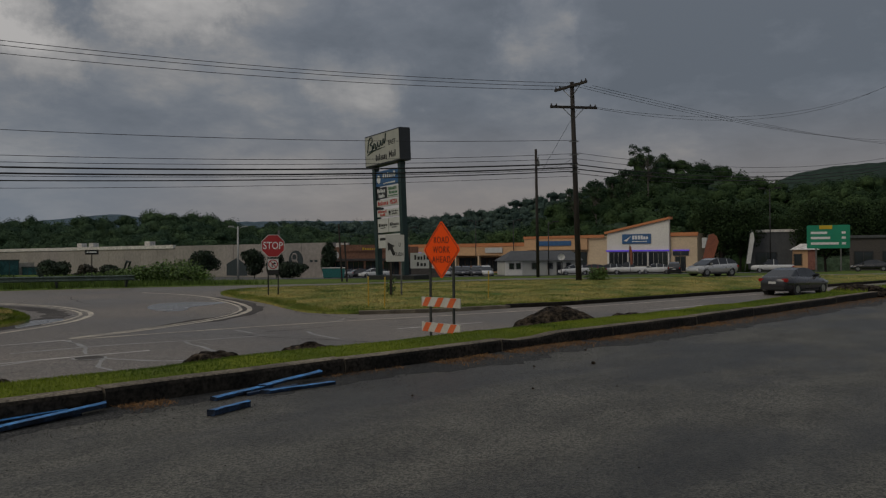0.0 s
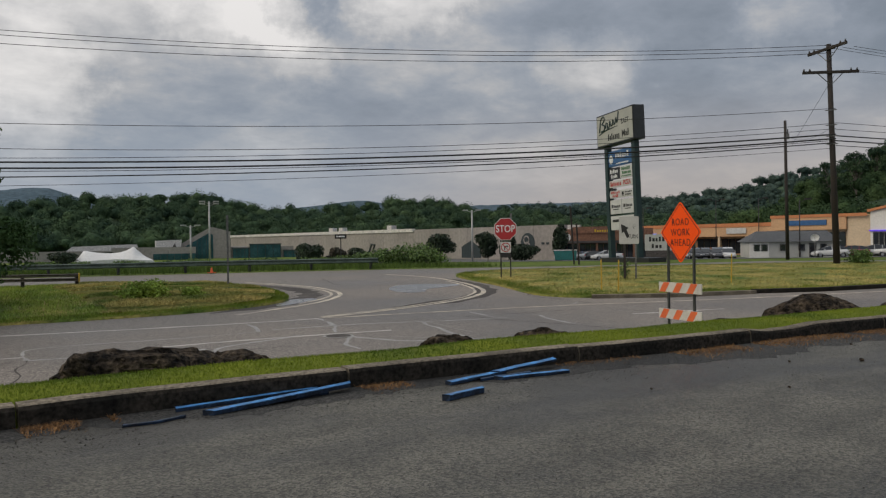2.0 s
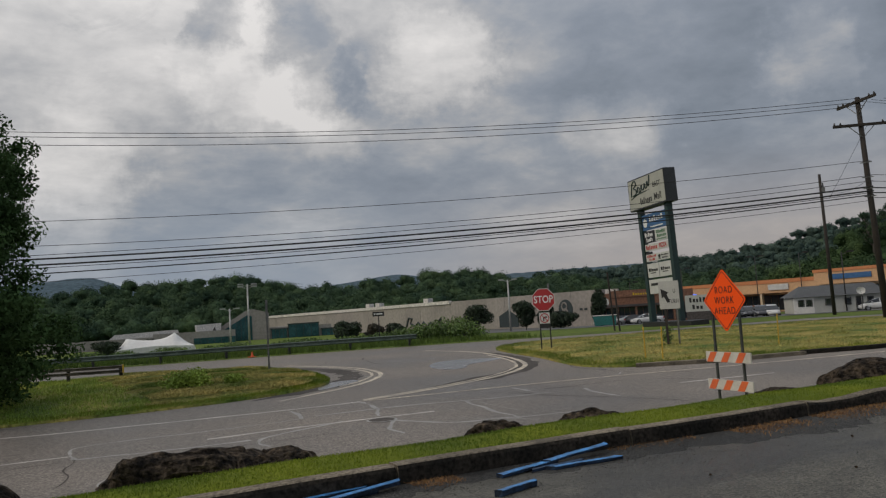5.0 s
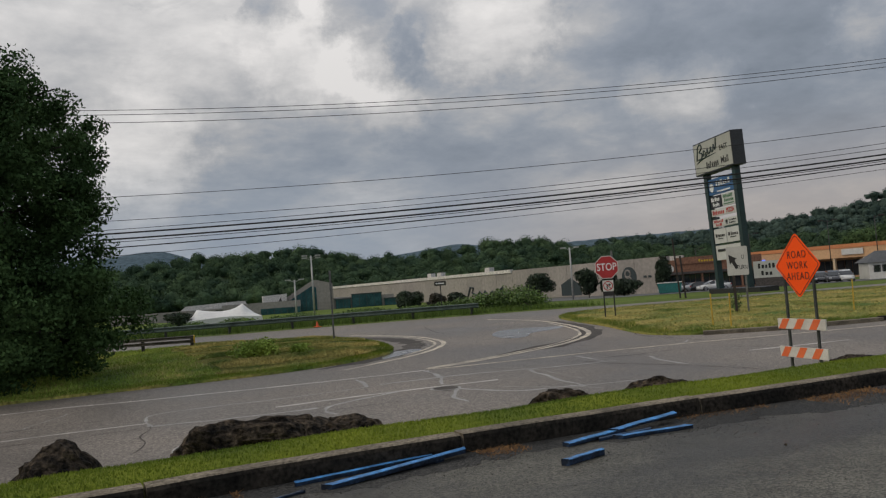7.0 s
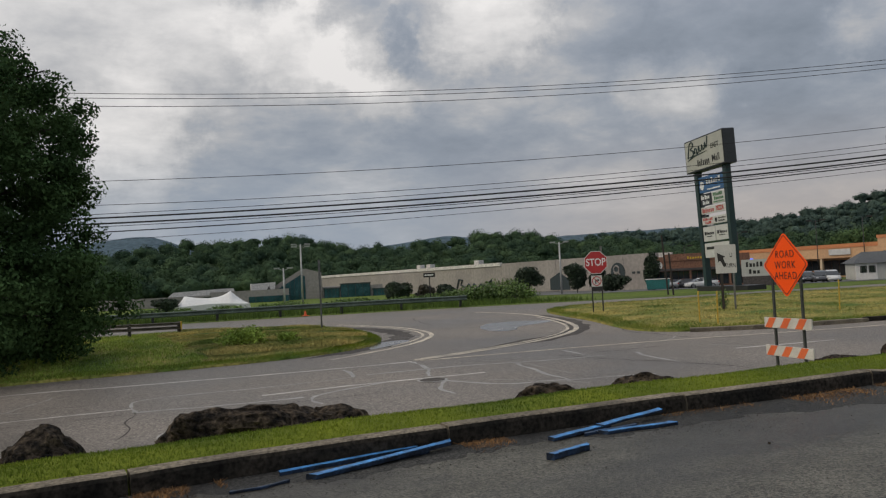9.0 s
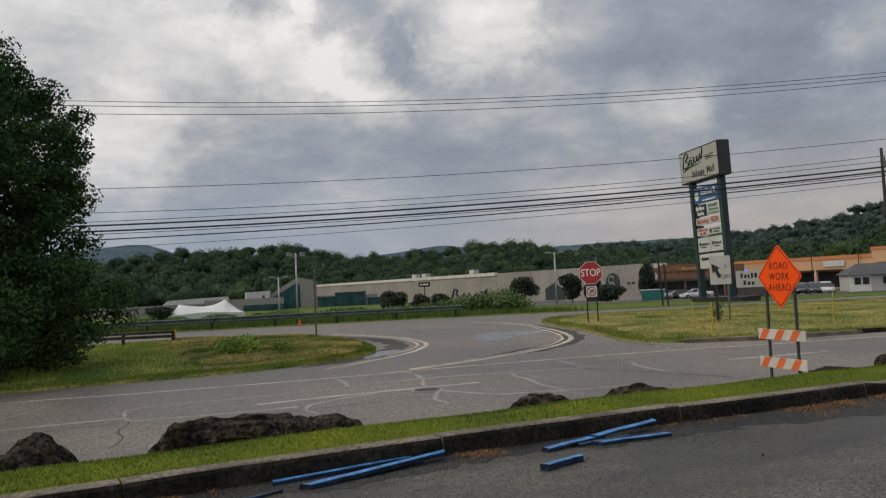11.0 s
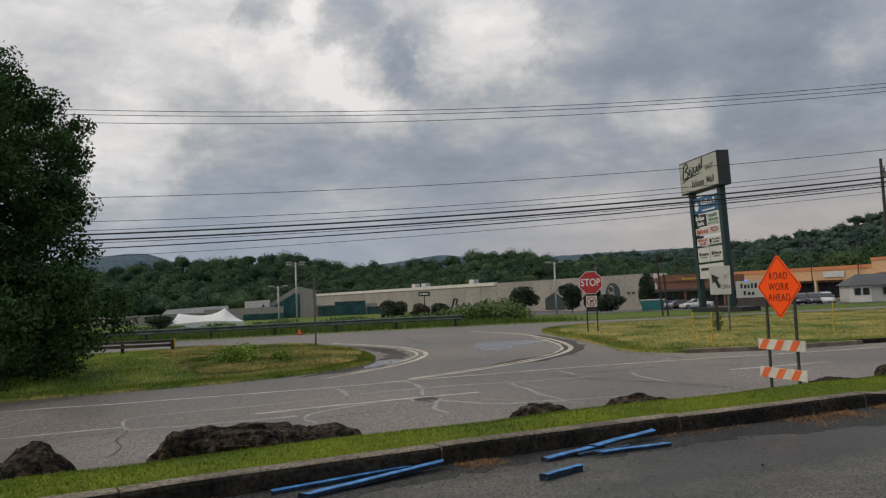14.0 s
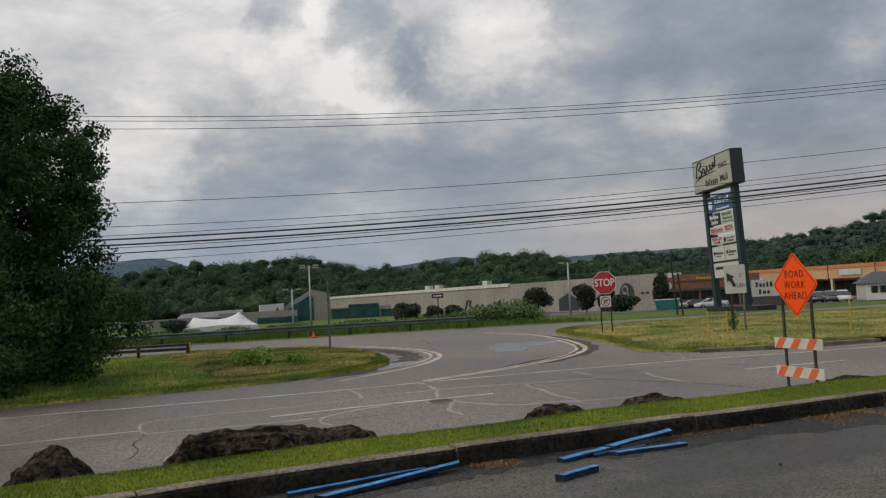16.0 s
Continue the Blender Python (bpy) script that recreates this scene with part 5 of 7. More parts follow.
def window(parent, x0, x1, z0, z1, y, mullions=1, mat="glass", frame_mat="dark_post", nm="window"):
    w = part(nm, Geo().box(x0, x1, y - 0.03, y + 0.03, z0, z0 + 0.08).box(x0, x1, y - 0.03, y + 0.03, z1 - 0.08, z1).box(x0, x0 + 0.08, y - 0.03, y + 0.03, z0 + 0.08, z1 - 0.08).box(x1 - 0.08, x1, y - 0.03, y + 0.03, z0 + 0.08, z1 - 0.08), M[frame_mat], parent)
    for k in range(mullions):
        a = x0 + 0.08 + (x1 - x0 - 0.16) * k / mullions
        b = x0 + 0.08 + (x1 - x0 - 0.16) * (k + 1) / mullions
        part("pane", Geo().box(a + 0.03, b - 0.03, y - 0.012, y + 0.0, z0 + 0.08, z1 - 0.08), M[mat], w)
    return w


# department store: the long wall runs along y at x = 104.5 and faces -x
def face_minus_x(x, y, z):
    return pose(x, y, z, 0, 0, -90)  # local +x runs towards -y


zb = -2.6
ds = building("department_store", face_minus_x(104.5, 108.8, zb), "long windowless concrete department store")
n_p = 24
for i in range(n_p):
    x1 = -i * 7.0
    h = 6.75 if i < 7 else 6.2
    part("wall_panel", Geo().box(x1 - 6.94, x1, 0.0, 0.4, 0, h), M["concrete_wall"], ds, bevel=0.03)
part("roof", Geo().box(-168, 0, 0.55, 12, 5.6, 6.0), M["far_lot"], ds)
part("end_wall", Geo().box(-0.4, 0.0, 0.42, 6, 0, 6.75), M["concrete_wall"], ds)
part("roof_parapet", Geo().box(-168, -49.2, -0.25, 0.5, 6.22, 7.0), M["roof_pale"], ds)
for xx in (-66, -92, -98):
    part("vent", Geo().box(xx, xx + 2.2, 3, 4.5, 6.0, 8.1), M["roof_pale"], ds)
lg = part("wall_emblem", Geo().tube([(-8.6, -0.06, 3.3), (-8.6, 0.02, 3.3)], 2.05, 28), M["dark_mural"], ds, "dark round emblem on the wall")
g = Geo()
for k in range(3):
    cx, cz, rr = ((-8.9, 4.0, 0.72), (-8.75, 2.65, 0.82), (-8.9, 3.3, 0.18))[k]
    g.tube([(cx + rr * math.cos(a), -0.1, cz + rr * math.sin(a)) for a in np.linspace(0, 2 * math.pi, 20)], 0.16, 6)
part("emblem_stroke", g, M["concrete_wall"], lg)
part("wall_lamp", Geo().box(-3.3, -2.6, -0.12, 0.0, 3.1, 3.5), M["dark_mural"], ds)
part("wall_lamp", Geo().box(-4.6, -3.9, -0.12, 0.0, 3.1, 3.5), M["dark_mural"], ds)
part("entrance_mural", Geo().plate([(-30.2, 0.3), (-23.4, 0.3), (-23.4, 2.4), (-26.8, 4.0), (-30.2, 2.7)], -0.05, 0.01), M["dark_mural"], ds, "dark arched mural by the entrance")
scr = [(-96, 1.2), (-94.5, 3.4), (-92.5, 3.2), (-93.5, 2.0), (-90.5, 1.2), (-89, 2.2), (-87.5, 1.2), (-86, 2.2), (-84, 1.1), (-82, 2.1), (-80, 1.2), (-78, 2.2), (-76.5, 3.0), (-76, 1.3)]
part("wall_script", Geo().tube([(x, -0.05, z) for x, z in [(-70 + (q[0] + 96) * 0.85, q[1]) for q in scr]], 0.28, 6), M["dark_mural"], ds, "dark painted script on the wall")

# glazed atrium and low wing of the mall
at = building("mall_atrium", facing(19.8, 76, 215, -3.6), "mall entrance with a sloping concrete gable and teal glass")
part("gable", Geo().plate([(-9.5, 0), (4.8, 0), (4.8, 8.4), (0.4, 9.6), (-0.6, 9.6), (-9.5, 4.5)], 0, 8), M["concrete_wall"], at, bevel=0.05)
part("glazing", Geo().plate([(-8.6, 0.4), (0.2, 0.4), (0.2, 7.6), (-1.0, 8.0), (-8.6, 3.6)], -0.1, -0.02), M["teal_glass"], at, "teal sloping glass wall")
for k in range(7):
    xx = -7.6 + k * 1.2
    part("mullion", Geo().box(xx, xx + 0.1, -0.16, -0.1, 0.4, min(7.4, 4.0 + (xx + 8.6) * 0.55)), M["green_post"], at)
part("side_wing", Geo().box(4.8, 22, 0.5, 12, 0, 4.2), M["concrete_wall"], at)
for x0, x1, h in ((5.4, 9.6, 3.5), (10, 18.4, 4.6), (19.2, 24, 2.8)):
    w = part("shop_glazing", Geo().box(x0, x1, 0.1, 0.48, 0.3, h), M["teal_glass"], at, "teal shop glazing")
    for k in range(5):
        xx = x0 + (x1 - x0) * k / 4
        part("mullion", Geo().box(xx - 0.06, xx + 0.06, 0.02, 0.1, 0.3, h), M["green_post"], w)
    part("fascia", Geo().box(x0 - 0.2, x1 + 0.2, 0.0, 0.5, h, h + 0.35), M["green_post"], w)

lw = building("mall_wing", facing(12.4, 47.5, 211, -3.6), "low plain concrete wing of the mall")
for k in range(7):
    part("wall_panel", Geo().box(-26 + k * 6.8, -26 + k * 6.8 + 6.74, 0, 0.4, 0, 3.7 if k < 4 else 4.4), M["concrete_wall"], lw, bevel=0.03)
part("roof", Geo().box(-26, 21.5, 0.45, 20, 3.2, 3.5), M["far_lot"], lw)
part("roof_hood", Geo().plate([(-9.5, 3.5), (8, 3.5), (7.5, 5.2), (4.5, 5.2), (-8, 4.8)], 6, 9), M["roof_pale"], lw, "pale sloping roof hood")
part("roof_hood", Geo().plate([(12.2, 3.6), (18.5, 3.6), (18.8, 6.3), (12.2, 6.1)], 8, 11), M["roof_pale"], lw, "pale roof hood")
# dark triangular plate standing in for the shade on the pale hood
part("painted_hood_shade", Geo().plate([(16.0, 3.7), (17.6, 3.7), (17.0, 5.4)], 7.9, 7.98), M["dark_wall"], lw)
gl = part("shop_glazing", Geo().box(11, 21.5, -0.15, -0.02, 0.3, 2.7), M["teal_glass"], lw, "teal shop glazing")
for k in range(7):
    part("mullion", Geo().box(11 + k * 1.73, 11.12 + k * 1.73, -0.2, -0.15, 0.3, 2.7), M["green_post"], gl)

# marquee tent
tn = thing("marquee_tent", facing(13.3, 34, 145.5, land_z(34, 145.5)), "white peaked marquee tent", "tent")
g = Geo()
nx, ny = 25, 9
for i in range(nx):
    for j in range(ny):
        u, v = i / (nx - 1), j / (ny - 1)
        rise = along(((0, 0.0), (0.06, 0.55), (0.13, 1.9), (0.22, 1.62), (0.34, 1.38), (0.46, 1.30), (0.58, 1.45), (0.68, 1.85), (0.75, 2.45), (0.82, 1.6), (0.91, 0.6), (1, 0.0)), u)
        z = 1.0 + rise * (1 - abs(2 * v - 1)) ** 0.8
        g.v.append(((u - 0.5) * 13, v * 8 - 1, z))
g.f = [(i * ny + j, (i + 1) * ny + j, (i + 1) * ny + j + 1, i * ny + j + 1) for i in range(nx - 1) for j in range(ny - 1)]
part("canopy", g, M["tent"], tn, smooth=True)
g = Geo()
for i in range(nx):
    u = i / (nx - 1)
    g.v += [((u - 0.5) * 13.4, -1.02 + 0.1 * (i % 2), -0.1), ((u - 0.5) * 13, -1.0, 1.16 - 0.14 * math.cos(2 * math.pi * (u - 0.02)))]
g.f = [(2 * i, 2 * i + 2, 2 * i + 3, 2 * i + 1) for i in range(nx - 1)]
part("side_cloth", g, M["tent"], tn)
for k in range(5):
    part("pole", Geo().tube([(-6.5 + k * 3.25, -0.95, 0), (-6.5 + k * 3.25, -0.95, 1.2)], 0.04, 6), M["steel"], tn)

# brick shops behind the shopping centre sign
bs = building("brick_shops", facing(46.8, 105.7, 99.2, -2.2), "long brown brick row of shops")
part("wall", Geo().box(-7.6, 9, 0, 6, 0, 5.4), M["brick"], bs, bevel=0.04)
part("parapet", Geo().box(-5.0, 3, -0.15, 0.0, 4.6, 5.8), M["brick"], bs)
part("canopy", Geo().box(-7.4, 9, -1.4, 0, 2.9, 3.3), M["dark_wall"], bs)
for k in range(5):
    window(bs, -7.0 + k * 3.2, -4.1 + k * 3.2, 0.3, 2.8, -0.05, 3)
    part("pillar", Geo().box(-7.3 + k * 3.2, -7.0 + k * 3.2, -1.35, -1.05, 0, 2.9), M["brick"], bs)
letter_bars(bs, M["amber"], -1.2, 1.4, 4.85, 5.3, -0.165, 6, 16)
part("round_sign", Geo().plate([(-5.9 + 0.55 * math.cos(a), 3.9 + 0.7 * math.sin(a)) for a in np.linspace(0, 5.9, 16)], -0.2, -0.02), M["white"], bs)
part("shop_sign", Geo().box(4, 7, -0.12, -0.02, 3.6, 4.3), M["white"], bs)
part("roof_unit", Geo().box(2.5, 4.6, 2, 4, 5.4, 6.6), M["dark_wall"], bs)
part("roof_unit", Geo().box(-6, -3.8, 2, 4, 5.4, 6.2), M["roof_pale"], bs)

# shops with an orange fascia, running to the bank
os_ = building("strip_shops", face_minus_x(128, 74, -1.9), "row of peach shops with an orange fascia")
part("wall", Geo().box(-44, 0, 0.6, 16, 0, 4.2), M["peach"], os_)
part("fascia", Geo().box(-44, 0, -1.4, 0.6, 3.4, 5.6), M["peach"], os_, "peach fascia over the walkway")
part("fascia_trim", Geo().box(-44, 0, -1.5, -1.4, 5.1, 5.75), M["orange_band"], os_)
for k in range(8):
    window(os_, -43 + k * 5.3, -38.6 + k * 5.3, 0.3, 3.0, 0.5, 3)
    part("column", Geo().box(-44 + k * 5.6, -43.6 + k * 5.6, -1.3, -0.9, 0, 3.4), M["cream"], os_)
part("shop_sign", Geo().box(-14, -10, -1.62, -1.52, 3.9, 4.9), M["white"], os_)
part("shop_sign", Geo().box(-40.5, -34, -1.6, -1.45, 3.6, 4.2), M["lit_sign"], os_)
part("neon_sign", Geo().box(-32.5, -30, -1.55, -1.45, 3.5, 4.1), M["blue_glow"], os_)

# bank building with a slanting roof
bk = building("bank", face_minus_x(118, 47.7, -1.25), "white bank with a slanting orange roof edge and tall windows")
part("front_wall", Geo().plate([(-10.4, 0), (0, 0), (0, 8.1), (-10.4, 6.1)], 0, 0.5), M["white_wall"], bk)
part("roof_edge", Geo().plate([(-10.7, 6.05), (0.3, 8.15), (0.3, 8.5), (-10.7, 6.4)], -0.35, 0.8), M["orange_band"], bk, "orange sloping roof edge")
part("hall", Geo().box(-10.4, -0.1, 0.52, 12, 0, 5.7), M["white_wall"], bk)
part("neon_band", Geo().box(-10.5, 0.1, -0.22, -0.02, 3.22, 3.42), M["purple"], bk, "purple neon band")
for k in range(3):
    window(bk, -10.0 + k * 3.35, -6.9 + k * 3.35, 0.9, 3.1, -0.03, 4)
sg = part("sign_board", Geo().box(-7.7, -2.9, -0.16, -0.02, 4.45, 5.95), M["panel_blue"], bk, "dark blue sign board")
letter_bars(sg, M["ink_white"], -6.0, -3.2, 5.1, 5.7, -0.17, 6, 15)
bars(sg, M["ink_white"], [(-6.0, -3.5, 4.7, 4.82)], -0.17)
part("sign_symbol", Geo().plate([(-7.4, 4.9), (-6.9, 4.75), (-6.2, 5.6), (-6.8, 5.25)], -0.2, -0.17), M["ink_white"], sg)
part("entrance_wall", Geo().box(0, 4.2, 0.6, 10, 0, 5.9), M["cream"], bk)
part("entrance_trim", Geo().box(0.1, 4.4, 0.4, 0.6, 5.5, 6.05), M["orange_band"], bk)
part("neon_band", Geo().box(0.4, 3.0, 0.45, 0.58, 3.22, 3.42), M["purple"], bk)
window(bk, 0.7, 2.4, 0.1, 2.4, 0.56, 2, nm="glass_door")
window(bk, 0.4, 2.9, 2.5, 3.15, 0.56, 2)
part("side_wing", Geo().box(-26, -10.45, 1.0, 12, 0, 5.6), M["cream"], bk)
part("wing_fascia", Geo().box(-26, -13.9, -0.2, 1.0, 3.6, 5.75), M["peach"], bk, "peach fascia")
part("wing_fascia", Geo().box(-13.85, -10.5, 0.2, 1.0, 0, 5.75), M["cream"], bk)
part("wing_trim", Geo().box(-26.1, -10.75, -0.3, -0.2, 5.5, 5.95), M["orange_band"], bk)
sb = part("sign_board", Geo().box(-23.5, -16.8, -0.34, -0.22, 4.3, 5.1), M["panel_blue"], bk, "blue shop sign board")
for k in range(4):
    window(bk, -26.5 + k * 3.1, -23.8 + k * 3.1, 0.4, 3.2, 0.95, 2)

# small pale house with a grey roof
hs = building("small_house", facing(59.5, 101.5, 60.2, -1.45, -16), "small pale house with a grey shingle roof")
part("wall", Geo().box(-5.6, 5.6, 0, 6, 0, 2.3), M["siding"], hs)
g = Geo()
g.add([(-6.0, -0.5, 2.15), (6.0, -0.5, 2.15), (6.0, 6.5, 2.15), (-6.0, 6.5, 2.15), (-4.2, 3, 3.6), (5.2, 3, 3.6)], [(0, 1, 5, 4), (1, 2, 5), (2, 3, 4, 5), (3, 0, 4), (3, 2, 1, 0)])
part("roof", g, M["shingle"], hs)
part("end_wall", Geo().box(-5.75, -3.2, -0.08, 0, 0.0, 2.1), M["white_wall"], hs, "white end of the wall")
for x0 in (-5.2, -4.2, -1.8, 0.6, 3.4):
    window(hs, x0, x0 + 0.8, 0.9, 1.8, -0.1, 1)
window(hs, 2.0, 2.9, 0.0, 1.9, -0.03, 1, nm="door")

dish = thing("satellite_dish", facing(60.6, 96, 54.1, -1.4), "white satellite dish on a short mast", "satellite dish")
g = Geo()
for i in range(6):
    r_ = 0.5 * i / 5
    for k in range(20):
        a_ = 2 * math.pi * k / 20
        g.v.append((r_ * math.cos(a_), -0.15 * (r_ / 0.5) ** 2, 2.6 + r_ * math.sin(a_) * 0.9))
g.f = [(i * 20 + k, i * 20 + (k + 1) % 20, (i + 1) * 20 + (k + 1) % 20, (i + 1) * 20 + k) for i in range(5) for k in range(20)]
part("reflector", g, M["white"], dish)
part("mast", Geo().tube([(0, 0.05, -0.2), (0, 0.05, 2.6)], 0.06, 8), M["steel"], dish)
part("feed_arm", Geo().tube([(0, 0, 2.2), (0, -0.5, 2.5)], 0.025, 6), M["steel"], dish)

# buildings and signs at the road's right-hand end
db = building("dark_shop", facing(74.6, 126, 34.5, -0.9), "dark flat-roofed shop under trees")
part("wall", Geo().box(-3.6, 5.6, 0, 9, 0, 5.6), M["shingle"], db)
part("roof_edge", Geo().box(-3.8, 5.8, -0.2, 9.2, 5.6, 6.0), M["roof_pale"], db)
window(db, -2.6, 0.5, 0.6, 2.6, -0.03, 2)
ps = building("peach_kiosk", facing(76.6, 116.8, 27.9, -0.8), "small peach and red brick kiosk with a shallow roof")
part("wall", Geo().box(-1.5, 1.5, 0, 4, 0, 2.8), M["peach"], ps)
part("brick_end", Geo().box(0.4, 1.55, -0.06, 0, 0, 2.7), M["red_brick"], ps)
g = Geo()
g.add([(-1.9, -0.4, 2.75), (1.9, -0.4, 2.75), (1.9, 4.4, 2.75), (-1.9, 4.4, 2.75), (-0.5, 2, 3.6), (0.5, 2, 3.6)], [(0, 1, 5, 4), (1, 2, 5), (2, 3, 4, 5), (3, 0, 4), (3, 2, 1, 0)])
part("roof", g, M["roof_pale"], ps)
window(ps, -1.4, -0.3, 0.6, 2.2, -0.03, 1)
rb = building("brick_row", facing(80.6, 121, 17.5, -0.9), "low dark brown row with dark shopfronts")
part("wall", Geo().box(-5.5, 9, 0, 8, 0, 4.4), M["dark_wall"], rb)
part("roof", Geo().box(-5.7, 9.2, -0.3, 8.2, 4.4, 4.75), M["shingle"], rb)
for k in range(4):
    window(rb, -5 + k * 3.4, -2.6 + k * 3.4, 0.3, 2.6, -0.03, 2)
gs = thing("green_guide_sign", facing(77.95, 92.9, 19.75, road_z(92, 12) + 0.4), "large green highway guide sign on two posts", "road sign")
part("panel", Geo().plate(rounded(4.2, 2.5, 0.15, cz=3.2), -0.03, 0.03), M["guide_green"], gs)
part("exit_tab", Geo().box(-0.85, 0.4, -0.06, -0.035, 4.02, 4.42), M["amber"], gs, "amber route panel")
bars(gs, M["ink_white"], [(-1.7, -0.1, 3.5, 3.75), (-1.7, 0.2, 2.95, 3.2), (-1.7, 1.0, 2.35, 2.6), (1.3, 1.7, 3.5, 3.75), (1.3, 1.7, 2.95, 3.2), (1.3, 1.7, 2.35, 2.6)], -0.035)
for px in (-1.2, 1.2):
    part("post", Geo().box(px - 0.08, px + 0.08, 0.03, 0.2, -0.5, 4.2), M["steel"], gs)
wsn = thing("white_shop_sign", facing(70.6, 113, 39.8, -1.0), "white box sign on a post", "sign")
part("panel", Geo().box(-0.9, 0.9, -0.15, 0.15, 3.3, 4.8), M["white"], wsn, bevel=0.02)
part("post", Geo().tube([(0, 0, 0), (0, 0, 3.3)], 0.09, 8), M["steel"], wsn)
FLAGS = ((72.9, 119, "white", 5.3, 0.65, 8, "tall white feather flag on a pole"), (65.4, 108, "flag_brown", 3.4, 0.38, -3, "slim dark red feather flag before the bank"), (69.95, 112, "flag_brown", 5.2, 1.5, 14, "broad leaning brown-red feather flag"))
for az_, rr, mt, hh, wd, lean, lbl in FLAGS:
    fx, fy = polar(rr, az_)
    fl = thing("feather_flag", facing(az_, fx, fy, -1.0) @ pose(0, 0, 0, 0, lean, 0), lbl, "flag", "feather flags")
    part("pole", Geo().tube([(0, 0, 0), (0, 0, hh), (0.4 * wd, 0, hh + 0.3)], 0.03, 6), M["steel"], fl)
    part("cloth", Geo().plate([(0.04, 1.1), (0.9 * wd, 1.2), (wd, hh - 0.6), (0.7 * wd, hh + 0.1), (0.35 * wd, hh + 0.3), (0.04, hh)], -0.015, 0.015), M[mt], fl)
gx, gy = polar(105, 51.0)
gp = thing("ground_sign", facing(51.0, gx, gy, -0.75), "grey shop sign panel near the car park", "sign")
part("panel", Geo().box(-2.2, 2.2, 0, 0.3, 0.6, 2.65), M["grey_sign"], gp)
letter_bars(gp, M["black"], -1.7, 0.3, 1.75, 2.35, -0.005, 5, 13)
letter_bars(gp, M["black"], -1.4, 0.0, 0.9, 1.45, -0.005, 3, 14)
part("emblem", Geo().plate([(1.2 + 0.5 * math.cos(a), 1.7 + 0.55 * math.sin(a)) for a in np.linspace(0, 5.7, 12)], -0.01, -0.002), M["ink_green"], gp)
part("plinth", Geo().box(-2.1, 2.1, -0.05, 0.35, -2.4, 0.6), M["dark_wall"], gp)
dp = thing("dumpster", facing(44.3, 83, 85, land_z(83, 85)), "teal metal dumpster with a pale lid", "dumpster")
part("body", Geo().plate([(-1.5, 0.1), (1.5, 0.1), (1.7, 1.5), (-1.7, 1.5)], 0, 1.6), M["teal"], dp, bevel=0.03)
part("lid", Geo().box(-1.75, 1.75, -0.05, 1.65, 1.5, 1.6), M["roof_pale"], dp)
for pz_, xx in ((0, -1.3), (0, 1.3)):
    part("foot", Geo().box(xx - 0.15, xx + 0.15, 0.1, 1.5, 0.0, 0.1), M["dark_post"], dp)


# ---------------------------------------------------------------- lamp posts
def lamp_post(x, y, h, heads, label, z=None):
    z = land_z(x, y) if z is None else z
    az_ = math.degrees(math.atan2(x, y))
    lp = thing("lamp_post", facing(az_, x, y, z - 0.1), label, "lamp post", "car park lamp posts")
    steel = M["mast" if az_ < 44 else "dark_post"]
    part("mast", Geo().tube([(0, 0, 0), (0, 0, h)], [0.16, 0.12] if az_ < 44 else [0.09, 0.06], 10), steel, lp, smooth=True)
    for k in range(heads):
        s = -1 if k % 2 else 1
        zz = h - 0.1 - 0.35 * (k // 2)
        part("arm", Geo().tube([(0, 0, zz - 0.25), (s * 0.8, 0, zz)], 0.04, 6), steel, lp)
        part("head", Geo().box(min(s * 0.6, s * 1.5), max(s * 0.6, s * 1.5), -0.25, 0.25, zz, zz + 0.2), steel, lp, bevel=0.03)
    return lp


for r, az_, h, hd in ((130, 18.05, 6.4, 2), (130, 19.3, 10.1, 4), (130, 37.7, 8.5, 2), (150, 46.2, 7.6, 1), (160, 47.6, 9, 1), (140, 49.7, 8.8, 1), (150, 54.5, 10.5, 2), (150, 57.2, 10.5, 1), (150, 44.6, 6.5, 1), (118, 59.7, 8, 1)):
    lamp_post(r * math.sin(radians(az_)), r * math.cos(radians(az_)), h, hd, "slim steel car park lamp post")
lamp_post(120 * math.sin(radians(74.5)), 120 * math.cos(radians(74.5)), 11.6, 2, "tall pale floodlight mast", -0.9)
for az_, rr, h in ((44.95, 57, 4.2), (45.3, 55, 2.9)):
    bp = thing("bare_post", facing(az_, rr * math.sin(radians(az_)), rr * math.cos(radians(az_)), land_z(rr * math.sin(radians(az_)), rr * math.cos(radians(az_))) - 0.1) @ pose(0, 0, 0, 0, -3, 0), "thin leaning bare wooden post", "post", "bare posts")
    part("shaft", Geo().tube([(0, 0, 0), (0, 0, h)], 0.06, 8), M["pole"], bp)


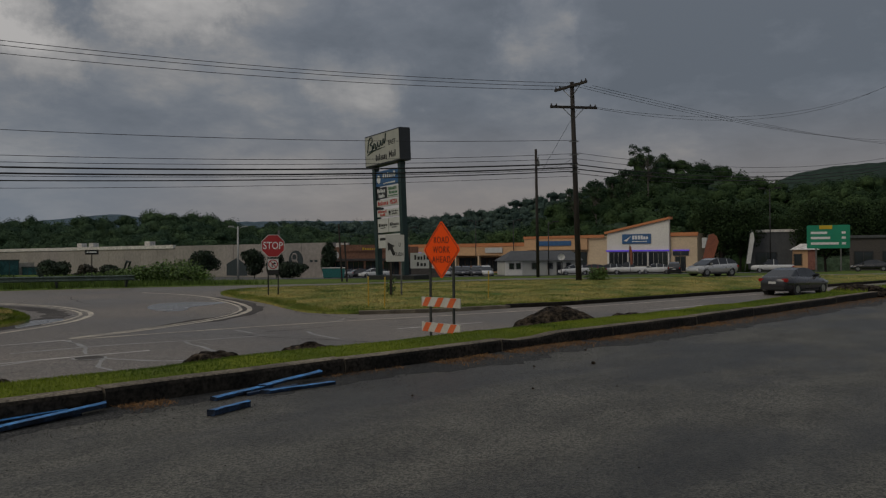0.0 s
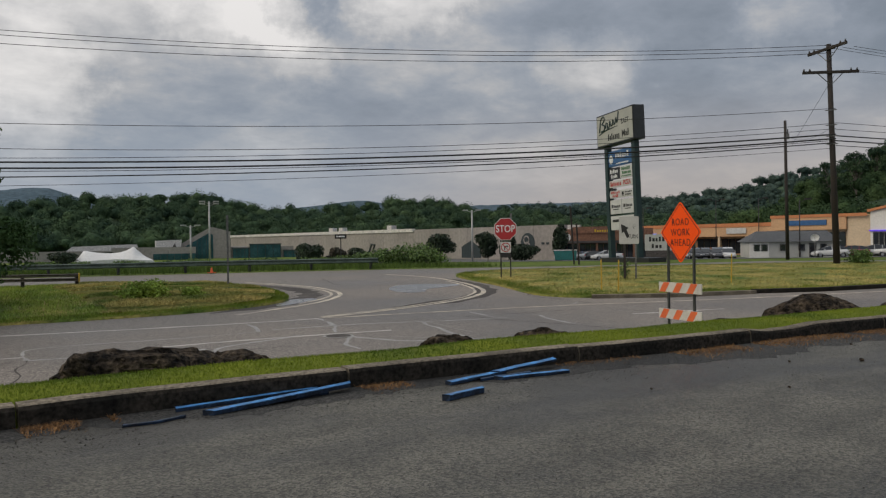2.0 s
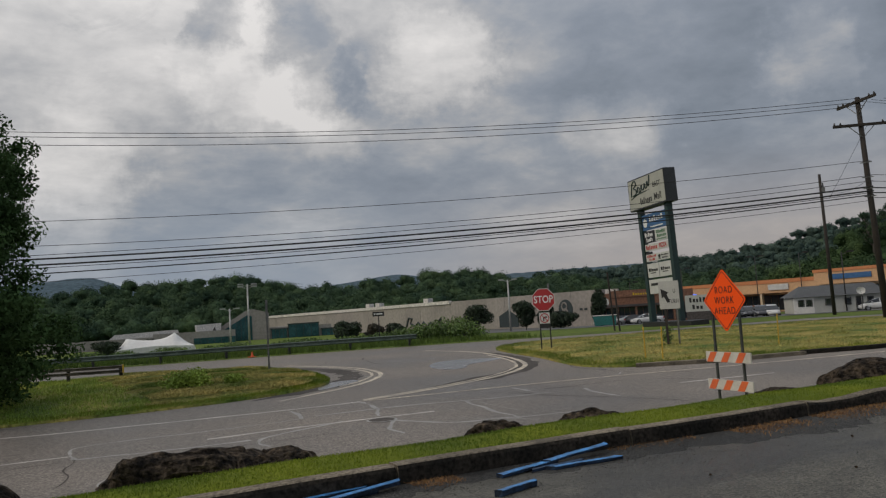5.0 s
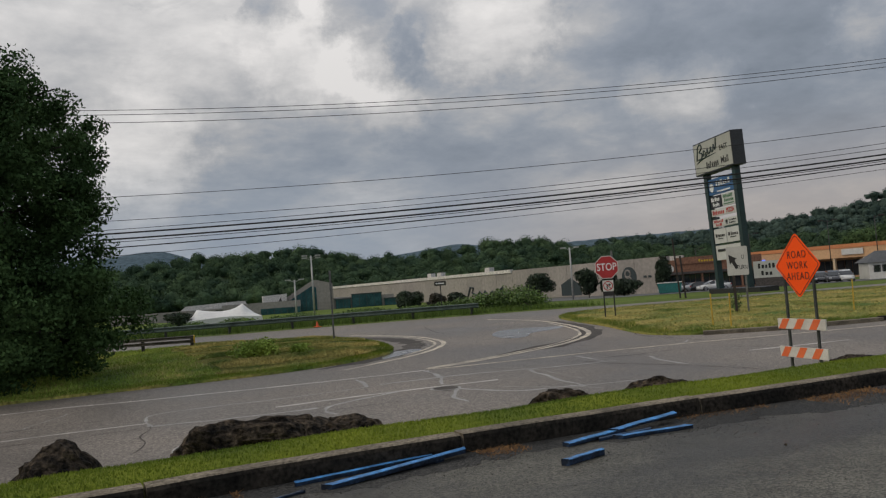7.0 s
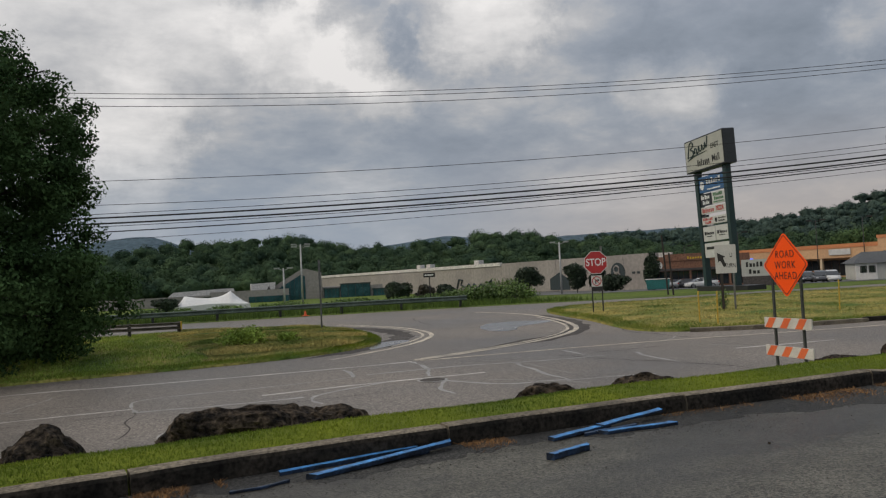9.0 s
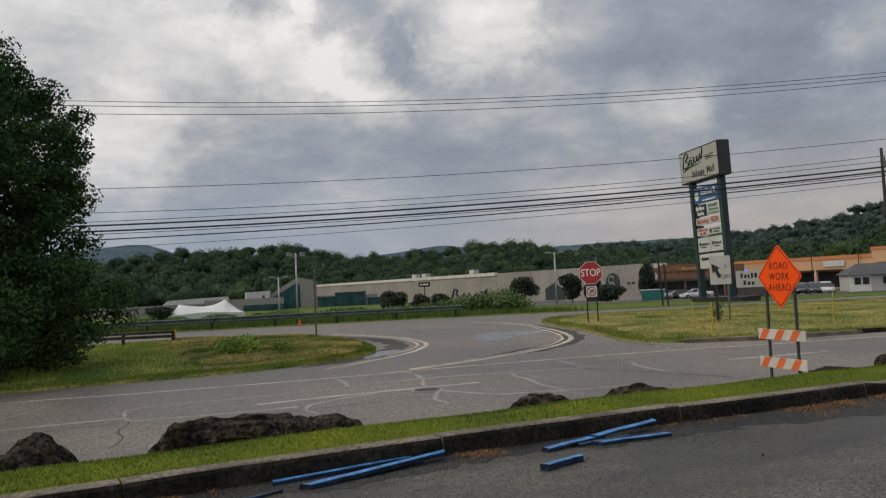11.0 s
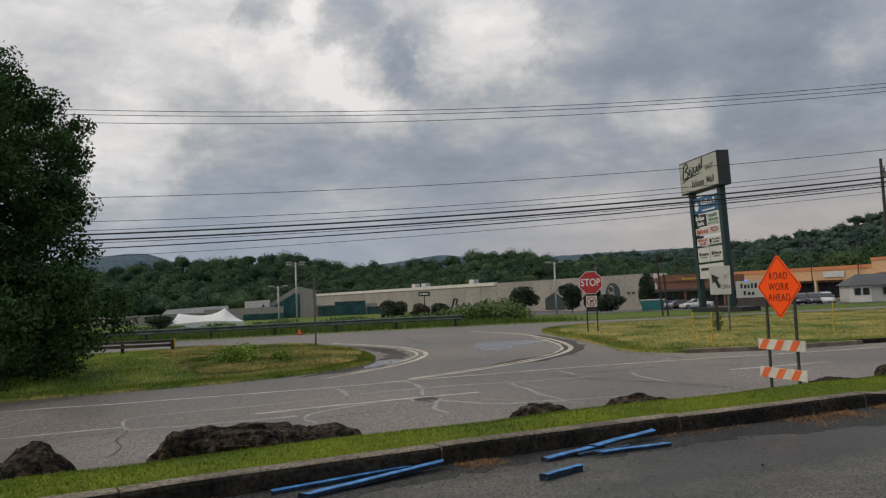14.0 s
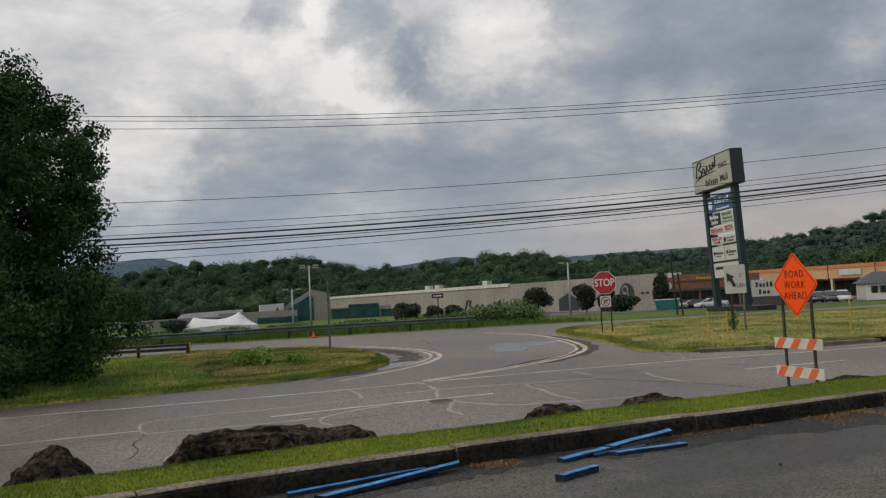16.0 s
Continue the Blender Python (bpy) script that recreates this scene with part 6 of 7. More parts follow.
# ---------------------------------------------------------------- vehicles
def build_car(m, paint, label, kind="sedan", L=4.6, W=1.78, H=1.45, tail_on=True):
    """A car whose nose points along +x, wheels on z = 0."""
    c = thing("car", m, label, "car", "cars")
    ground_clear = 0.2
    if kind == "sedan":
        low = [(-L / 2, 0.5, 0.78), (-L / 2 + 0.08, 0.3, 0.95), (-L / 2 + 0.5, 0.22, 1.0), (-1.0, 0.2, 0.99), (0.0, 0.2, 0.95), (0.9, 0.2, 0.93), (1.5, 0.2, 0.86), (L / 2 - 0.35, 0.22, 0.74), (L / 2 - 0.08, 0.3, 0.62), (L / 2, 0.38, 0.5)]
        roof = [(-L / 2 + 0.45, 0.99), (-1.15, H - 0.12), (-0.7, H - 0.02), (-0.2, H), (0.3, H - 0.05), (0.6, H - 0.16), (1.35, 0.92)]
    elif kind == "hatch":
        low = [(-L / 2, 0.5, 0.85), (-L / 2 + 0.06, 0.3, 1.02), (-L / 2 + 0.4, 0.22, 1.04), (-1.0, 0.2, 1.02), (0.0, 0.2, 0.98), (0.9, 0.2, 0.95), (1.5, 0.2, 0.88), (L / 2 - 0.35, 0.22, 0.78), (L / 2 - 0.08, 0.3, 0.64), (L / 2, 0.4, 0.52)]
        roof = [(-L / 2 + 0.12, 1.02), (-1.75, H - 0.2), (-1.3, H - 0.05), (-0.5, H), (0.2, H - 0.04), (0.6, H - 0.16), (1.45, 0.93)]
    else:  # pickup
        low = [(-L / 2, 0.55, 0.95), (-L / 2 + 0.05, 0.4, 1.02), (-L / 2 + 0.5, 0.35, 1.03), (-1.2, 0.33, 1.03), (-0.2, 0.33, 1.03), (0.9, 0.33, 1.02), (1.6, 0.33, 1.0), (L / 2 - 0.35, 0.35, 0.95), (L / 2 - 0.06, 0.4, 0.85), (L / 2, 0.5, 0.7)]
        roof = [(-0.75, 1.03), (-0.65, H - 0.12), (-0.45, H - 0.02), (0.0, H), (0.4, H - 0.04), (0.6, H - 0.14), (1.25, 1.02)]
    g = Geo()
    k = 8
    for x, z0, z1 in low:
        hw = W / 2 * (1 - 0.28 * max(0, (abs(x) - L / 2 + 0.55) / 0.55) ** 2)
        hh = z1 - z0
        for yy, zz in ((-hw * 0.86, z0), (-hw, z0 + hh * 0.3), (-hw, z0 + hh * 0.65), (-hw * 0.9, z1), (hw * 0.9, z1), (hw, z0 + hh * 0.65), (hw, z0 + hh * 0.3), (hw * 0.86, z0)):
            g.v.append((x, yy, zz))
    n = len(low)
    g.f = [(i * k + j, (i + 1) * k + j, (i + 1) * k + (j + 1) % k, i * k + (j + 1) % k) for i in range(n - 1) for j in range(k)] + [tuple(range(k)), tuple((n - 1) * k + j for j in range(k - 1, -1, -1))]
    body = part("body", g, paint, c, smooth=True)
    g, gg = Geo(), Geo()
    for i, (x, z) in enumerate(roof):
        hw = W / 2 * (0.9 - 0.22 * (z - 0.92) / (H - 0.92))
        for yy in (-hw, hw):
            g.v.append((x, yy, z))
    g.f = [(2 * i, 2 * i + 1, 2 * i + 3, 2 * i + 2) for i in range(1, len(roof) - 2)]
    roof_ob = part("roof", g, paint, c, smooth=True)
    ws = Geo()
    ws.add([g.v[-4], g.v[-3], g.v[-1], g.v[-2]], [(0, 1, 2, 3)])
    part("windscreen", ws, M["car_glass"], c)
    part("rear_window", Geo().add([g.v[0], g.v[1], g.v[3], g.v[2]], [(0, 1, 2, 3)]), M["car_glass"], c)
    for sgn in (0, 1):
        side = [g.v[2 * i + sgn] for i in range(len(roof))]
        part("side_window", Geo().add(side, [tuple(range(len(side)))]), M["car_glass"], c)
        ys = -1 if sgn == 0 else 1
        for xp in ((-0.15,) if kind == "pickup" else (-0.95, -0.05)):
            zt = float(np.interp(xp, [p[0] for p in roof], [p[1] for p in roof]))
            hb, ht = W / 2 * 0.905, W / 2 * (0.9 - 0.22 * (zt - 0.92) / (H - 0.92)) + 0.008
            part("pillar", Geo().add([(xp - 0.05, ys * hb, 0.94), (xp + 0.05, ys * hb, 0.94), (xp + 0.04, ys * ht, zt), (xp - 0.04, ys * ht, zt)], [(0, 1, 2, 3)]), paint, c)
        part("mirror", Geo().box(0.75, 0.95, ys * W / 2 * 0.95 - 0.09, ys * W / 2 * 0.95 + 0.09, 0.98, 1.12), paint, c, bevel=0.03)
        part("tail_light", Geo().box(-L / 2 + 0.02, -L / 2 + 0.22, ys * W * 0.36 - 0.16, ys * W * 0.36 + 0.16, 0.72, 0.90), M["tail"], c, bevel=0.03)
        part("headlight", Geo().box(L / 2 - 0.38, L / 2 - 0.06, ys * W * 0.34 - 0.17, ys * W * 0.34 + 0.17, 0.58, 0.72), M["head"], c, bevel=0.03)
        part("sill", Geo().box(-0.85, 0.95, ys * W / 2 * 0.96 - 0.03, ys * W / 2 * 0.96 + 0.03, 0.2, 0.3), M["plastic"], c)
        for xw in (-L * 0.29, L * 0.305):
            y0 = ys * (W / 2 - 0.02)
            wh = part("wheel", Geo().tube([(xw, y0 - ys * 0.2, 0.325), (xw, y0 - ys * 0.02, 0.325), (xw, y0 + ys * 0.02, 0.325)], [0.325, 0.325, 0.29], 20), M["tyre"], c)
            part("rim", Geo().tube([(xw, y0 - ys * 0.02, 0.325), (xw, y0 + ys * 0.028, 0.325)], [0.21, 0.19], 14), M["rim"], wh)
            part("arch", Geo().tube([(xw, y0 - ys * 0.3, 0.34), (xw, y0 + ys * 0.012, 0.34)], 0.375, 20), M["plastic"], wh)
    part("number_plate", Geo().box(-L / 2 - 0.02, -L / 2 + 0.02, -0.2, 0.2, 0.62, 0.74), M["white"], c)
    part("bumper", Geo().box(-L / 2 - 0.01, -L / 2 + 0.2, -W * 0.38, W * 0.38, 0.3, 0.45), M["plastic"], c, bevel=0.03)
    return c


def on_road(x, y, az):
    """On the carriageway, nose towards the azimuth az, tilted with the road."""
    return pose(x, y, road_z(x, y) + 0.0, 0, 0, 90 - az)


build_car(on_road(46.0, 11.4, 104), M["charcoal"], "charcoal grey sedan driving along the near road")
build_car(on_road(66.3, 23.0, 297), M["silver"], "silver hatchback on the far road", "hatch", 4.5, 1.78, 1.5)


def parked(az, r, heading, paint, label, kind="sedan", L=4.6, H=1.45, dz=0.0):
    x, y = r * math.sin(radians(az)), r * math.cos(radians(az))
    build_car(pose(x, y, land_z(x, y) + dz, 0, 0, 90 - heading), M[paint], label, kind, L, 1.8, H)


parked(65.3, 113, 340, "car_white", "white pickup truck parked before the bank", "pickup", 5.2, 1.75)
parked(67.1, 113, 330, "car_white", "white sedan parked before the bank")
parked(68.35, 113, 70, "car_black", "black estate car parked before the bank", "hatch", 4.6, 1.65)
parked(62.6, 113, 320, "car_red", "maroon car parked by the small house", "hatch", 4.4, 1.5)
parked(61.5, 112, 320, "car_white", "white car parked by the small house", "hatch", 4.4, 1.5)
parked(63.9, 114, 320, "silver", "grey car parked before the bank", "hatch", 4.4, 1.55)
parked(71.4, 112, 100, "car_black", "black car parked by the shop sign", "hatch", 4.5, 1.6)
parked(74.6, 113, 340, "car_white", "white pickup truck parked by the dark shop", "pickup", 5.2, 1.75)
parked(80.4, 112, 350, "car_black", "dark car parked by the brick row", "sedan")
for k, (az_, pt) in enumerate(((53.1, "car_black"), (53.8, "car_black"), (54.5, "charcoal"), (52.4, "silver"), (55.2, "car_white"), (51.7, "charcoal"))):
    parked(az_, 118 + 2 * (k % 2), 225, pt, {"car_black": "black car in the car park row", "charcoal": "dark grey car in the car park row", "silver": "silver car in the car park row", "car_white": "white car in the car park row"}[pt], "hatch", 4.5, 1.6)
for az_, r, pt, lb in ((45.4, 128, "car_blue", "dark blue car in the car park"), (46.1, 124, "car_black", "black car in the car park"), (44.6, 122, "silver", "pale car in the car park"), (47.2, 118, "car_white", "white car by the shopping centre sign"), (46.6, 140, "car_black", "dark car before the brick shops")):
    parked(az_, r, 300, pt, lb)

# car park surfaces beyond the grass
lot2 = Geo()
nx, ny = 26, 30
xs2, ys2 = np.linspace(70, 127, nx), np.linspace(24, 140, ny)
for x in xs2:
    for y in ys2:
        lot2.v.append((x, y, land_z(x, y) + 0.05))
for i in range(nx - 1):
    for j in range(ny - 1):
        cx, cy = (xs2[i] + xs2[i + 1]) / 2, (ys2[j] + ys2[j + 1]) / 2
        if math.hypot(cx, cy) > 103 and cx > 62 and not (cx > 104 and cy > 108):
            lot2.f.append((i * ny + j, (i + 1) * ny + j, (i + 1) * ny + j + 1, i * ny + j + 1))
structure("car_park", lot2, M["far_lot"], "wide asphalt car park before the shops", True, "pavement")


# ---------------------------------------------------------------- plants
rng = np.random.default_rng(7)


def leaf_quads(centres, size, normals=None, jitter=0.9):
    """Small leaf-shaped quads at the centres, turned at random."""
    n = len(centres)
    a = rng.normal(size=(n, 3))
    if normals is not None:
        a = a * jitter + normals
    a /= np.linalg.norm(a, axis=1)[:, None] + 1e-9
    t = np.cross(a, rng.normal(size=(n, 3)))
    t /= np.linalg.norm(t, axis=1)[:, None] + 1e-9
    b = np.cross(a, t)
    s = (size * rng.uniform(0.6, 1.3, n))[:, None]
    vs = np.stack([centres - t * s, centres - b * s * 0.55 + t * s * 0.1, centres + t * s, centres + b * s * 0.55 + t * s * 0.1], 1).reshape(-1, 3)
    return vs, np.arange(4 * n).reshape(-1, 4)


def blob_points(n, centre, radii, shell=0.35):
    p = rng.normal(size=(n, 3))
    p /= np.linalg.norm(p, axis=1)[:, None]
    r = 1 - shell * rng.random(n) ** 1.5
    return centre + p * r[:, None] * radii, p


def crown(clumps, per, size, shell=0.6):
    cs, ns = [], []
    for c, r in clumps:
        p, nn = blob_points(int(per * r[0] * r[0]), np.array(c), np.array(r), shell)
        cs.append(p)
        ns.append(nn)
    return leaf_quads(np.concatenate(cs), size, np.concatenate(ns) * 0.7)


def limb(g, a, b, r0, r1, bend=0.3, n=6):
    a, b = Vector(a), Vector(b)
    off = Vector((random.uniform(-1, 1), random.uniform(-1, 1), random.uniform(-0.3, 0.6))) * bend
    pts = [a.lerp(b, k / n) + off * math.sin(math.pi * k / n) for k in range(n + 1)]
    g.tube(pts, [r0 + (r1 - r0) * k / n for k in range(n + 1)], 8)


# the large maple on the verge
TX, TY = -1.2, 31.5
tz = mound(VERGE, TX, TY, 0.12, 1.5)
mp = thing("maple_tree", pose(TX, TY, tz), "large dark green maple with branches down to the grass", "tree")
MAPLE = [(0, 3.7), (0.5, 4.5), (1.3, 5.1), (2.4, 5.6), (3.2, 5.9), (4.1, 5.3), (4.8, 4.6), (5.5, 5.4), (6.6, 5.3), (7.4, 4.8), (8.3, 5.0), (9.2, 4.7), (9.9, 3.6), (10.4, 2.2), (10.9, 0.8)]
g = Geo()
limb(g, (0, 0, -0.2), (0.1, 0, 5.5), 0.36, 0.22, 0.2)
limb(g, (0.1, 0, 5.4), (0.2, 0.2, 10.3), 0.22, 0.05, 0.3)
tips = []
for k in range(34):
    a = 2.4 * k + 0.5
    z0 = 1.0 + 0.255 * k
    reach = (along(MAPLE, z0 + 0.6) - 0.7) * random.uniform(0.75, 1.0)
    tip = (reach * math.cos(a), reach * math.sin(a), z0 + random.uniform(0.0, 1.2))
    limb(g, (0.1, 0, z0), tip, 0.10, 0.025, 0.4)
    tips.append(tip)
part("trunk", g, M["bark"], mp, smooth=True)
clumps = []
for x, y, z in tips:
    for f in (1.0, 0.72, 0.45):
        clumps.append(((x * f + random.uniform(-0.5, 0.5), y * f + random.uniform(-0.5, 0.5), z + random.uniform(-0.6, 0.7)), (random.uniform(0.75, 1.15), random.uniform(0.75, 1.15), random.uniform(0.55, 0.9))))
for k in range(330):
    a, z = random.uniform(0, 6.28), 0.15 + 10.05 * random.random() ** 1.25
    lim = along(MAPLE, z) - 0.35
    rr = lim * math.sqrt(random.uniform(0.35, 1.0))
    wd = random.uniform(0.45, 0.95)
    clumps.append(((rr * math.cos(a), rr * math.sin(a), z), (wd, wd, wd * random.uniform(0.5, 0.8))))
vs, fs = crown(clumps, 700, 0.078, 0.9)
part("crown", raw_mesh("crown", vs, fs, M["leaf"]), None, mp)


def shrub(x, y, z, w, h, mat, label, name="shrub", n=900, trunk=0.0, size=0.16):
    sh = thing(name, pose(x, y, z), label, "tree" if trunk else "shrub", "plants by the mall")
    cl = []
    for k in range(14):
        a = random.uniform(0, 6.28)
        rr = w * 0.5 * random.uniform(0.2, 0.62)
        zc = random.uniform(0.16, 0.76)
        cl.append(((rr * math.cos(a), rr * math.sin(a), trunk + (h - trunk) * zc), (w * random.uniform(0.24, 0.36),) * 2 + ((h - trunk) * random.uniform(0.2, 0.28),)))
    per = n / max(1e-6, sum(c[1][0] ** 2 for c in cl))
    vs, fs = crown(cl, per, size, 0.8)
    part("crown", raw_mesh("crown", vs, fs, M[mat]), None, sh)
    g = Geo()
    limb(g, (0, 0, -0.1 if trunk == 0 else -0.2), (0, 0, trunk + h * 0.25), 0.02 * w, 0.015 * w, 0.1)
    for k in range(4):
        c = cl[k][0]
        limb(g, (0, 0, trunk * 0.8 + 0.1), c, 0.02 * w, 0.008 * w, 0.1)
    part("trunk", g, M["bark"], sh)
    return sh


for az_, r, w, h, mt, lb, tr in ((26.1, 140, 4.6, 3.7, "shrub", "dark rounded shrub before the mall wall", 0), (28.0, 140, 3.6, 2.9, "shrub_red", "bronze-leaved shrub before the mall wall", 0), (29.5, 141, 3.8, 2.7, "shrub", "dark low shrub before the mall wall", 0),
                                 (35.4, 140, 5.0, 5.2, "shrub", "dense round clipped tree before the mall wall", 0.9), (38.8, 140, 4.0, 5.4, "shrub", "slim clipped tree before the mall wall", 0.9), (40.3, 141, 3.0, 5.0, "shrub", "slim clipped tree before the mall wall", 0.8),
                                 (41.2, 139, 5.2, 3.2, "shrub", "dark spreading shrub before the mall wall", 0), (43.95, 136, 2.6, 6.4, "shrub", "narrow dark tree at the store's corner", 0.5), (10.0, 150, 4.6, 2.9, "shrub", "dark rounded shrub beside the tent", 0), (12.8, 160, 3.5, 3.0, "shrub", "dark shrub behind the tent", 0)):
    x, y = polar(r, az_)
    shrub(x, y, land_z(x, y), w, h, mt, lb, "small_tree" if tr else "shrub", 6000, tr, 0.21)
for az_, r, w, h in ((30.2, 62, 2.6, 1.2), (31.4, 60, 3.0, 1.4), (32.6, 60, 3.2, 1.7), (33.7, 60, 3.4, 1.9), (34.8, 58, 2.8, 1.4), (27.5, 62, 2.6, 0.9), (25.0, 63, 2.6, 1.0), (22.8, 62, 2.4, 1.0), (20.4, 63, 2.6, 0.9), (17.8, 64, 2.2, 0.9), (15.2, 64, 2.4, 0.8), (24.0, 70, 3.5, 1.4), (21.5, 72, 3.2, 1.2), (19.0, 74, 3.6, 1.3), (16.5, 74, 3.2, 1.2), (13.8, 76, 3.4, 1.2), (11.0, 76, 3.0, 1.3), (26.4, 70, 3.4, 1.3), (28.8, 68, 3.4, 1.5), (9.0, 74, 3.2, 1.3), (18.2, 95, 4.5, 1.6), (22.5, 92, 4.5, 1.5), (14.0, 98, 4.5, 1.4)):
    x, y = polar(r, az_)
    shrub(x, y, land_z(x, y), w, h * (1.0 if 30 < az_ < 36 else 0.7), "bush", "bright green weedy bush behind the guardrail", "bush", 1400, 0, 0.10)
x, y = 49.6, 25.0
shrub(x, y, mound(ISLAND, x, y, 0.18, 1.6), 1.7, 1.0, "bush", "leafy bush at the foot of the utility pole", "bush", 1500, 0, 0.07)
shrub(8.4, 31.0, mound(VERGE, 8.4, 31.0, 0.12, 1.5), 2.0, 0.75, "rank", "green clump of weeds in the cut grass", "weed_clump", 2600, 0, 0.06)
shrub(10.0, 30.6, mound(VERGE, 10.0, 30.6, 0.12, 1.5), 1.0, 0.45, "rank", "green clump of weeds in the cut grass", "weed_clump", 900, 0, 0.05)
shrub(28.9, 25.6, mound(ISLAND, 28.9, 25.6, 0.18, 1.6), 0.7, 0.95, "bush", "leafy weed at the sign's posts", "weed_clump", 260, 0, 0.06)
for az_, r, w, h, lb in ((71.4, 130, 10, 11.5, "dark broad tree beside the bank"), (72.6, 132, 8, 10, "dark broad tree beside the bank"), (75.4, 135, 8, 9, "dark tree over the flat-roofed shop"), (77.8, 128, 9.5, 10.2, "dark tree behind the green sign"), (80.0, 140, 9, 10.5, "dark tree behind the brick row"), (82.5, 145, 9, 12, "dark tree behind the brick row")):
    x, y = polar(r, az_)
    shrub(x, y, -1.0, w, h, "leaf_dark", lb, "roadside_tree", 11000, 2.0, 0.20)

# ridge line: azimuth, tangent of its height over the eye
RIDGE = [(-30, 0.05), (0, 0.048), (8.3, 0.0505), (11.0, 0.058), (16.0, 0.0585), (19.1, 0.059), (22.1, 0.047), (26.0, 0.0435), (28.7, 0.0465), (32.2, 0.054), (36.6, 0.050), (38.2, 0.038), (40.6, 0.049), (44.0, 0.0455), (49.3, 0.050), (53.0, 0.056), (56.2, 0.061), (57.5, 0.0708), (60.5, 0.080), (62.4, 0.082), (65.0, 0.100), (66.3, 0.124), (67.7, 0.121), (69.0, 0.112), (70.8, 0.110), (72.9, 0.094), (75.1, 0.080), (79, 0.085), (85, 0.09), (100, 0.08), (130, 0.06)]


def ridge(az_):
    return along(RIDGE, az_)


def woodland(name, az0, az1, r0, r1, rows, gap, rad, label, leaves, fac, size, mat="leaf_far"):
    """Rows of many-lobed crowns that climb towards the ridge line: small leaves over rough dark lobes."""
    core_v, core_f, pts, nrm = [], [], [], []
    bm = bmesh.new()
    bmesh.ops.create_icosphere(bm, subdivisions=2, radius=1.0)
    base_v = np.array([v.co[:] for v in bm.verts])
    base_f = np.array([[v.index for v in f.verts] for f in bm.faces])
    bm.free()
    stretch = np.where(base_v[:, 2:] < 0, 2.6, 1.0)
    tall = np.concatenate([np.ones((len(base_v), 2)), stretch], 1)
    count = 0
    for k in range(rows):
        r = r0 + (r1 - r0) * k / (rows - 1)
        step = math.degrees(gap / r)
        a = az0 + rng.uniform(0, step)
        while a < az1:
            rr = r + rng.uniform(-0.4, 0.4) * (r1 - r0) / rows
            e = ridge(a) * along(fac, a)
            top = 1.65 + rr * e * (0.30 + 0.70 * (k / (rows - 1)) ** 0.8) + rng.uniform(-1.4, 0.9) * rad / 7
            top = max(top, rng.uniform(4.5, 8))
            w = rad * rng.uniform(0.7, 1.2)
            h = w * rng.uniform(0.9, 1.2)
            x, y = polar(rr, a)
            lobes = [(np.array([x, y, top - h * 0.62]), np.array([w * 0.62, w * 0.62, h * 0.62]))]
            for q in range(8):
                b, up_ = rng.uniform(0, 2 * math.pi), rng.uniform(-0.25, 0.75)
                rad_ = w * rng.uniform(0.28, 0.46)
                out = w * 0.66 * math.sqrt(max(0.05, 1 - up_ * up_))
                lobes.append((np.array([x + out * math.cos(b), y + out * math.sin(b), top - h * 0.78 + h * 0.48 * up_]), np.array([rad_, rad_, rad_ * 0.85])))
            for n_, (c, rd) in enumerate(lobes):
                fq, ph = rng.uniform(2.5, 5.0), rng.uniform(0, 6, 3)
                wob = 1 + 0.08 * np.sin(base_v * fq + ph).sum(1)
                core_v.append(c + base_v * wob[:, None] * rd * 0.74 * (tall if n_ == 0 else 1.0))
                core_f.append(base_f + count)
                count += len(base_v)
                m_ = leaves // 3 if n_ == 0 else leaves // 12
                p = rng.normal(size=(m_, 3))
                p[:, 2] = np.abs(p[:, 2]) - 0.3
                p /= np.linalg.norm(p, axis=1)[:, None]
                pts.append(c + p * ((1 + 0.08 * np.sin(p * fq + ph).sum(1)) * rng.uniform(0.72, 1.14, m_))[:, None] * rd)
                nrm.append(p)
            a += step * rng.uniform(0.75, 1.25)
    body = Geo()
    azs = np.arange(az0, az1 + 0.1, 0.7)
    for a in azs:
        for k in range(-1, rows + 1):
            f = min(max(k, 0), rows - 1) / (rows - 1)
            r = r0 + (r1 - r0) * f + (k == rows) * 20
            x, y = polar(r, a)
            high = 1.65 + r * ridge(a) * along(fac, a) * (0.30 + 0.70 * f ** 0.8) - rad * 1.05
            body.v.append((x, y, high if 0 <= k < rows else -6))
    nb = rows + 2
    body.f = [(i * nb + j, (i + 1) * nb + j, (i + 1) * nb + j + 1, i * nb + j + 1) for i in range(len(azs) - 1) for j in range(nb - 1)]
    ob = thing(name, pose(0, 0, 0), label, "woodland", kind="stuff")
    part("slope", body, M["leaf_deep"], ob, smooth=True)
    part("shade", raw_mesh("shade", np.concatenate(core_v), np.concatenate(core_f), M[mat]), None, ob)
    vs, fs = leaf_quads(np.concatenate(pts), size, np.concatenate(nrm), 0.4)
    part("leaves", raw_mesh("leaves", vs, fs, M[mat]), None, ob)


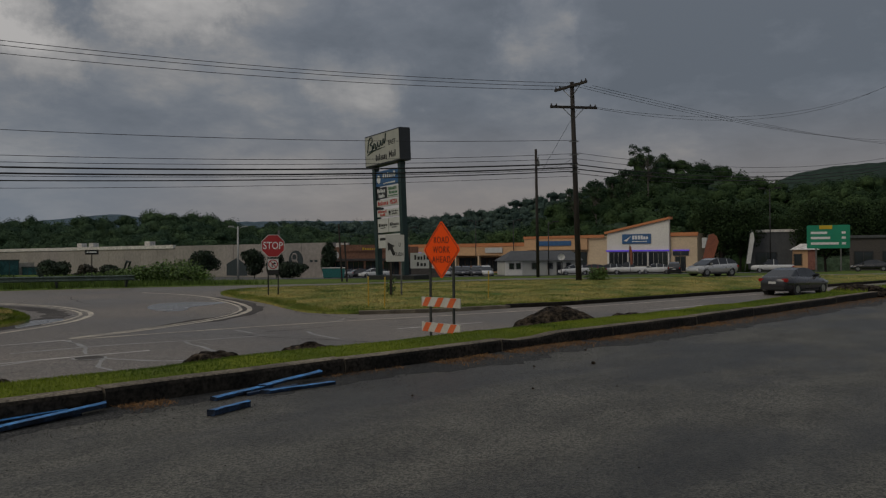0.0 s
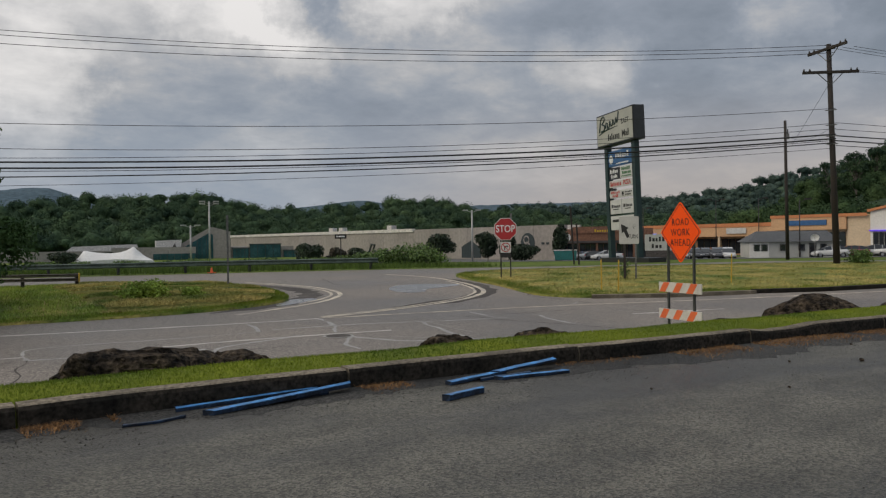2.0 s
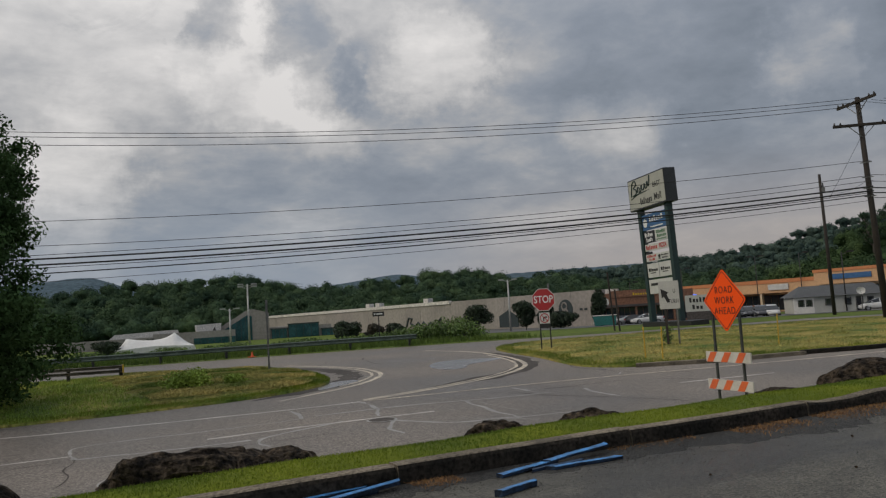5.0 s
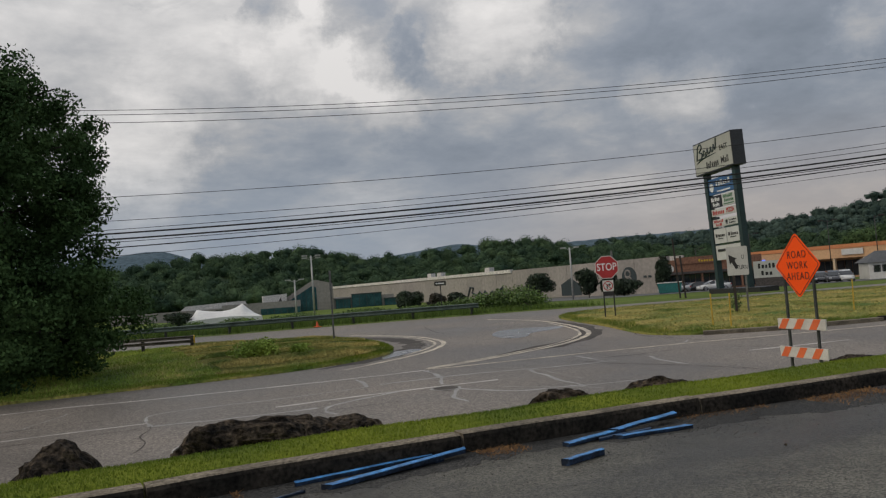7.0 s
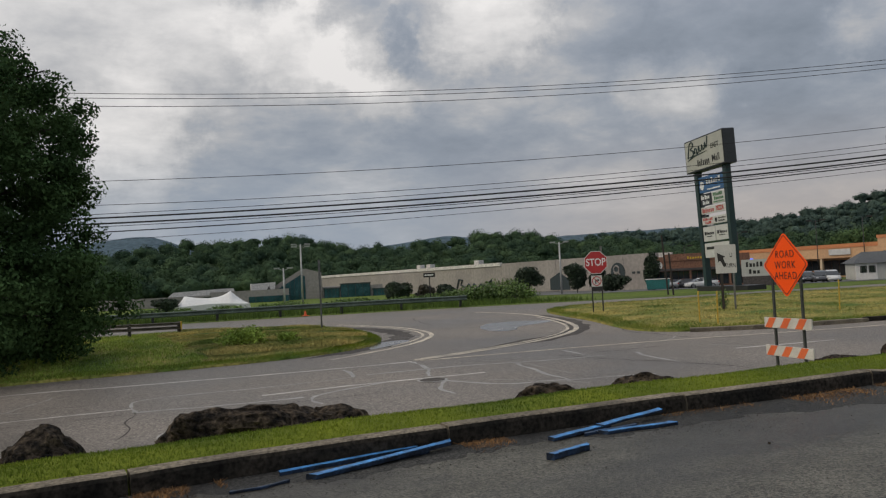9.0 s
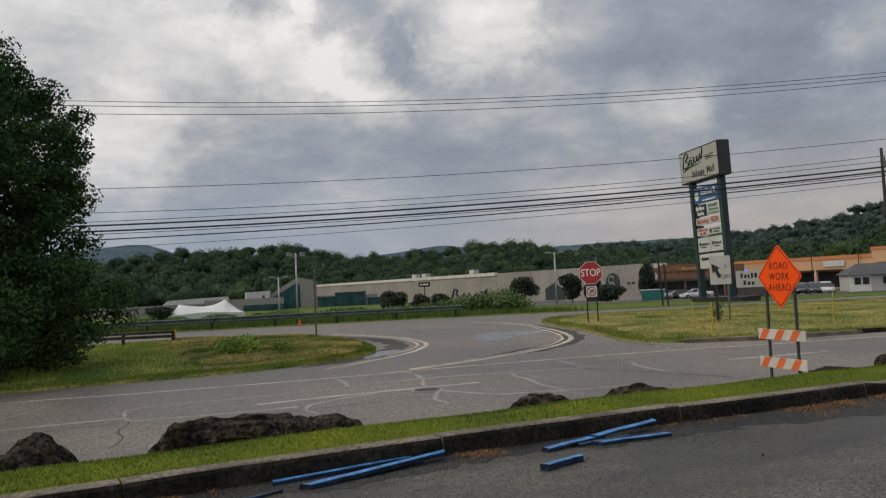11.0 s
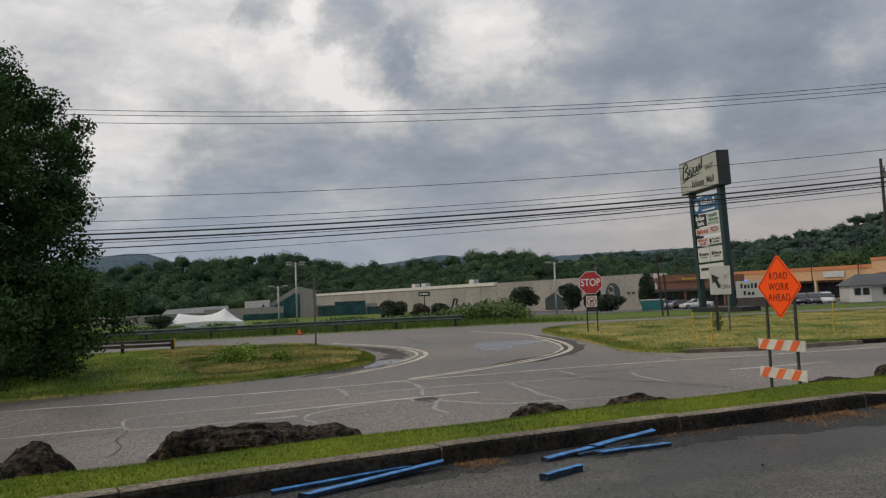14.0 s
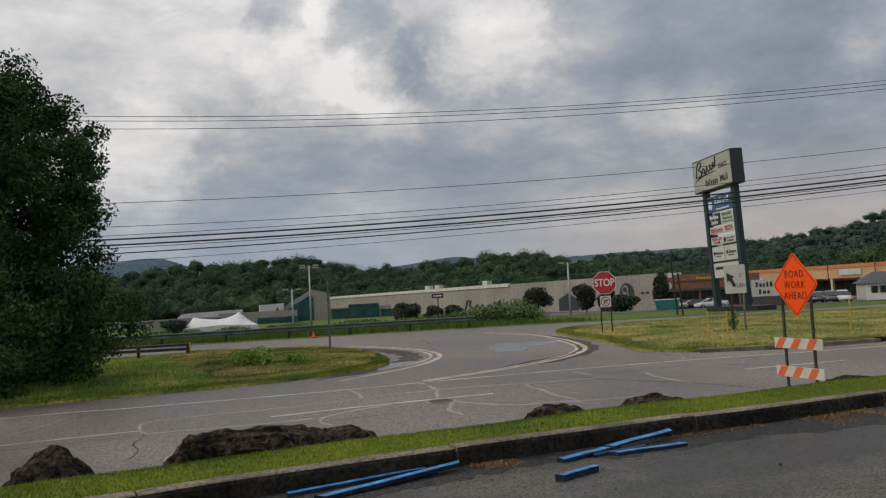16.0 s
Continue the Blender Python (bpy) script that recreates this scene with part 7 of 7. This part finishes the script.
woodland("woods", -12, 62, 310, 430, 6, 9.5, 7.3, "wooded green hillside behind the mall", 1900, [(-12, 1.03), (38, 1.03), (42, 0.86), (46, 0.62), (62, 0.52)], 0.40)
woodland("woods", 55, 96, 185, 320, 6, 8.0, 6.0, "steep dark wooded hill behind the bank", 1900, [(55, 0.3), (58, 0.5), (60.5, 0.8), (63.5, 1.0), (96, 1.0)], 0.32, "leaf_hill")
# haze on this ridge comes only from its bluer leaf colour
woodland("woods", 36, 64, 700, 900, 7, 13, 10.0, "wooded ridge behind the nearer woods, haze painted into its leaves", 480, [(36, 0.8), (40, 0.95), (44, 1.0), (64, 1.0)], 0.7, "leaf_haze")

# a few half-bare crowns that stand over the wood's edge
for az_, r, e, w in ((65.4, 240, 0.108, 5.0), (66.6, 245, 0.136, 6.5), (61.6, 270, 0.086, 5), (63.0, 260, 0.092, 4.5), (64.2, 260, 0.097, 4)):
    x, y = polar(r, az_)
    z1 = 1.65 + e * r
    br = thing("tall_tree", pose(x, y, z1 - 14), "tall thinly leaved tree at the wood's edge", "tree", "trees over the ridge")
    g = Geo()
    limb(g, (0, 0, -6), (0, 0, 9), 0.35, 0.15, 0.3)
    cl = []
    for k in range(30):
        a = 2.4 * k
        tip = (w * 0.6 * random.uniform(0.4, 1) * math.cos(a), w * 0.8 * random.uniform(0.4, 1) * math.sin(a), random.uniform(3, 13.0))
        limb(g, (0, 0, random.uniform(2, 8)), tip, 0.12, 0.04, 0.8)
        cl.append((tip, (1.3, 1.3, 0.9)))
    part("trunk", g, M["bare"], br)
    vs, fs = crown(cl, 90, 0.26, 1.0)
    part("crown", raw_mesh("crown", vs, fs, M["leaf_far"]), None, br)


def far_hill(profile, r, label, mat="hill"):
    g = Geo()
    azs = np.linspace(profile[0][0], profile[-1][0], 160)
    lv = 7
    for a in azs:
        e = along(profile, a) + 0.0006 * noise.noise((a * 3.1, r, 0)) + 0.0008 * noise.noise((a * 9.0, r, 2))
        for k in range(lv):
            rr = r * (0.8 + 0.2 * k / (lv - 1))
            x, y = polar(rr, a)
            g.v.append((x, y, -10 + (11.65 + e * r) * (k / (lv - 1)) ** 0.8))
        x, y = polar(r * 1.1, a)
        g.v.append((x, y, -30))
    n = lv + 1
    g.f = [(i * n + j, (i + 1) * n + j, (i + 1) * n + j + 1, i * n + j + 1) for i in range(len(azs) - 1) for j in range(lv)]
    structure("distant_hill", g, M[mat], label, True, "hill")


far_hill([(-20, 0.03), (-5, 0.05), (4, 0.056), (8.3, 0.0655), (9.6, 0.0645), (12, 0.048), (20, 0.035), (25, 0.042), (29.7, 0.0515), (32, 0.046), (36, 0.042), (40, 0.044), (50, 0.045), (56, 0.052), (62, 0.05)], 1500, "far wooded ridge coloured blue-green for air haze")
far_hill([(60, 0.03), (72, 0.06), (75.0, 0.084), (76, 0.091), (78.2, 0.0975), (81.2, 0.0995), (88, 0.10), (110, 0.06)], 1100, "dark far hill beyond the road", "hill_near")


# ---------------------------------------------------------------- grass and loose stuff
def blades(name, pts, h, w, mat, label, lean=0.5, parent=None):
    pts = np.asarray(pts)
    n = len(pts)
    a = rng.uniform(0, 2 * math.pi, n)
    d = np.stack([np.cos(a), np.sin(a), np.zeros(n)], 1)
    hh = (h * rng.uniform(0.5, 1.3, n))[:, None]
    b = rng.uniform(0, 2 * math.pi, n)
    tip = pts + np.stack([np.cos(b) * lean, np.sin(b) * lean, np.ones(n)], 1) * hh * np.concatenate([rng.uniform(0, 1, (n, 2)), np.ones((n, 1))], 1)
    vs = np.stack([pts - d * w, pts + d * w, tip], 1).reshape(-1, 3)
    ob = new(name, raw_mesh(name, vs, np.arange(3 * n).reshape(-1, 3), M[mat]))
    return tagged(ob, label, "grass", kind="stuff")


P = []
while len(P) < 110000:
    x = 30 * random.random() ** 1.35 - 1.5
    u = random.uniform(0.2, 1.9)
    P.append((x, kerb_y(x) + u, strip_z(x, u) - 0.01))
blades("verge_grass", P, 0.034, 0.006, "blade", "short bright green grass on the strip", 0.6)
P = []
while len(P) < 9000:
    x = random.uniform(28, 70)
    u = random.uniform(0.25, 3)
    P.append((x, kerb_y(x) + u, strip_z(x, u) - 0.01))
blades("verge_grass", P, 0.10, 0.02, "blade", "short bright green grass on the strip", 0.6)


def in_poly(poly, n, box, keep):
    out = []
    while len(out) < n:
        x, y = random.uniform(box[0], box[1]), random.uniform(box[2], box[3])
        if inside(poly, x, y) and keep(x, y):
            out.append((x, y))
    return out


pts = in_poly(ISLAND, 60000, (21, 75, 8, 38), lambda x, y: random.random() < (1.3 - x / 70) * (1.0 if noise.noise((x * 0.55, y * 0.9, 6)) + 0.5 * noise.noise((x * 1.7, y * 2.4, 2)) > 0.0 else 0.22))
blades("median_grass", [(x, y, mound(ISLAND, x, y, 0.18, 1.6) - 0.02) for x, y in pts], 0.09, 0.013, "hay_blade", "yellowing cut grass lying on the median", 1.6)


pts = in_poly(ISLAND, 22000, (21, 62, 8, 38), lambda x, y: edge_distance(ISLAND, x, y) < 0.8 + 0.5 * noise.noise((x * 0.8, y * 0.8, 2)))
blades("edge_grass", [(x, y, mound(ISLAND, x, y, 0.18, 1.6) - 0.02) for x, y in pts], 0.11, 0.012, "blade", "short green grass along the median's edge", 0.7)


def mown(x, y):
    """Where the verge is mown: the right-hand part, past a ragged edge."""
    return x > 6.6 + 0.10 * (y - 32) + 1.1 * noise.noise((x * 0.4, y * 0.4, 9)) and y > 26.3


def windrow(x, y):
    return math.sin(1.9 * (y + 0.25 * x) + 2.2 * noise.noise((x * 0.3, y * 0.3, 4))) > -0.1


pts = in_poly(VERGE, 46000, (4, 15, 25, 46), lambda x, y: mown(x, y) and edge_distance(VERGE, x, y) > 0.5 and (windrow(x, y) or random.random() < 0.25))
blades("verge_stalks", [(x, y, mound(VERGE, x, y, 0.12, 1.5) - 0.02 + (0.10 if windrow(x, y) else 0)) for x, y in pts], 0.09, 0.014, "hay_blade", "straw-coloured cut grass lying in rows on the verge", 1.8)
pts = in_poly(VERGE, 70000, (-10, 13, 25, 44), lambda x, y: not mown(x, y))
blades("rank_grass", [(x, y, mound(VERGE, x, y, 0.12, 1.5) - 0.02) for x, y in pts], 0.11, 0.013, "rank", "tall deep green grass growing on the verge", 0.7)
pts = in_poly(VERGE, 26000, (-10, 14.6, 25, 42), lambda x, y: edge_distance(VERGE, x, y) < 0.85 + 0.4 * noise.noise((x, y, 2)))
blades("edge_grass", [(x, y, mound(VERGE, x, y, 0.12, 1.5) - 0.02) for x, y in pts], 0.10, 0.011, "blade", "short bright green grass along the verge's edge", 0.7)
P = []
while len(P) < 34000:
    x = random.uniform(-25, 34)
    y = along(FAR_LINE, x) + random.uniform(0.4, 16)
    P.append((x, y, land_z(x, y) - 0.03))
blades("bank_weeds", P, 0.38, 0.025, "weed", "rank green weeds behind the guardrail", 0.6)

# dead grass in the joint at the foot of the kerb
P = []
for x0, x1, n, wd in ((1.0, 1.75, 900, 0.14), (4.1, 4.6, 420, 0.14), (6.6, 8.0, 260, 0.10), (8.4, 17, 7000, 0.22), (17, 34, 5000, 0.3), (-1.5, 0.4, 260, 0.16)):
    for _ in range(n):
        x = random.uniform(x0, x1)
        if noise.noise((x * 2.2, 0, 11)) > -0.25:
            P.append((x, kerb_y(x) - abs(random.gauss(0, wd)) - 0.01, 0.001))
blades("dead_grass", P, 0.036, 0.006, "straw", "orange dead grass along the kerb's foot", 2.2)

vs, fs, cnt = [], [], 0
oct_v = np.array([(1, 0, 0), (-1, 0, 0), (0, 1, 0), (0, -1, 0), (0, 0, 1), (0, 0, -0.4)], float)
oct_f = np.array([(0, 2, 4), (2, 1, 4), (1, 3, 4), (3, 0, 4), (2, 0, 5), (1, 2, 5), (3, 1, 5), (0, 3, 5)])
for _ in range(30000):
    x = random.uniform(-2, 16)
    y = kerb_y(x) - abs(random.gauss(0, 0.5)) * (1 + 0.5 * noise.noise((x * 0.7, 3, 0))) - 0.02 if random.random() < 0.88 else random.uniform(2, kerb_y(x) - 0.1)
    s = 0.0022 + 0.0065 * random.random() ** 5
    vs.append(np.array([x, y, s * 0.3]) + oct_v * s * rng.uniform(0.6, 1.3, (1, 3)) + rng.normal(size=(6, 3)) * s * 0.12)
    fs.append(oct_f + cnt)
    cnt += 6
tagged(new("gravel", raw_mesh("gravel", np.concatenate(vs), np.concatenate(fs), M["gravel"])), "loose grey gravel on the asphalt by the kerb", "gravel", kind="stuff")
for x, y, s in ((9.6, 4.8, 0.03), (8.9, 5.3, 0.018), (7.4, 4.4, 0.016), (10.9, 5.6, 0.02), (6.3, 5.2, 0.014)):
    bm = bmesh.new()
    bmesh.ops.create_icosphere(bm, subdivisions=2, radius=s)
    for v in bm.verts:
        v.co *= 1 + 0.3 * noise.noise(v.co / s + Vector((x, y, 0)))
        v.co.z *= 0.7
    me = bpy.data.meshes.new("pebble")
    bm.to_mesh(me)
    bm.free()
    me.materials.append(M["rock"])
    ob = new("pebble", me)
    ob.location = (x, y, s * 0.6)
    tagged(ob, "small dark stone lying on the asphalt", "stone", "stones on the lot")
